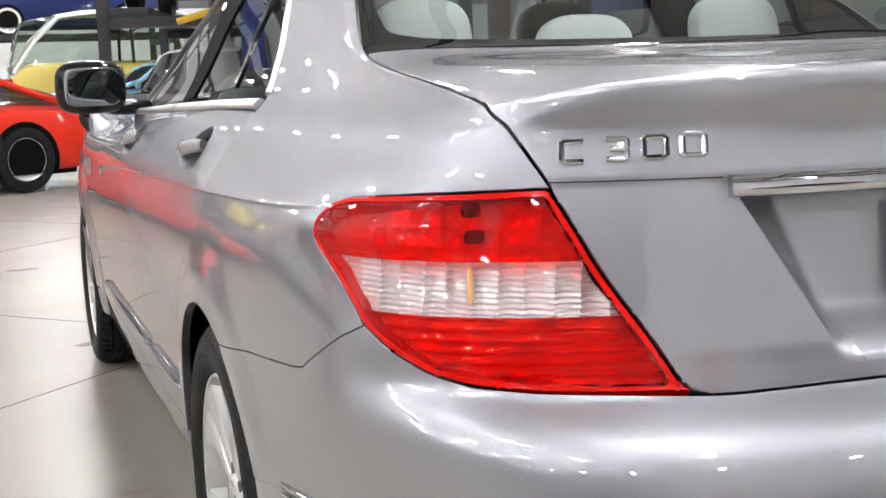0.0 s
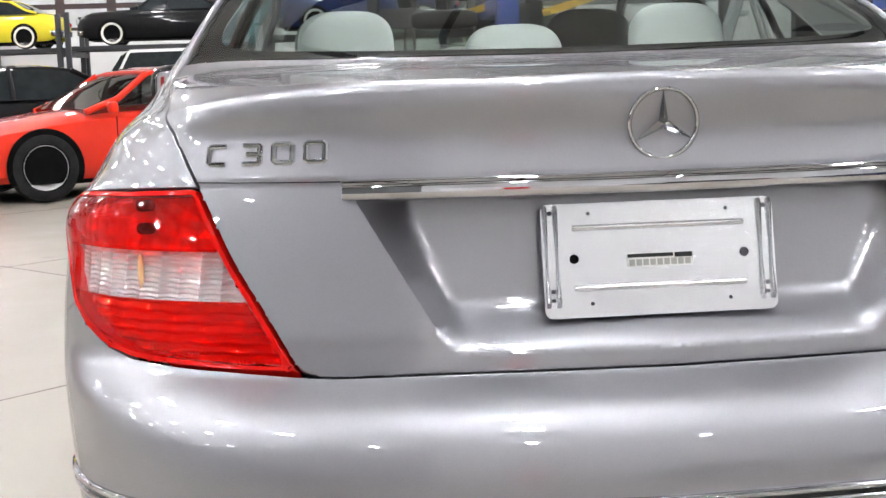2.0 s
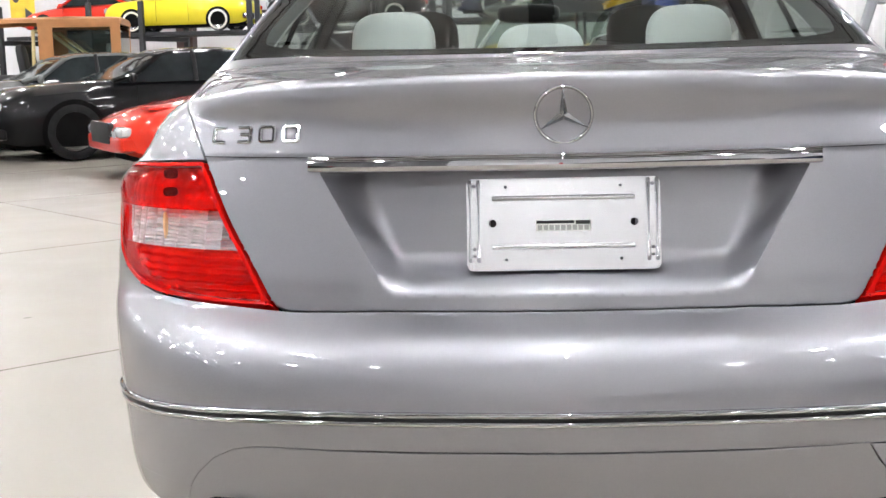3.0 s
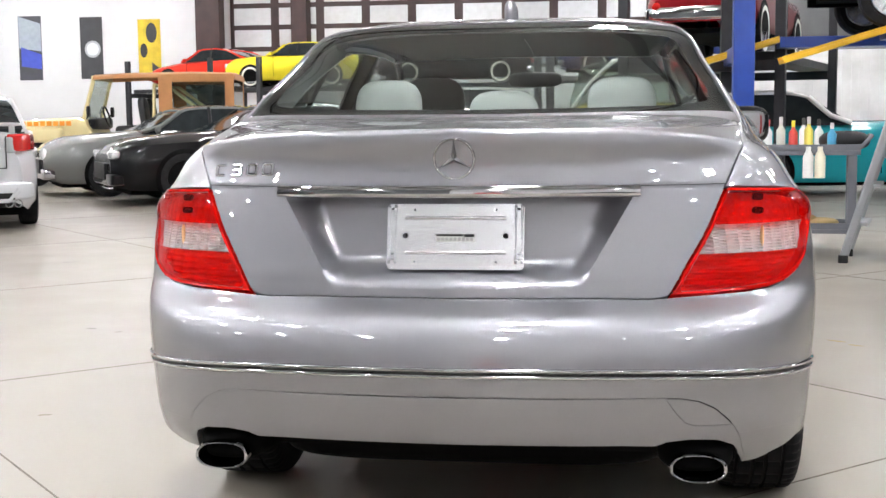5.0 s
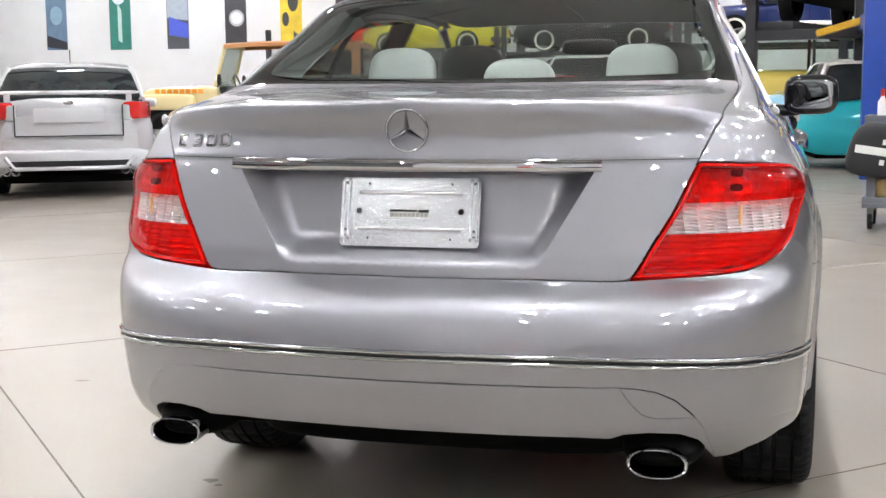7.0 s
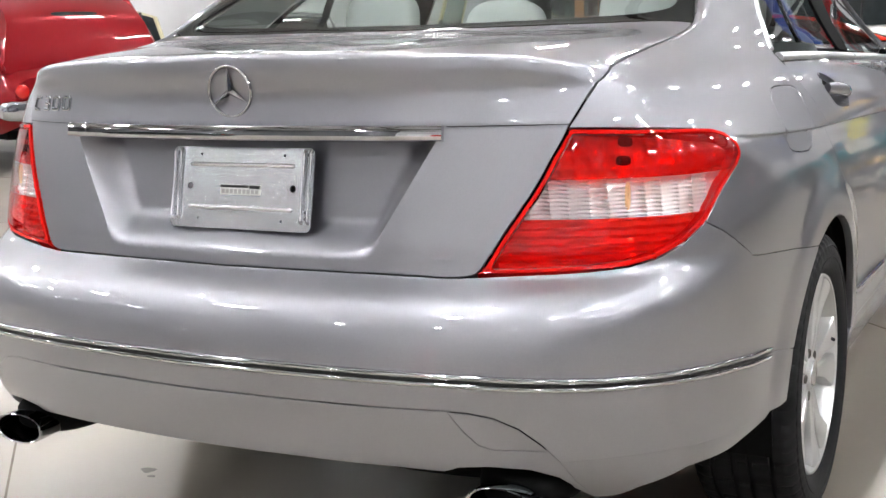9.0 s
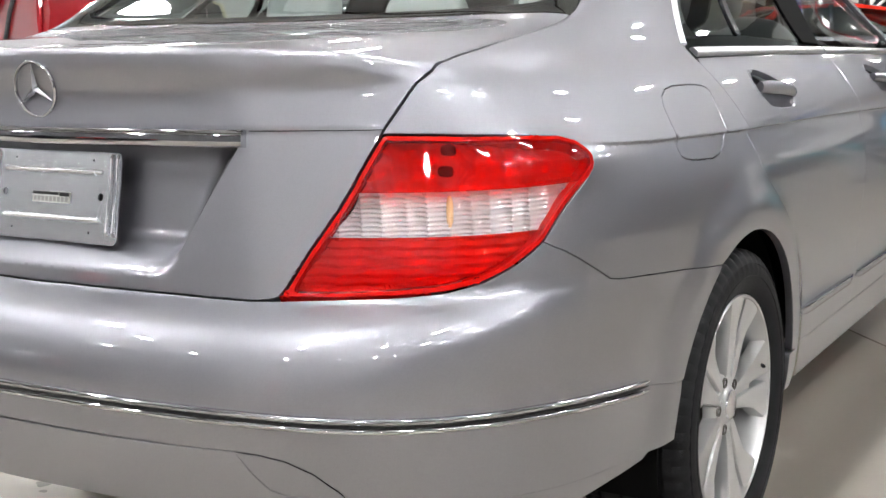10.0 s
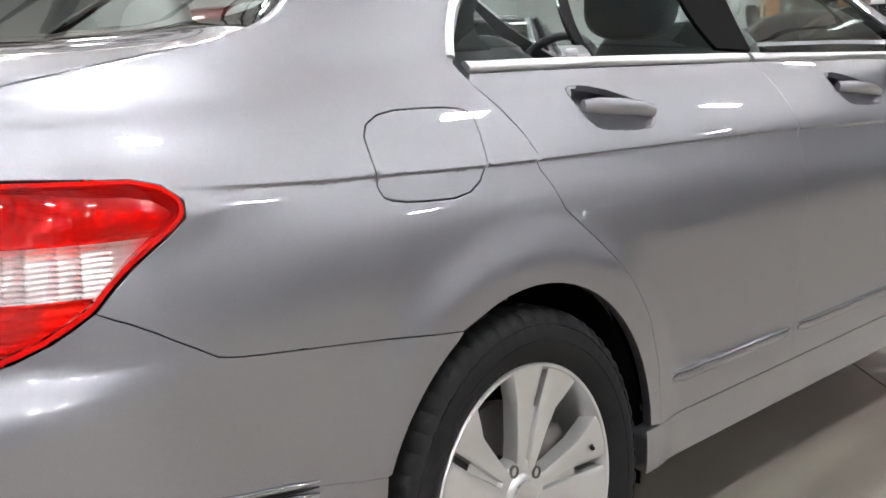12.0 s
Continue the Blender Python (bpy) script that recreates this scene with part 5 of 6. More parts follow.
for x in (-25.4, -20.4, -15.4, -10.2, -5.0, .2, 5.4, 10.6, 14.8):
    # the last row, close to the north wall, is added to brighten it
    for y in (-12.8, -5.6, -1.6, 2.4, 8.8, 15.2, 21.6, 28.0, 33.0, 37.4):
        lamp_unit(x, y)

# banners on the north wall
def banner(x, z0, z1, wd, ground_c, marks, label):
    g = mat("banner_print", ground_c, .45, vary=.15, scale=3)
    ob = tagged(part("wall_banner", box((x - wd / 2, Y1 - .016, z0), (x + wd / 2, Y1 - .004, z1)), g), label, "banner", "wall banners")
    for i, (kind, a, b, c, d, col) in enumerate(marks):
        mk = mat("banner_ink", col, .45)
        bm = bmesh.new()
        if kind == "disc":
            bmesh.ops.create_circle(bm, cap_ends=True, segments=32, radius=1)
            for v in bm.verts:
                v.co = (x + a * wd + v.co.x * c * wd, Y1 - .019 - i * .002, z0 + b * (z1 - z0) + v.co.y * d * wd)
        else:
            bm.faces.new([bm.verts.new((x + p * wd, Y1 - .019 - i * .002, z0 + q * (z1 - z0))) for p, q in ((a, b), (c, b - .05), (c, d), (a, d + .12))])
        part("printed_mark", bm, mk, ob)
    return ob


GREY, PALE, BLUE_I = (.35, .36, .38), (.6, .62, .66), (.05, .08, .45)
banner(-25.9, 2.75, 5.1, .88, (.10, .16, .24), [("disc", .0, .55, .3, .4, (.2, .3, .4)), ("field", -.5, .05, .5, .12, (.02, .02, .03))], "grey-blue banner on the white wall")
banner(-23.2, 2.72, 5.08, .88, (.02, .16, .13), [("disc", -.05, .82, .3, .3, PALE), ("field", -.1, .15, .08, .62, (.4, .5, .48))], "green banner with a pale emblem on the white wall")
banner(-20.83, 2.71, 5.0, .88, (.05, .05, .06), [("field", -.48, .50, .48, .88, (.30, .34, .40)), ("field", -.40, .22, .48, .40, BLUE_I)], "black and blue banner with a car picture")
banner(-18.5, 2.73, 4.92, .84, (.035, .035, .04), [("disc", .05, .48, .36, .36, GREY), ("disc", .05, .48, .27, .27, PALE)], "black banner with a round grey picture")
banner(-16.33, 2.8, 4.80, .84, (.62, .45, .03), [("disc", .1, .76, .24, .42, (.03, .03, .03)), ("disc", -.25, .45, .16, .30, (.03, .03, .03)), ("field", .1, .06, .48, .12, (.05, .05, .05))], "yellow banner with black dials")

# the steel column where the plain wall ends, and the whitish insulated panels between girts beyond it
tagged(part("column", box((-14.3, Y1 - .9, 0), (-13.45, Y1 - .3, TOP - .5)), BEAM), "red-brown steel column against the wall", "column", kind="structure")
tagged(part("column", box((-10.9, Y1 - .9, 0), (-10.35, Y1 - .3, TOP - .5)), BEAM), "red-brown steel column against the wall", "column", kind="structure")
PANEL_W = mat("whitish_wall_panel", (.52, .53, .55), .4, vary=.06)
for i in range(9):
    x = -12.5 + i * 1.62
    # insulated wall panels between girts, built like windows; no glass
    w = tagged(new(f"window_{i + 1}"), "whitish insulated wall panel between dark steel girts", "window", "high windows", "structure")
    part("girt_frame", box((x - .81, Y1 - .06, 2.9), (x + .81, Y1 - .001, 6.0)), BEAM, w)
    for zz in (3.0, 3.75, 4.5, 5.25):
        part("pane", box((x - .66, Y1 - .075, zz), (x + .66, Y1 - .061, zz + .58)), PANEL_W, w)
# ---- the other vehicles ----
CAR_GLASS = mat("dark_car_glass", (.02, .024, .026), .05, vary=.2, spec=.2)
HEAD_LENS = mat("headlamp_lens", (.6, .62, .64), .1, .3, coat=1.0)
TAIL_RED = mat("tail_lens_red", (.5, .012, .01), .12, coat=1.0)
SIGNAL = mat("signal_amber", (.75, .3, .02), .2, coat=1.0)
WHITEWALL = mat("whitewall_rubber", (.72, .70, .64), .5)
POLISHED = mat("polished_rim", (.82, .82, .82), .35, .3)
PAINTS = {}


def colour(name, rgb, metal=0.0):
    if name not in PAINTS:
        PAINTS[name] = paint(name + "_car_paint", rgb, metal, .35, .1, 1.25 if max(rgb) < .03 else 1.4)
    return PAINTS[name]


def road_wheel(parent, x, y, r, side, rim_m, white=False):
    hub = new("wheel")
    hub.parent = parent
    hub.matrix_basis = Matrix.Translation((x, y, r)) @ (Matrix.Identity(4) if side > 0 else Matrix.Rotation(math.pi, 4, "Z"))
    tr = r * .66
    part("tyre", lathe([(.05, tr), (.095, tr * 1.06), (.10, r * .85), (.085, r * .97), (.04, r), (-.04, r), (-.085, r * .97), (-.10, r * .85), (-.05, tr)], 40), RUBBER, hub)
    if white:
        part("whitewall", lathe([(.098, r * .70), (.1035, r * .78), (.1015, r * .88)], 40), WHITEWALL, hub)
    rim = part("rim", lathe([(.06, tr), (.082, tr * .98), (.07, tr * .90), (.03, tr * .85), (.02, tr * .3), (.05, tr * .25), (.06, 0)], 36), rim_m, hub)
    if rim_m is ALLOY:
        part("polished_lip", lathe([(.084, tr * 1.0), (.088, tr * .97), (.070, tr * .86), (.045, tr * .74), (.035, tr * .72)], 36), POLISHED, hub, "pale polished rim lip")
    for k in range(5):
        bm = box((.02, -tr * .10, tr * .15), (.07, tr * .10, tr * .93))
        bmesh.ops.rotate(bm, verts=bm.verts, matrix=Matrix.Rotation(2 * math.pi * k / 5, 3, "X"))
        part("spoke", bm, rim_m, rim, bevel=.008)


def loft(sections, bm=None):
    """Skins a row of equal, mirrored half-sections, each a list of (x, y, z) from the sill to the middle."""
    bm = bm or bmesh.new()
    rows = []
    for s in sections:
        right = [bm.verts.new(p) for p in s]
        left = [bm.verts.new((-p[0], p[1], p[2])) if p[0] > 1e-4 else right[i] for i, p in enumerate(s)]
        rows.append(right + left[::-1][1 if s[-1][0] < 1e-4 else 0:])
    for a, b in zip(rows, rows[1:]):
        for j in range(len(a) - 1):
            if len({a[j], a[j + 1], b[j + 1], b[j]}) == 4:
                bm.faces.new((a[j], a[j + 1], b[j + 1], b[j]))
    for r in (rows[0], rows[-1]):
        bm.faces.new(r)
    bmesh.ops.recalc_face_normals(bm, faces=bm.faces)
    return bm


def vehicle(label, pos, heading, size, paint_m, deck, roof, wheels, rim_m=SATIN, roof_m=None, rear=True, lamps="wide", category="car", white=False, name="parked_car", ride=.20, glass_m=None):
    """A car: deck is the body's top line and roof the cabin's, both as (share of the length from the tail, height); wheels: axle shares and radius."""
    length, width, _ = size
    ob = tagged(new(name), label, category, "parked vehicles")
    ob.matrix_basis = Matrix.Translation(pos) @ Matrix.Rotation(radians(heading), 4, "Z") @ Matrix.Translation((0, -length / 2, 0))
    hw = width / 2
    ts = np.linspace(0, 1, 34)
    top = np.interp(ts, [d[0] for d in deck], [d[1] for d in deck])
    ker = np.array([1, 2, 3, 2, 1]) / 9
    top = np.convolve(np.pad(top, 2, mode="edge"), ker, "valid")
    secs = []
    for t, z in zip(ts, top):
        end = min(t, 1 - t)
        w = hw * (1 - .20 * max(0, 1 - end / .10) ** 2)
        lo = ride + .10 * max(0, 1 - end / .07)
        y = t * length + (.04 if t == 0 else -.04 if t == 1 else 0)
        h = z - lo
        secs.append([(w * .88, y, lo), (w * .97, y, lo + h * .12), (w, y, lo + h * .42), (w * .985, y, lo + h * .66), (w * .93, y, lo + h * .86), (w * .80, y, lo + h * .965), (w * .45, y, z + .008), (0, y, z + .016)])
    part("body", loft(secs), paint_m, ob)
    # cabin
    rt = np.linspace(roof[0][0], roof[-1][0], 18)
    rz = np.interp(rt, [r[0] for r in roof], [r[1] for r in roof])
    base = np.interp(rt, ts, top)
    cab, skin_r = [], []
    for t, z, b in zip(rt, rz, base):
        f = max(.02, z - b)
        y = t * length
        lean_in = .86 - .16 * min(1, f / .5)
        cab.append([(hw * .88, y, b - .04), (hw * (.88 + lean_in) / 2, y, b + f * .5), (hw * lean_in, y, b + f * .93), (hw * lean_in * .6, y, b + f * .985), (0, y, b + f)])
    part("cabin_glass", loft(cab), glass_m or CAR_GLASS, ob)
    peak = max(r[1] for r in roof)
    lid_secs = [[(p[2][0] * 1.012, p[2][1], p[2][2] - .02), (p[2][0] * 1.005, p[2][1], p[2][2] + .015), (p[3][0], p[3][1], p[3][2] + .02), (0, p[4][1], p[4][2] + .022)] for p, t, z in zip(cab, rt, rz) if z > peak - .09]
    part("roof", loft(lid_secs), roof_m or paint_m, ob)
    top_idx = [i for i, z in enumerate(rz) if z > peak - .09]
    mid_i = (top_idx[0] + top_idx[-1]) // 2 + 1
    for s in (1, -1):
        for a, b in ((0, top_idx[0]), (len(rt) - 1, top_idx[-1])):
            pa, pb = cab[a][0], cab[b][2]
            part("pillar", tube([(s * pa[0] * .99, pa[1], pa[2] + .03), (s * (cab[(a + b) // 2][1][0] + .012), cab[(a + b) // 2][1][1], cab[(a + b) // 2][1][2]), (s * (pb[0] + .012), pb[1], pb[2])], .035, n=8), roof_m or paint_m, ob)
        pa, pb = cab[mid_i][0], cab[mid_i][2]
        part("pillar", tube([(s * (pa[0] + .004), pa[1], pa[2]), (s * (cab[mid_i][1][0] + .012), cab[mid_i][1][1], cab[mid_i][1][2]), (s * (pb[0] + .01), pb[1], pb[2])], .028, n=8), BLACK, ob)
        for share, r in wheels:
            y = share * length
            # a flat dark disc on the closed side stands for the arch's shade
            bm = bmesh.new()
            bmesh.ops.create_circle(bm, cap_ends=True, segments=36, radius=r * 1.13)
            for v in bm.verts:
                v.co = (s * (hw + .002), y + v.co.x, max(ride - .02, r + v.co.y))
            part("wheel_arch_shade", bm, DARK, ob)
            road_wheel(ob, s * (hw - .085), y, r, s, rim_m, white)
        for y0_ in (.40, .62):
            part("door_gap", box((s * (hw - .004) - .003, y0_ * length - .004, ride + .12), (s * (hw - .004) + .006, y0_ * length + .004, np.interp(y0_, ts, top) - .08)), DARK, ob)
        part("door_mirror", soft_box((.17, .09, .12), Matrix.Translation((s * (hw + .05), roof[-1][0] * length - .22, np.interp(roof[-1][0], ts, top) + .03)), power=3, n=8), paint_m, ob)
        zt, zf = top[1], top[-2]
        if lamps == "wide":
            part("tail_lamp", soft_box((.20, .34, .19), Matrix.Translation((s * hw * .80, .165, zt - .03)) @ Matrix.Rotation(radians(-s * 24), 4, "Z"), power=7, n=8), TAIL_RED, ob)
            part("headlamp", soft_box((.36, .16, .12), Matrix.Translation((s * hw * .70, length - .10, zf - .10)), power=3.5, n=8), HEAD_LENS, ob)
        elif lamps == "round":
            part("tail_lamp", soft_box((.13, .08, .13), Matrix.Translation((s * hw * .72, .03, zt - .2)), power=2, n=8), TAIL_RED, ob)
            bm = soft_box((.19, .12, .19), Matrix.Translation((s * hw * .70, length - .05, zf - .13)), power=2, n=10)
            part("headlamp", bm, HEAD_LENS, ob)
        part("signal_lamp", soft_box((.06, .17, .05), Matrix.Translation((s * hw * .935, length - .42, zf - .17)), power=4, n=8), SIGNAL, ob)
    part("rear_bumper", soft_box((width * .94, .20, .20), Matrix.Translation((0, .10, ride + .22)), power=6), paint_m if rear else CHROME, ob)
    part("front_bumper", soft_box((width * .92, .22, .18), Matrix.Translation((0, length - .12, ride + .16)), power=6), paint_m if rear else CHROME, ob)
    part("grille", box((-hw * .48, length - .06, ride + .16), (hw * .48, length + .004, ride + .38)), BLACK, ob, bevel=.02)
    part("underside", box((-hw * .8, .3, ride - .05), (hw * .8, length - .3, ride + .03)), DARK, ob)
    return ob


SEDAN_DECK = [(0, .80), (.02, 1.02), (.14, 1.06), (.3, 1.02), (.68, .98), (.74, .95), (.96, .78), (1, .62)]
SEDAN_ROOF = [(.10, 1.06), (.24, 1.40), (.34, 1.45), (.52, 1.44), (.58, 1.39), (.73, .98)]
COUPE_DECK = [(0, .62), (.02, .86), (.20, .92), (.62, .88), (.70, .85), (.92, .70), (.98, .60), (1, .46)]
COUPE_ROOF = [(.05, .88), (.28, 1.20), (.38, 1.27), (.50, 1.26), (.54, 1.22), (.68, .86)]
MUSCLE_DECK = [(0, .72), (.02, .96), (.16, 1.0), (.64, .99), (.72, .98), (.95, .90), (.985, .84), (1, .60)]
MUSCLE_ROOF = [(.12, .99), (.27, 1.33), (.36, 1.38), (.50, 1.37), (.54, 1.33), (.68, .98)]

silver2 = vehicle("silver saloon with a small boot spoiler and red tail lamps", (-7.58, 11.1, 0), 30, (4.5, 1.76, 1.5), colour("light_silver", (.60, .61, .64), .35), SEDAN_DECK, SEDAN_ROOF, ((.21, .315), (.80, .315)))
part("spoiler", soft_box((1.46, .22, .045), Matrix.Translation((0, .13, 1.115)), power=5), colour("light_silver", (.60, .61, .64), .35), silver2)
part("boot_panel", box((-.36, -.006, .80), (.36, .03, .96)), colour("light_silver", (.60, .61, .64), .35), silver2, "pale blank plate panel", bevel=.008)
for s_ in (1, -1):
    part("spoiler_foot", box((s_ * .62 - .03, .06, 1.02), (s_ * .62 + .03, .22, 1.10)), colour("light_silver", (.60, .61, .64), .35), silver2, bevel=.01)
    part("lid_gap", box((s_ * .55 - .005, -.004, .66), (s_ * .55 + .005, .03, .99)), DARK, silver2)
part("lid_gap", box((-.55, -.004, .655), (.55, .03, .665)), DARK, silver2)
part("maker_badge", soft_box((.11, .02, .05), Matrix.Translation((0, .018, 1.01)), power=2, n=8), CHROME, silver2)
part("lip_moulding", tube([(-.66, -.02, .44), (-.56, -.03, .32), (.56, -.03, .32), (.66, -.02, .44)], .022, n=8), colour("light_silver", (.60, .61, .64), .35), silver2)
part("roof_aerial", tube([(0, 1.35, 1.43), (0, 1.25, 1.60)], .006, n=6), BLACK, silver2)
part("vent", box((-.62, -.012, .33), (.62, .02, .40)), BLACK, silver2, bevel=.01)
for s in (1, -1):
    for d in (0, .09):
        part("exhaust_tip", lathe([(0, .034), (.0, .042), (.10, .042), (.10, .034), (.0, .034)], 20, axis="y"), CHROME, silver2).matrix_basis = Matrix.Translation((s * (.56 + d), -.03, .29))
    part("clear_lamp", soft_box((.12, .10, .17), Matrix.Translation((s * .595, .065, .90)), power=6, n=8), HEAD_LENS, silver2)

red = vehicle("bright red two-door sports coupe with pale cup wheels", (-2.37, 12.1, 0), 120, (4.6, 1.78, 1.3), colour("guards_red", (.68, .028, .012)), COUPE_DECK, COUPE_ROOF, ((.215, .335), (.78, .335)), rim_m=ALLOY, glass_m=TINT)
part("side_stripe", box((-.899, 1.25, .42), (-.889, 1.75, .60)), BLACK, red)
part("fog_lamp", box((-.62, 4.50, .42), (-.38, 4.58, .50)), HEAD_LENS, red, bevel=.01)
part("pop_lamp_cover", box((-.70, 3.96, .70), (-.36, 4.24, .722)), colour("guards_red", (.68, .028, .012)), red, bevel=.006)

black = vehicle("glossy black muscle coupe with a wide dark grille", (-4.8, 14.95, 0), 122, (4.8, 1.9, 1.38), colour("gloss_black", (.006, .006, .007)), MUSCLE_DECK, MUSCLE_ROOF, ((.20, .36), (.79, .36)), rim_m=STEEL)
vehicle("grey classic fastback coupe with a long bonnet", (-6.7, 16.8, 0), 122, (4.7, 1.82, 1.32), colour("slate_grey", (.16, .165, .16), .3), MUSCLE_DECK, MUSCLE_ROOF, ((.21, .34), (.79, .34)), lamps="round", rear=False)
TAN = mat("tan_soft_top", (.42, .19, .07), .7, vary=.1, bump=.2)
CREAM = colour("cream", (.72, .62, .34))


def off_roader(x, y, heading):
    """A cream open off-roader: long bonnet, upright windscreen, tan hard top over the tail, no doors."""
    ob = tagged(new("parked_car"), "cream open off-roader with a tan hard top", "car", "parked vehicles")
    ob.matrix_basis = Matrix.Translation((x, y, 0)) @ Matrix.Rotation(radians(heading), 4, "Z") @ Matrix.Translation((0, -2.15, 0))
    half = lambda w, y_, lo, hi: [(w * .93, y_, lo), (w, y_, lo + .10), (w, y_, hi - .10), (w * .96, y_, hi - .03), (w * .80, y_, hi), (0, y_, hi + .012)]
    part("tub", loft([half(.80, .02, .55, 1.10), half(.83, .10, .48, 1.16), half(.83, 1.45, .45, 1.16), half(.83, 1.60, .45, .86), half(.83, 2.50, .45, .86), half(.83, 2.64, .45, 1.20), half(.82, 2.80, .45, 1.22)]), CREAM, ob)
    part("bonnet", loft([half(.74, 2.79, .60, 1.235), half(.70, 3.4, .60, 1.215), half(.64, 4.0, .60, 1.17), half(.62, 4.14, .62, 1.10)]), CREAM, ob)
    part("grille", box((-.56, 4.10, .64), (.56, 4.17, 1.06)), BLACK, ob, bevel=.02)
    part("front_bumper", box((-.80, 4.20, .52), (.80, 4.34, .66)), CHROME, ob, bevel=.02)
    for k in (-1, 1):
        part("front_wing", soft_box((.30, 1.10, .30), Matrix.Translation((k * .72, 3.62, .93)), power=5), CREAM, ob)
        part("headlamp", soft_box((.19, .10, .19), Matrix.Translation((k * .44, 4.16, .92)), power=2, n=10), HEAD_LENS, ob)
        part("screen_post", tube([(k * .72, 2.70, 1.20), (k * .68, 2.50, 1.93)], .035, n=8), CREAM, ob)
        part("door_mirror", soft_box((.16, .06, .20), Matrix.Translation((k * .98, 2.55, 1.33)), power=4, n=8), BLACK, ob)
        part("mirror_arm", tube([(k * .82, 2.62, 1.20), (k * .96, 2.56, 1.30)], .014, n=6), BLACK, ob)
        for y0, y1 in ((.00, .16), (1.10, 1.34)):
            part("top_pillar", box((k * .80 - .025, y0, 1.16), (k * .80 + .025, y1, 1.93)), TAN, ob, bevel=.012)
        part("top_rail", box((k * .78 - .04, 0, 1.84), (k * .78 + .04, 1.34, 1.985)), TAN, ob, bevel=.02)
        part("top_sill", box((k * .80 - .025, .10, 1.16), (k * .80 + .025, 1.2, 1.27)), TAN, ob, bevel=.01)
        part("side_window", box((k * .80 - .004, .15, 1.26), (k * .80 + .004, 1.11, 1.85)), GLASS, ob)
        part("roll_bar", tube([(k * .60, .35, 1.10), (k * .60, 1.20, 1.78), (k * .60, 1.45, 1.80), (k * .60, 1.48, .95)], .032, n=8), CREAM, ob)
        part("seat", soft_box((.46, .50, .20), Matrix.Translation((k * .36, 1.95, .98)), power=4, n=10), BAG_BLACK, ob)
        part("seat_back", soft_box((.46, .15, .62), Matrix.Translation((k * .36, 1.68, 1.28)) @ Matrix.Rotation(radians(-8), 4, "X"), power=4, n=10), BAG_BLACK, ob)
        for y_ in (.86, 3.62):
            road_wheel(ob, k * .74, y_, .40, k, SATIN)
            # the shaded wheel opening, laid on the tub as a black disc
            bm = bmesh.new()
            bmesh.ops.create_circle(bm, cap_ends=True, segments=36, radius=.46)
            for v in bm.verts:
                v.co = (k * .835, y_ + v.co.x, max(.44, .40 + v.co.y))
            part("wheel_arch_shade", bm, DARK, ob)
    part("roll_bar_hoop", tube([(-.60, 1.45, 1.80), (.60, 1.45, 1.80)], .032, n=8), CREAM, ob)
    part("screen_header", box((-.72, 2.46, 1.89), (.72, 2.54, 1.97)), CREAM, ob, bevel=.015)
    part("windscreen", box((-.68, -.004, 0), (.68, .004, .70), m=Matrix.Translation((0, 2.685, 1.22)) @ Matrix.Rotation(radians(15), 4, "X")), GLASS, ob)
    part("hard_top", loft([[(.80, y_, z - .05), (.77, y_, z + .01), (.62, y_, z + .045), (0, y_, z + .06)] for y_, z in ((-.02, 1.93), (.06, 1.965), (.8, 1.985), (1.8, 1.975), (2.50, 1.945))]), TAN, ob)
    part("tail_panel", box((-.78, -.01, 1.16), (.78, .03, 1.42)), TAN, ob, bevel=.01)
    part("tail_window", box((-.72, .006, 1.42), (.72, .014, 1.90)), GLASS, ob)
    part("dashboard", soft_box((1.45, .20, .22), Matrix.Translation((0, 2.56, 1.12)), power=5, n=10), BLACK, ob)
    part("steering_wheel", tube([(-.36 + .19 * math.cos(q * math.pi / 12), 2.36 + .05 * math.sin(q * math.pi / 12), 1.24 + .18 * math.sin(q * math.pi / 12)) for q in range(25)], .016, n=8, caps=False), BLACK, ob)
    part("underside", box((-.60, .3, .40), (.60, 4.0, .56)), DARK, ob)
    for i in range(8):
        for k in (-1, 1):
            part("lettering_bar", box((k * .748 - .006, 2.92 + i * .115, 1.085), (k * .748 + .006, 3.005 + i * .115, 1.165)), ORANGE, ob)
    return ob


ORANGE = mat("orange_lettering", (.75, .28, .02), .5)
BAG_BLACK = mat("black_seat_vinyl", (.015, .015, .017), .55, vary=.2)
off_roader(-8.8, 19.3, 101)
YELLOW = colour("mustard_yellow", (.66, .50, .12))
vehicle("mustard yellow and white estate off-roader", (1.55, 21.3, 0), -88, (4.5, 1.85, 2.3), YELLOW, [(0, 1.1), (.02, 1.42), (.68, 1.40), (.74, 1.36), (.97, 1.25), (1, 1.0)], [(.015, 1.44), (.06, 2.12), (.3, 2.28), (.64, 2.27), (.67, 2.2), (.75, 1.40)], ((.2, .38), (.8, .38)), roof_m=mat("white_roof_paint", (.78, .78, .76), .35), lamps="round", rear=False, ride=.38, glass_m=GLASS)
vehicle("pale blue classic saloon behind the red coupe", (1.6, 19.0, 0), 95, (4.6, 1.8, 1.4), colour("sky_blue", (.30, .55, .70)), MUSCLE_DECK, MUSCLE_ROOF, ((.2, .33), (.79, .33)), lamps="round", rear=False)
WHITE_R = bpy.data.materials["white_roof_paint"]
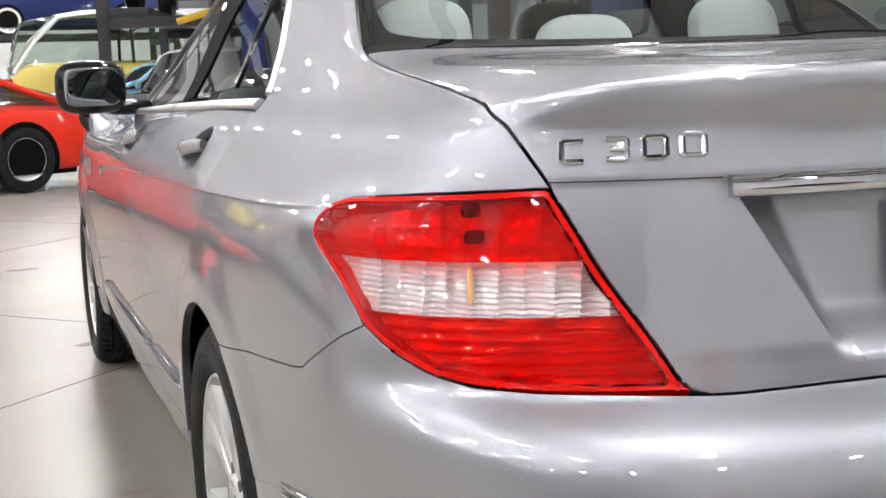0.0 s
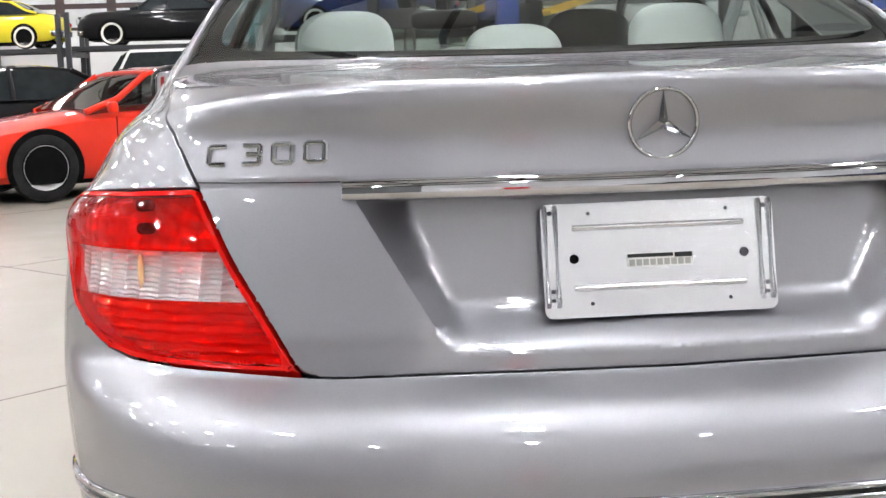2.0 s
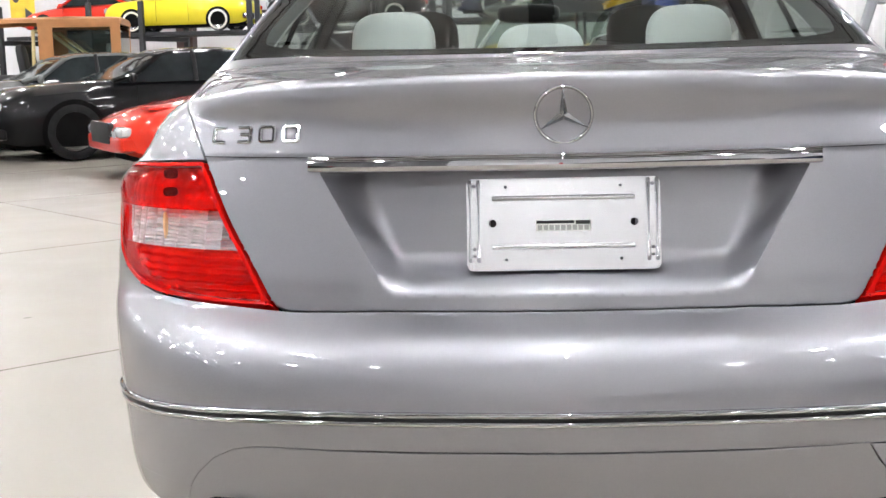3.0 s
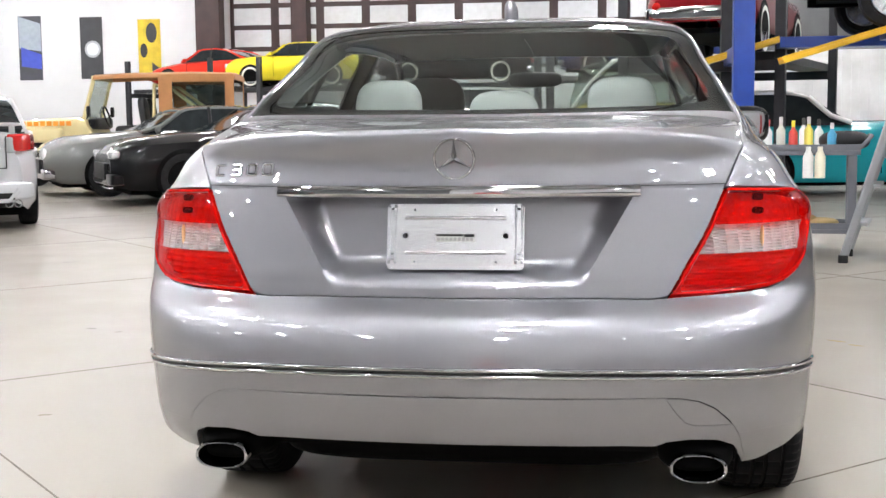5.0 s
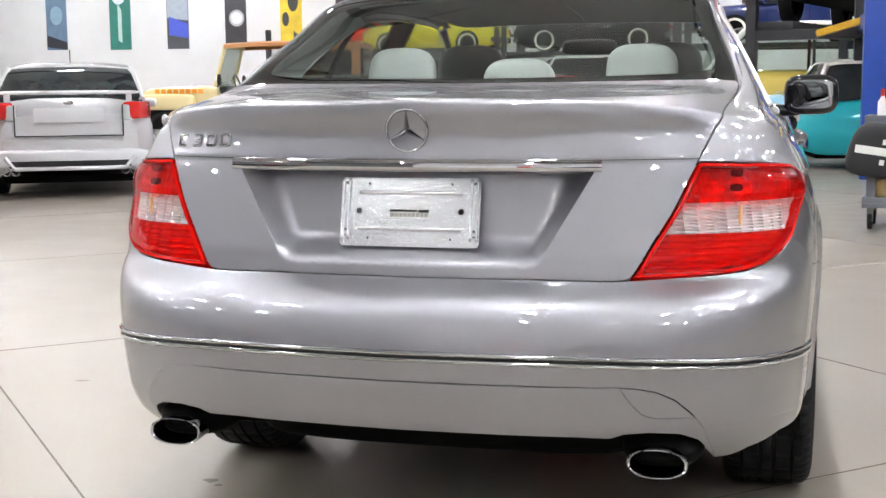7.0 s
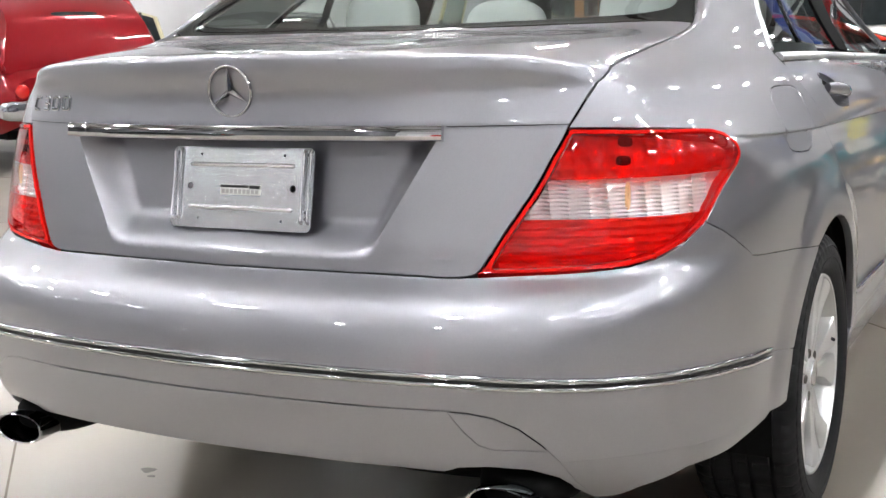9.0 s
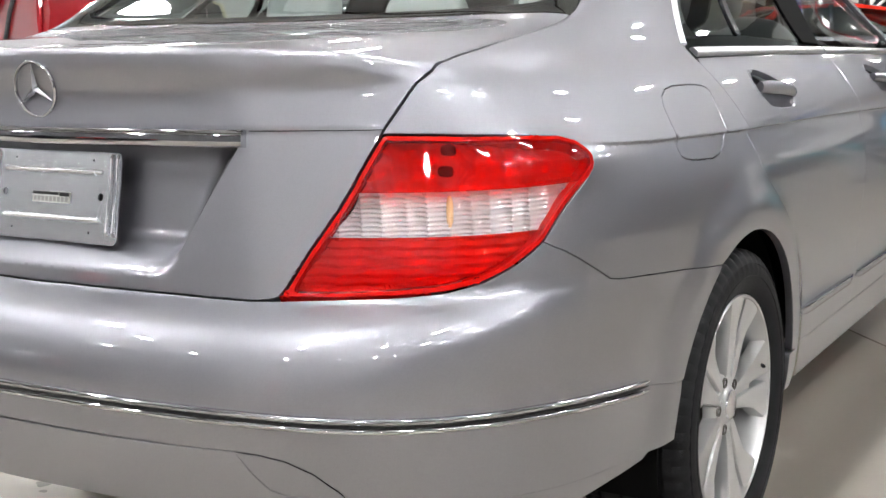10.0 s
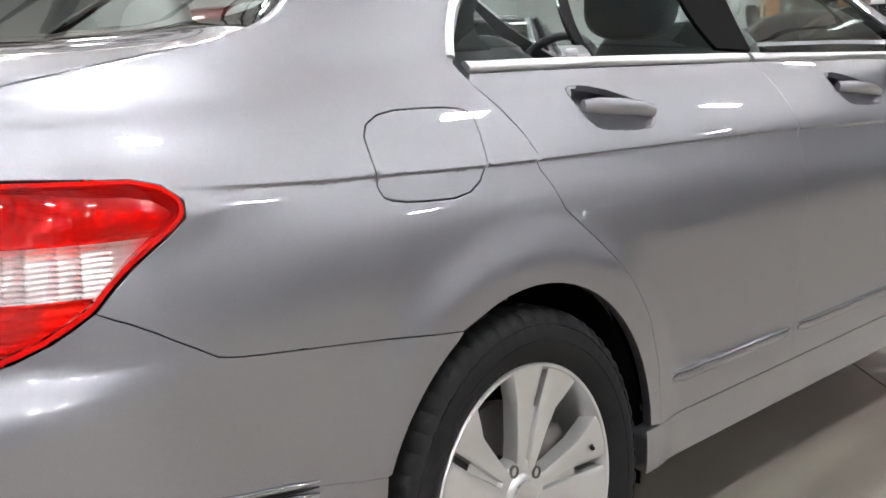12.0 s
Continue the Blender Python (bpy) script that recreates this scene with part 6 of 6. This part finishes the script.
vehicle("turquoise classic saloon with a white roof", (3.3, 15.9, 0), 97, (4.9, 1.84, 1.48), colour("turquoise", (.02, .36, .42)), [(0, .80), (.02, 1.0), (.24, 1.04), (.70, 1.02), (.76, 1.0), (.96, .93), (1, .66)], [(.48, 1.03), (.60, 1.42), (.66, 1.47), (.88, 1.46), (.92, 1.42), (.97, .96)], ((.2, .34), (.72, .34)), roof_m=WHITE_R, lamps="round", rear=False)
MAROON = colour("candy_maroon", (.22, .006, .01), .3)
truck = vehicle("dark red vintage coupe with rounded wings", (-8.8, 7.85, 0), 66, (4.5, 1.80, 1.85), MAROON, [(0, .8), (.02, 1.0), (.40, 1.12), (.95, 1.08), (1, .9)], [(.03, 1.02), (.06, 1.42), (.13, 1.60), (.33, 1.64), (.40, 1.58), (.47, 1.12)], ((.22, .36), (.80, .36)), lamps="round", rear=False, ride=.35, glass_m=MAROON)
part("rear_window", soft_box((.55, .05, .17), Matrix.Translation((0, .30, 1.37)) @ Matrix.Rotation(radians(-38), 4, "X"), power=4), CAR_GLASS, truck, "small dark rear window")
for s in (1, -1):
    for y in (.99, 3.6):
        part("wing", soft_box((.40, 1.25, .62), Matrix.Translation((s * .86, y, .72)), power=2.6), MAROON, truck)
OLIVE = colour("pale_cream", (.62, .58, .40))
off2 = vehicle("pale off-roader with a black roll hoop", (-12.6, 14.4, 0), 150, (3.7, 1.6, 1.75), OLIVE, [(0, .95), (.03, 1.08), (.6, 1.08), (.97, 1.02), (1, .85)], [(.45, 1.1), (.48, 1.60), (.55, 1.68), (.60, 1.66), (.64, 1.1)], ((.2, .38), (.82, .38)), lamps="round", rear=False, ride=.4)
vehicle("red hatchback by the white wall", (-15.4, 16.2, 0), 60, (4.1, 1.72, 1.42), colour("guards_red", (.68, .028, .012)), SEDAN_DECK, SEDAN_ROOF, ((.2, .31), (.8, .31)))
# cars out of view, added for the silver saloon's paint to reflect
for k, (px, py, hd, nm, col) in enumerate(((12.2, 9.6, 80, "out-of-view black saloon in the far row", (.012, .013, .016)), (11.6, 5.4, 92, "out-of-view dark green saloon near the far wall", (.02, .05, .04)), (6.4, -6.2, 85, "out-of-view dark blue saloon parked in the hall", (.015, .025, .07)),
                                            (-6.6, -6.2, 92, "out-of-view black saloon parked in the hall", (.008, .008, .009)), (4.1, -12.6, 88, "out-of-view graphite saloon parked by the south wall", (.03, .03, .032)), (10.2, 0.8, 95, "out-of-view grey saloon parked by the far wall", (.2, .2, .21)), (-8.9, 1.6, 85, "out-of-view white saloon by the west wall", (.72, .72, .7)))):
    vehicle(nm, (px, py, 0), hd, (4.6, 1.8, 1.45), colour("shade%d" % k, col, .2), SEDAN_DECK, SEDAN_ROOF, ((.2, .32), (.8, .32)))

# ---- storage lifts along the north wall ----
LIFT_BLUE = mat("lift_blue_paint", (.012, .055, .33), .35, vary=.12, coat=.3)
LIFT_YELLOW = mat("lift_yellow_paint", (.72, .42, .015), .4, vary=.12)
LIFT_DARK = mat("lift_dark_steel", (.025, .026, .03), .5, .3, vary=.2)


def four_post(cx, cy, heading, z, w=2.6, l=4.9, post_h=2.6):
    ob = tagged(new("car_lift"), "dark steel four-post storage lift", "car lift", "storage lifts")
    ob.matrix_basis = Matrix.Translation((cx, cy, 0)) @ Matrix.Rotation(radians(heading), 4, "Z")
    for sx in (-1, 1):
        for sy in (-1, 1):
            part("post", box((sx * w / 2 - .07, sy * l / 2 - .07, 0), (sx * w / 2 + .07, sy * l / 2 + .07, post_h)), LIFT_DARK, ob, bevel=.01)
        part("runway", box((sx * .78 - .25, -l / 2, z - .12), (sx * .78 + .25, l / 2, z)), LIFT_DARK, ob, bevel=.01)
    for sy in (-1, 1):
        part("cross_beam", box((-w / 2, sy * l / 2 - .06, z - .26), (w / 2, sy * l / 2 + .06, z - .121)), LIFT_DARK, ob)
    return ob


four_post(-12.7, 36.3, 75, 2.2, post_h=3.1)
four_post(-9.7, 35.6, 84, 2.2, post_h=3.1)
four_post(-4.6, 34.6, 92, 2.2, post_h=3.1)
four_post(.9, 30.5, 95, 2.2, post_h=3.1)
vehicle("red two-seater up on a storage lift", (-12.7, 36.3, 2.2), 75, (4.2, 1.72, 1.2), colour("guards_red", (.68, .028, .012)), COUPE_DECK, COUPE_ROOF, ((.21, .31), (.79, .31)), rim_m=ALLOY)
vehicle("bright yellow classic car up on a storage lift", (-9.7, 35.6, 2.2), 84, (4.5, 1.75, 1.35), colour("bright_yellow", (.72, .60, .03)), MUSCLE_DECK, MUSCLE_ROOF, ((.2, .33), (.79, .33)), white=True, lamps="round", rear=False)
vehicle("black classic saloon up on a storage lift", (-4.6, 34.6, 2.2), 92, (4.6, 1.75, 1.4), colour("gloss_black", (.006, .006, .007)), MUSCLE_DECK, MUSCLE_ROOF, ((.2, .33), (.79, .33)), white=True, lamps="round", rear=False)
vehicle("dark blue classic saloon up on a storage lift", (.9, 30.5, 2.2), 95, (4.6, 1.75, 1.4), colour("deep_blue", (.01, .02, .09)), MUSCLE_DECK, MUSCLE_ROOF, ((.2, .33), (.79, .33)), white=True, lamps="round", rear=False)
vehicle("white van below the storage lift", (-4.2, 30.5, 0), 95, (4.8, 1.9, 2.0), colour("van_white", (.7, .7, .7)), [(0, 1.0), (.02, 1.2), (.75, 1.15), (.97, 1.0), (1, .8)], [(.02, 1.2), (.04, 1.9), (.3, 1.98), (.66, 1.97), (.7, 1.9), (.8, 1.15)], ((.2, .34), (.8, .34)))

# out of view: lifts and dark cars added to darken the right side's reflections
for y_ in (8.9, 12.1):
    four_post(7.0, y_, 88, 2.2, post_h=3.1)
vehicle("out-of-view black saloon up on a storage lift", (7.0, 8.9, 2.2), 88, (4.7, 1.8, 1.42), colour("gloss_black", (.006, .006, .007)), SEDAN_DECK, SEDAN_ROOF, ((.2, .32), (.8, .32)))
vehicle("dark blue classic saloon up on a storage lift", (7.0, 12.1, 2.2), 268, (4.6, 1.75, 1.4), colour("deep_blue", (.01, .02, .09)), MUSCLE_DECK, MUSCLE_ROOF, ((.2, .33), (.79, .33)), lamps="round", rear=False)
vehicle("out-of-view dark grey saloon under a storage lift", (7.0, 8.9, 0), 268, (4.6, 1.8, 1.42), colour("graphite", (.03, .031, .034), .3), SEDAN_DECK, SEDAN_ROOF, ((.2, .32), (.8, .32)))
vehicle("out-of-view black coupe under a storage lift", (7.0, 12.1, 0), 88, (4.6, 1.8, 1.3), colour("gloss_black", (.006, .006, .007)), COUPE_DECK, COUPE_ROOF, ((.2, .32), (.8, .32)))

# drive-on lift with a blue post and yellow ramps at its end
lift = tagged(new("car_lift"), "blue four-post lift with yellow drive-on ramps", "car lift", "storage lifts")
for x, y in ((1.72, 13.1), (1.72, 15.1), (7.2, 13.1), (7.2, 15.1)):
    part("post", box((x, y, 0), (x + .26, y + .24, 3.9)), LIFT_BLUE if y < 14 else LIFT_DARK, lift, bevel=.015)
part("cross_beam", box((1.74, 13.3, 1.80), (1.96, 15.2, 2.0)), LIFT_BLUE, lift, bevel=.01)
part("cross_beam", box((7.22, 13.3, 1.80), (7.44, 15.2, 2.0)), LIFT_BLUE, lift, bevel=.01)
for y in (12.95, 14.55):
    x = 3.47 if y < 14 else 2.42
    part("runway", box((x, y - .25, 2.02), (7.6, y + .25, 2.16)), LIFT_BLUE, lift, bevel=.01)
    m = Matrix.Translation((x, y, 2.14)) @ Matrix.Rotation(radians(-16), 4, "Y")
    part("ramp", box((-1.25, -.24, -.05), (0, .24, 0), m=m), LIFT_YELLOW, lift, bevel=.008)
    for e in (-.24, .215):
        part("ramp_edge", box((-1.25, e, 0), (0, e + .025, .035), m=m), LIFT_YELLOW, lift)
four_post(2.15, 17.4, -17, 2.0, w=2.2, post_h=3.2)
vehicle("dark red vintage car with cream whitewall tyres on a lift", (2.0, 17.3, 2.0), -17, (4.2, 1.62, 1.7), MAROON, [(0, .75), (.03, .95), (.4, 1.0), (.66, 1.02), (.97, 1.0), (1, .8)], [(.15, 1.0), (.20, 1.55), (.3, 1.66), (.56, 1.64), (.6, 1.58), (.64, 1.02)], ((.17, .37), (.83, .37)), lamps="round", rear=False, white=True, ride=.36)
lifted = vehicle("black pick-up up on the blue lift, its underside showing", (5.0, 13.75, 2.16), 90, (4.9, 1.85, 1.8), colour("gloss_black", (.006, .006, .007)), [(0, 1.0), (.02, 1.18), (.4, 1.18), (.7, 1.16), (.97, 1.05), (1, .8)], [(.36, 1.18), (.38, 1.72), (.45, 1.80), (.62, 1.79), (.66, 1.72), (.76, 1.16)], ((.2, .38), (.8, .38)), ride=.45)
for y_ in (.98, 3.92):
    part("axle", tube([(-.80, y_, .36), (-.12, y_, .36), (0, y_, .36), (.12, y_, .36), (.80, y_, .36)], [.04, .045, .12, .045, .04], n=10), STEEL, lifted)
for k in (-1, 1):
    part("frame_rail", box((k * .46 - .05, .2, .36), (k * .46 + .05, 4.7, .48)), DARK, lifted, bevel=.01)
part("gearbox", soft_box((.42, 1.0, .30), Matrix.Translation((.05, 3.1, .40)), power=4, n=10), STEEL, lifted)
part("exhaust_pipe", tube([(.30, .1, .36), (.30, 1.3, .34), (.22, 2.6, .34)], .035, n=8), STEEL, lifted)

# ---- workshop cart ----
CART = mat("grey_cart_plastic", (.13, .135, .155), .55, vary=.12, bump=.15)
cart = tagged(new("utility_cart"), "grey plastic utility cart on castors, loaded with shop supplies", "cart")
cart.matrix_basis = Matrix.Translation((1.86, 7.78, 0)) @ Matrix.Rotation(radians(-8), 4, "Z")
for z in (.17, .80):
    part("tray", box((-.42, -.24, z), (.42, .24, z + .035)), CART, cart, bevel=.008)
    for lo, hi in (((-.42, -.24), (.42, -.215)), ((-.42, .215), (.42, .24)), ((-.42, -.215), (-.395, .215)), ((.395, -.215), (.42, .215))):
        part("tray_rim", box((*lo, z + .035), (*hi, z + .085)), CART, cart, bevel=.005)
for x in (-.36, .36):
    for y in (-.19, .19):
        part("upright", box((x - .035, y - .03, .2), (x + .035, y + .03, .80)), CART, cart, bevel=.01)
        c = new("castor")
        c.parent = cart
        part("tyre", lathe([(-.015, .035), (-.018, .055), (-.01, .062), (.01, .062), (.018, .055), (.015, .035)], 24), RUBBER, c).matrix_basis = Matrix.Translation((x, y, .062))
        part("fork", box((x - .024, y - .015, .06), (x + .024, y + .015, .17)), STEEL, c, bevel=.004)
part("push_handle", tube([(.42, -.2, .86), (.50, -.2, .95), (.50, .2, .95), (.42, .2, .86)], .016), CART, cart)


def bottle(x, y, z, h, r, col, cap):
    ob = tagged(new("spray_bottle"), "plastic spray bottle with a trigger head on the cart", "bottle", "bottles on the cart")
    ob.matrix_basis = cart.matrix_basis @ Matrix.Translation((x, y, z))
    part("body", lathe([(0, 0), (0, r), (h * .6, r), (h * .72, r * .45), (h * .78, r * .4), (h * .78, 0)], 20, axis="z"), mat("bottle_plastic", col, .3), ob)
    part("trigger_head", box((-r * .4, -r * 1.1, h * .78), (r * .4, r * .6, h)), mat("bottle_cap", cap, .4), ob, bevel=.004)
    return ob


for i, (x, y, h, col, cap) in enumerate(((-.30, -.12, .25, (.7, .7, .7), (.6, .03, .02)), (-.20, .05, .27, (.65, .66, .6), (.7, .7, .7)), (-.10, -.13, .24, (.6, .04, .03), (.7, .6, .05)), (.02, -.10, .27, (.7, .62, .1), (.7, .7, .7)),
                                         (.10, .08, .25, (.75, .75, .75), (.02, .02, .02)), (.20, -.12, .22, (.05, .3, .5), (.7, .7, .7)), (-.02, .12, .26, (.7, .7, .68), (.1, .1, .1)))):
    bottle(x, y, .837, h, .036, col, cap)
for x, col in ((.02, (.72, .72, .70)), (.11, (.74, .70, .55))):
    ob = tagged(part("hanging_bottle", lathe([(0, 0), (0, .042), (.17, .042), (.22, .02), (.25, .02), (.25, 0)], 20, axis="z"), mat("hanging_bottle_plastic", col, .35)), "pale plastic bottle hung on the cart's rim", "bottle", "bottles on the cart")
    ob.matrix_basis = cart.matrix_basis @ Matrix.Translation((x, -.286, .62))
BAG = mat("black_nylon", (.012, .012, .014), .7, vary=.3, bump=.4)
bag = tagged(part("tool_bag", soft_box((.46, .16, .42), power=3.2), BAG), "black nylon bag with white print hung on the cart", "bag")
bag.matrix_basis = cart.matrix_basis @ Matrix.Translation((-.33, -.325, .62)) @ Matrix.Rotation(radians(8), 4, "Y")
part("white_print", box((-.14, -.083, -.03), (.14, -.078, .03)), STICKER, bag, "white printed bar")
for v_ in bag.data.vertices:
    v_.co.x *= 1 - .30 * (v_.co.z + .21) / .42
for z_ in (-.10, .055):
    part("white_print", box((.05, -.081, z_), (.085, -.076, z_ + .04)), STICKER, bag, "small white printed mark")
RAG = mat("tan_rag", (.42, .30, .14), .9, vary=.2, bump=.5, bump_scale=60)
for x, w, h in ((-.30, .20, .24), (-.08, .36, .12), (.12, .3, .08)):
    ob = tagged(part("shop_rag", soft_box((w, .34, h), power=2.4), RAG), "crumpled tan shop cloth on the lower tray", "cloth", "cloths on the cart")
    ob.matrix_basis = cart.matrix_basis @ Matrix.Translation((x, -.02, .205 + h / 2))
ob = tagged(part("black_jacket", soft_box((.40, .34, .16), power=2.6), BAG), "black folded cover lying on the cart", "cover")
ob.matrix_basis = cart.matrix_basis @ Matrix.Translation((.30, .03, .91))


def step_ladder(x, y, turn):
    ob = tagged(new("step_ladder"), "grey aluminium step ladder standing open by the cart", "ladder")
    ob.matrix_basis = Matrix.Translation((x, y, 0)) @ Matrix.Rotation(radians(turn), 4, "Z")
    for k in (-1, 1):
        part("front_rail", tube([(0, k * .25, .02), (.50, k * .18, 1.70)], .022, n=8, flat=1.5), SATIN_GREY, ob)
        part("rear_rail", tube([(1.05, k * .27, .02), (.54, k * .18, 1.66)], .016, n=8), SATIN_GREY, ob)
        part("rubber_foot", box((-.03, k * .25 - .03, 0), (.04, k * .25 + .03, .06)), RUBBER, ob, bevel=.006)
        part("spreader", tube([(.24, k * .215, .80), (.80, k * .23, .80)], .008, n=6), SATIN_GREY, ob)
    for i in range(5):
        z = .30 + .29 * i
        w = .25 - .042 * z
        part("tread", box((.50 / 1.68 * z - .015, -w, z - .015), (.50 / 1.68 * z + .085, w, z + .012)), SATIN_GREY, ob, bevel=.005)
    part("top_cap", box((.42, -.20, 1.66), (.66, .20, 1.71)), BLACK, ob, bevel=.01)
    return ob


SATIN_GREY = mat("dull_aluminium", (.30, .31, .33), .45, .8, vary=.1)
step_ladder(2.09, 7.20, -14)
# floor stains and a drain cover
RUST = mat("rusty_cover", (.28, .10, .04), .8, vary=.4, scale=12)
ob = tagged(part("floor_cover", lathe([(.0, .0), (.006, .0), (.006, .16), (.0, .165)], 32, axis="z"), RUST), "round rusty cover set in the floor", "floor cover")
ob.matrix_basis = Matrix.Translation((-1.86, 8.81, 0))


# spills and smudges on the concrete
def stain(x, y, rx, ry, turn, material, seed):
    rnd = random.Random(seed)
    bm = bmesh.new()
    n = 36
    wob = [rnd.uniform(.55, 1.1) for _ in range(9)]
    ring = []
    for k in range(n):
        a = 2 * math.pi * k / n
        f = k * 9 / n
        w = wob[int(f) % 9] * (1 - f % 1) + wob[(int(f) + 1) % 9] * (f % 1)
        p = Matrix.Rotation(radians(turn), 3, "Z") @ Vector((rx * w * math.cos(a), ry * w * math.sin(a), 0))
        ring.append(bm.verts.new((x + p.x, y + p.y, .0008)))
    bm.faces.new(ring)
    part("floor_stain", bm, material, floor)


OIL = mat("dried_oil_stain", (.060, .050, .040), .40, vary=.5, scale=25)
DRIP = mat("brown_water_mark", (.150, .115, .075), .55, vary=.35, scale=20)
CHALK = mat("yellow_floor_mark", (.33, .25, .10), .7, vary=.3, scale=20)
for i, (x, y, rx, ry, turn, material) in enumerate(((-.86, 4.16, .10, .045, 20, DRIP), (-.80, 4.02, .05, .02, -10, OIL), (-1.06, 6.52, .09, .05, 0, DRIP), (-.775, .632, .030, .022, 10, OIL), (-.735, .60, .016, .010, 0, OIL),
                                                   (-2.48, 3.59, .03, .016, 0, OIL), (-2.29, 3.50, .024, .014, 30, OIL), (1.43, 3.54, .07, .018, -35, CHALK), (1.50, 3.43, .05, .014, -35, CHALK), (-1.81, 1.66, .035, .012, 15, DRIP))):
    stain(x, y, rx, ry, turn, material, i)
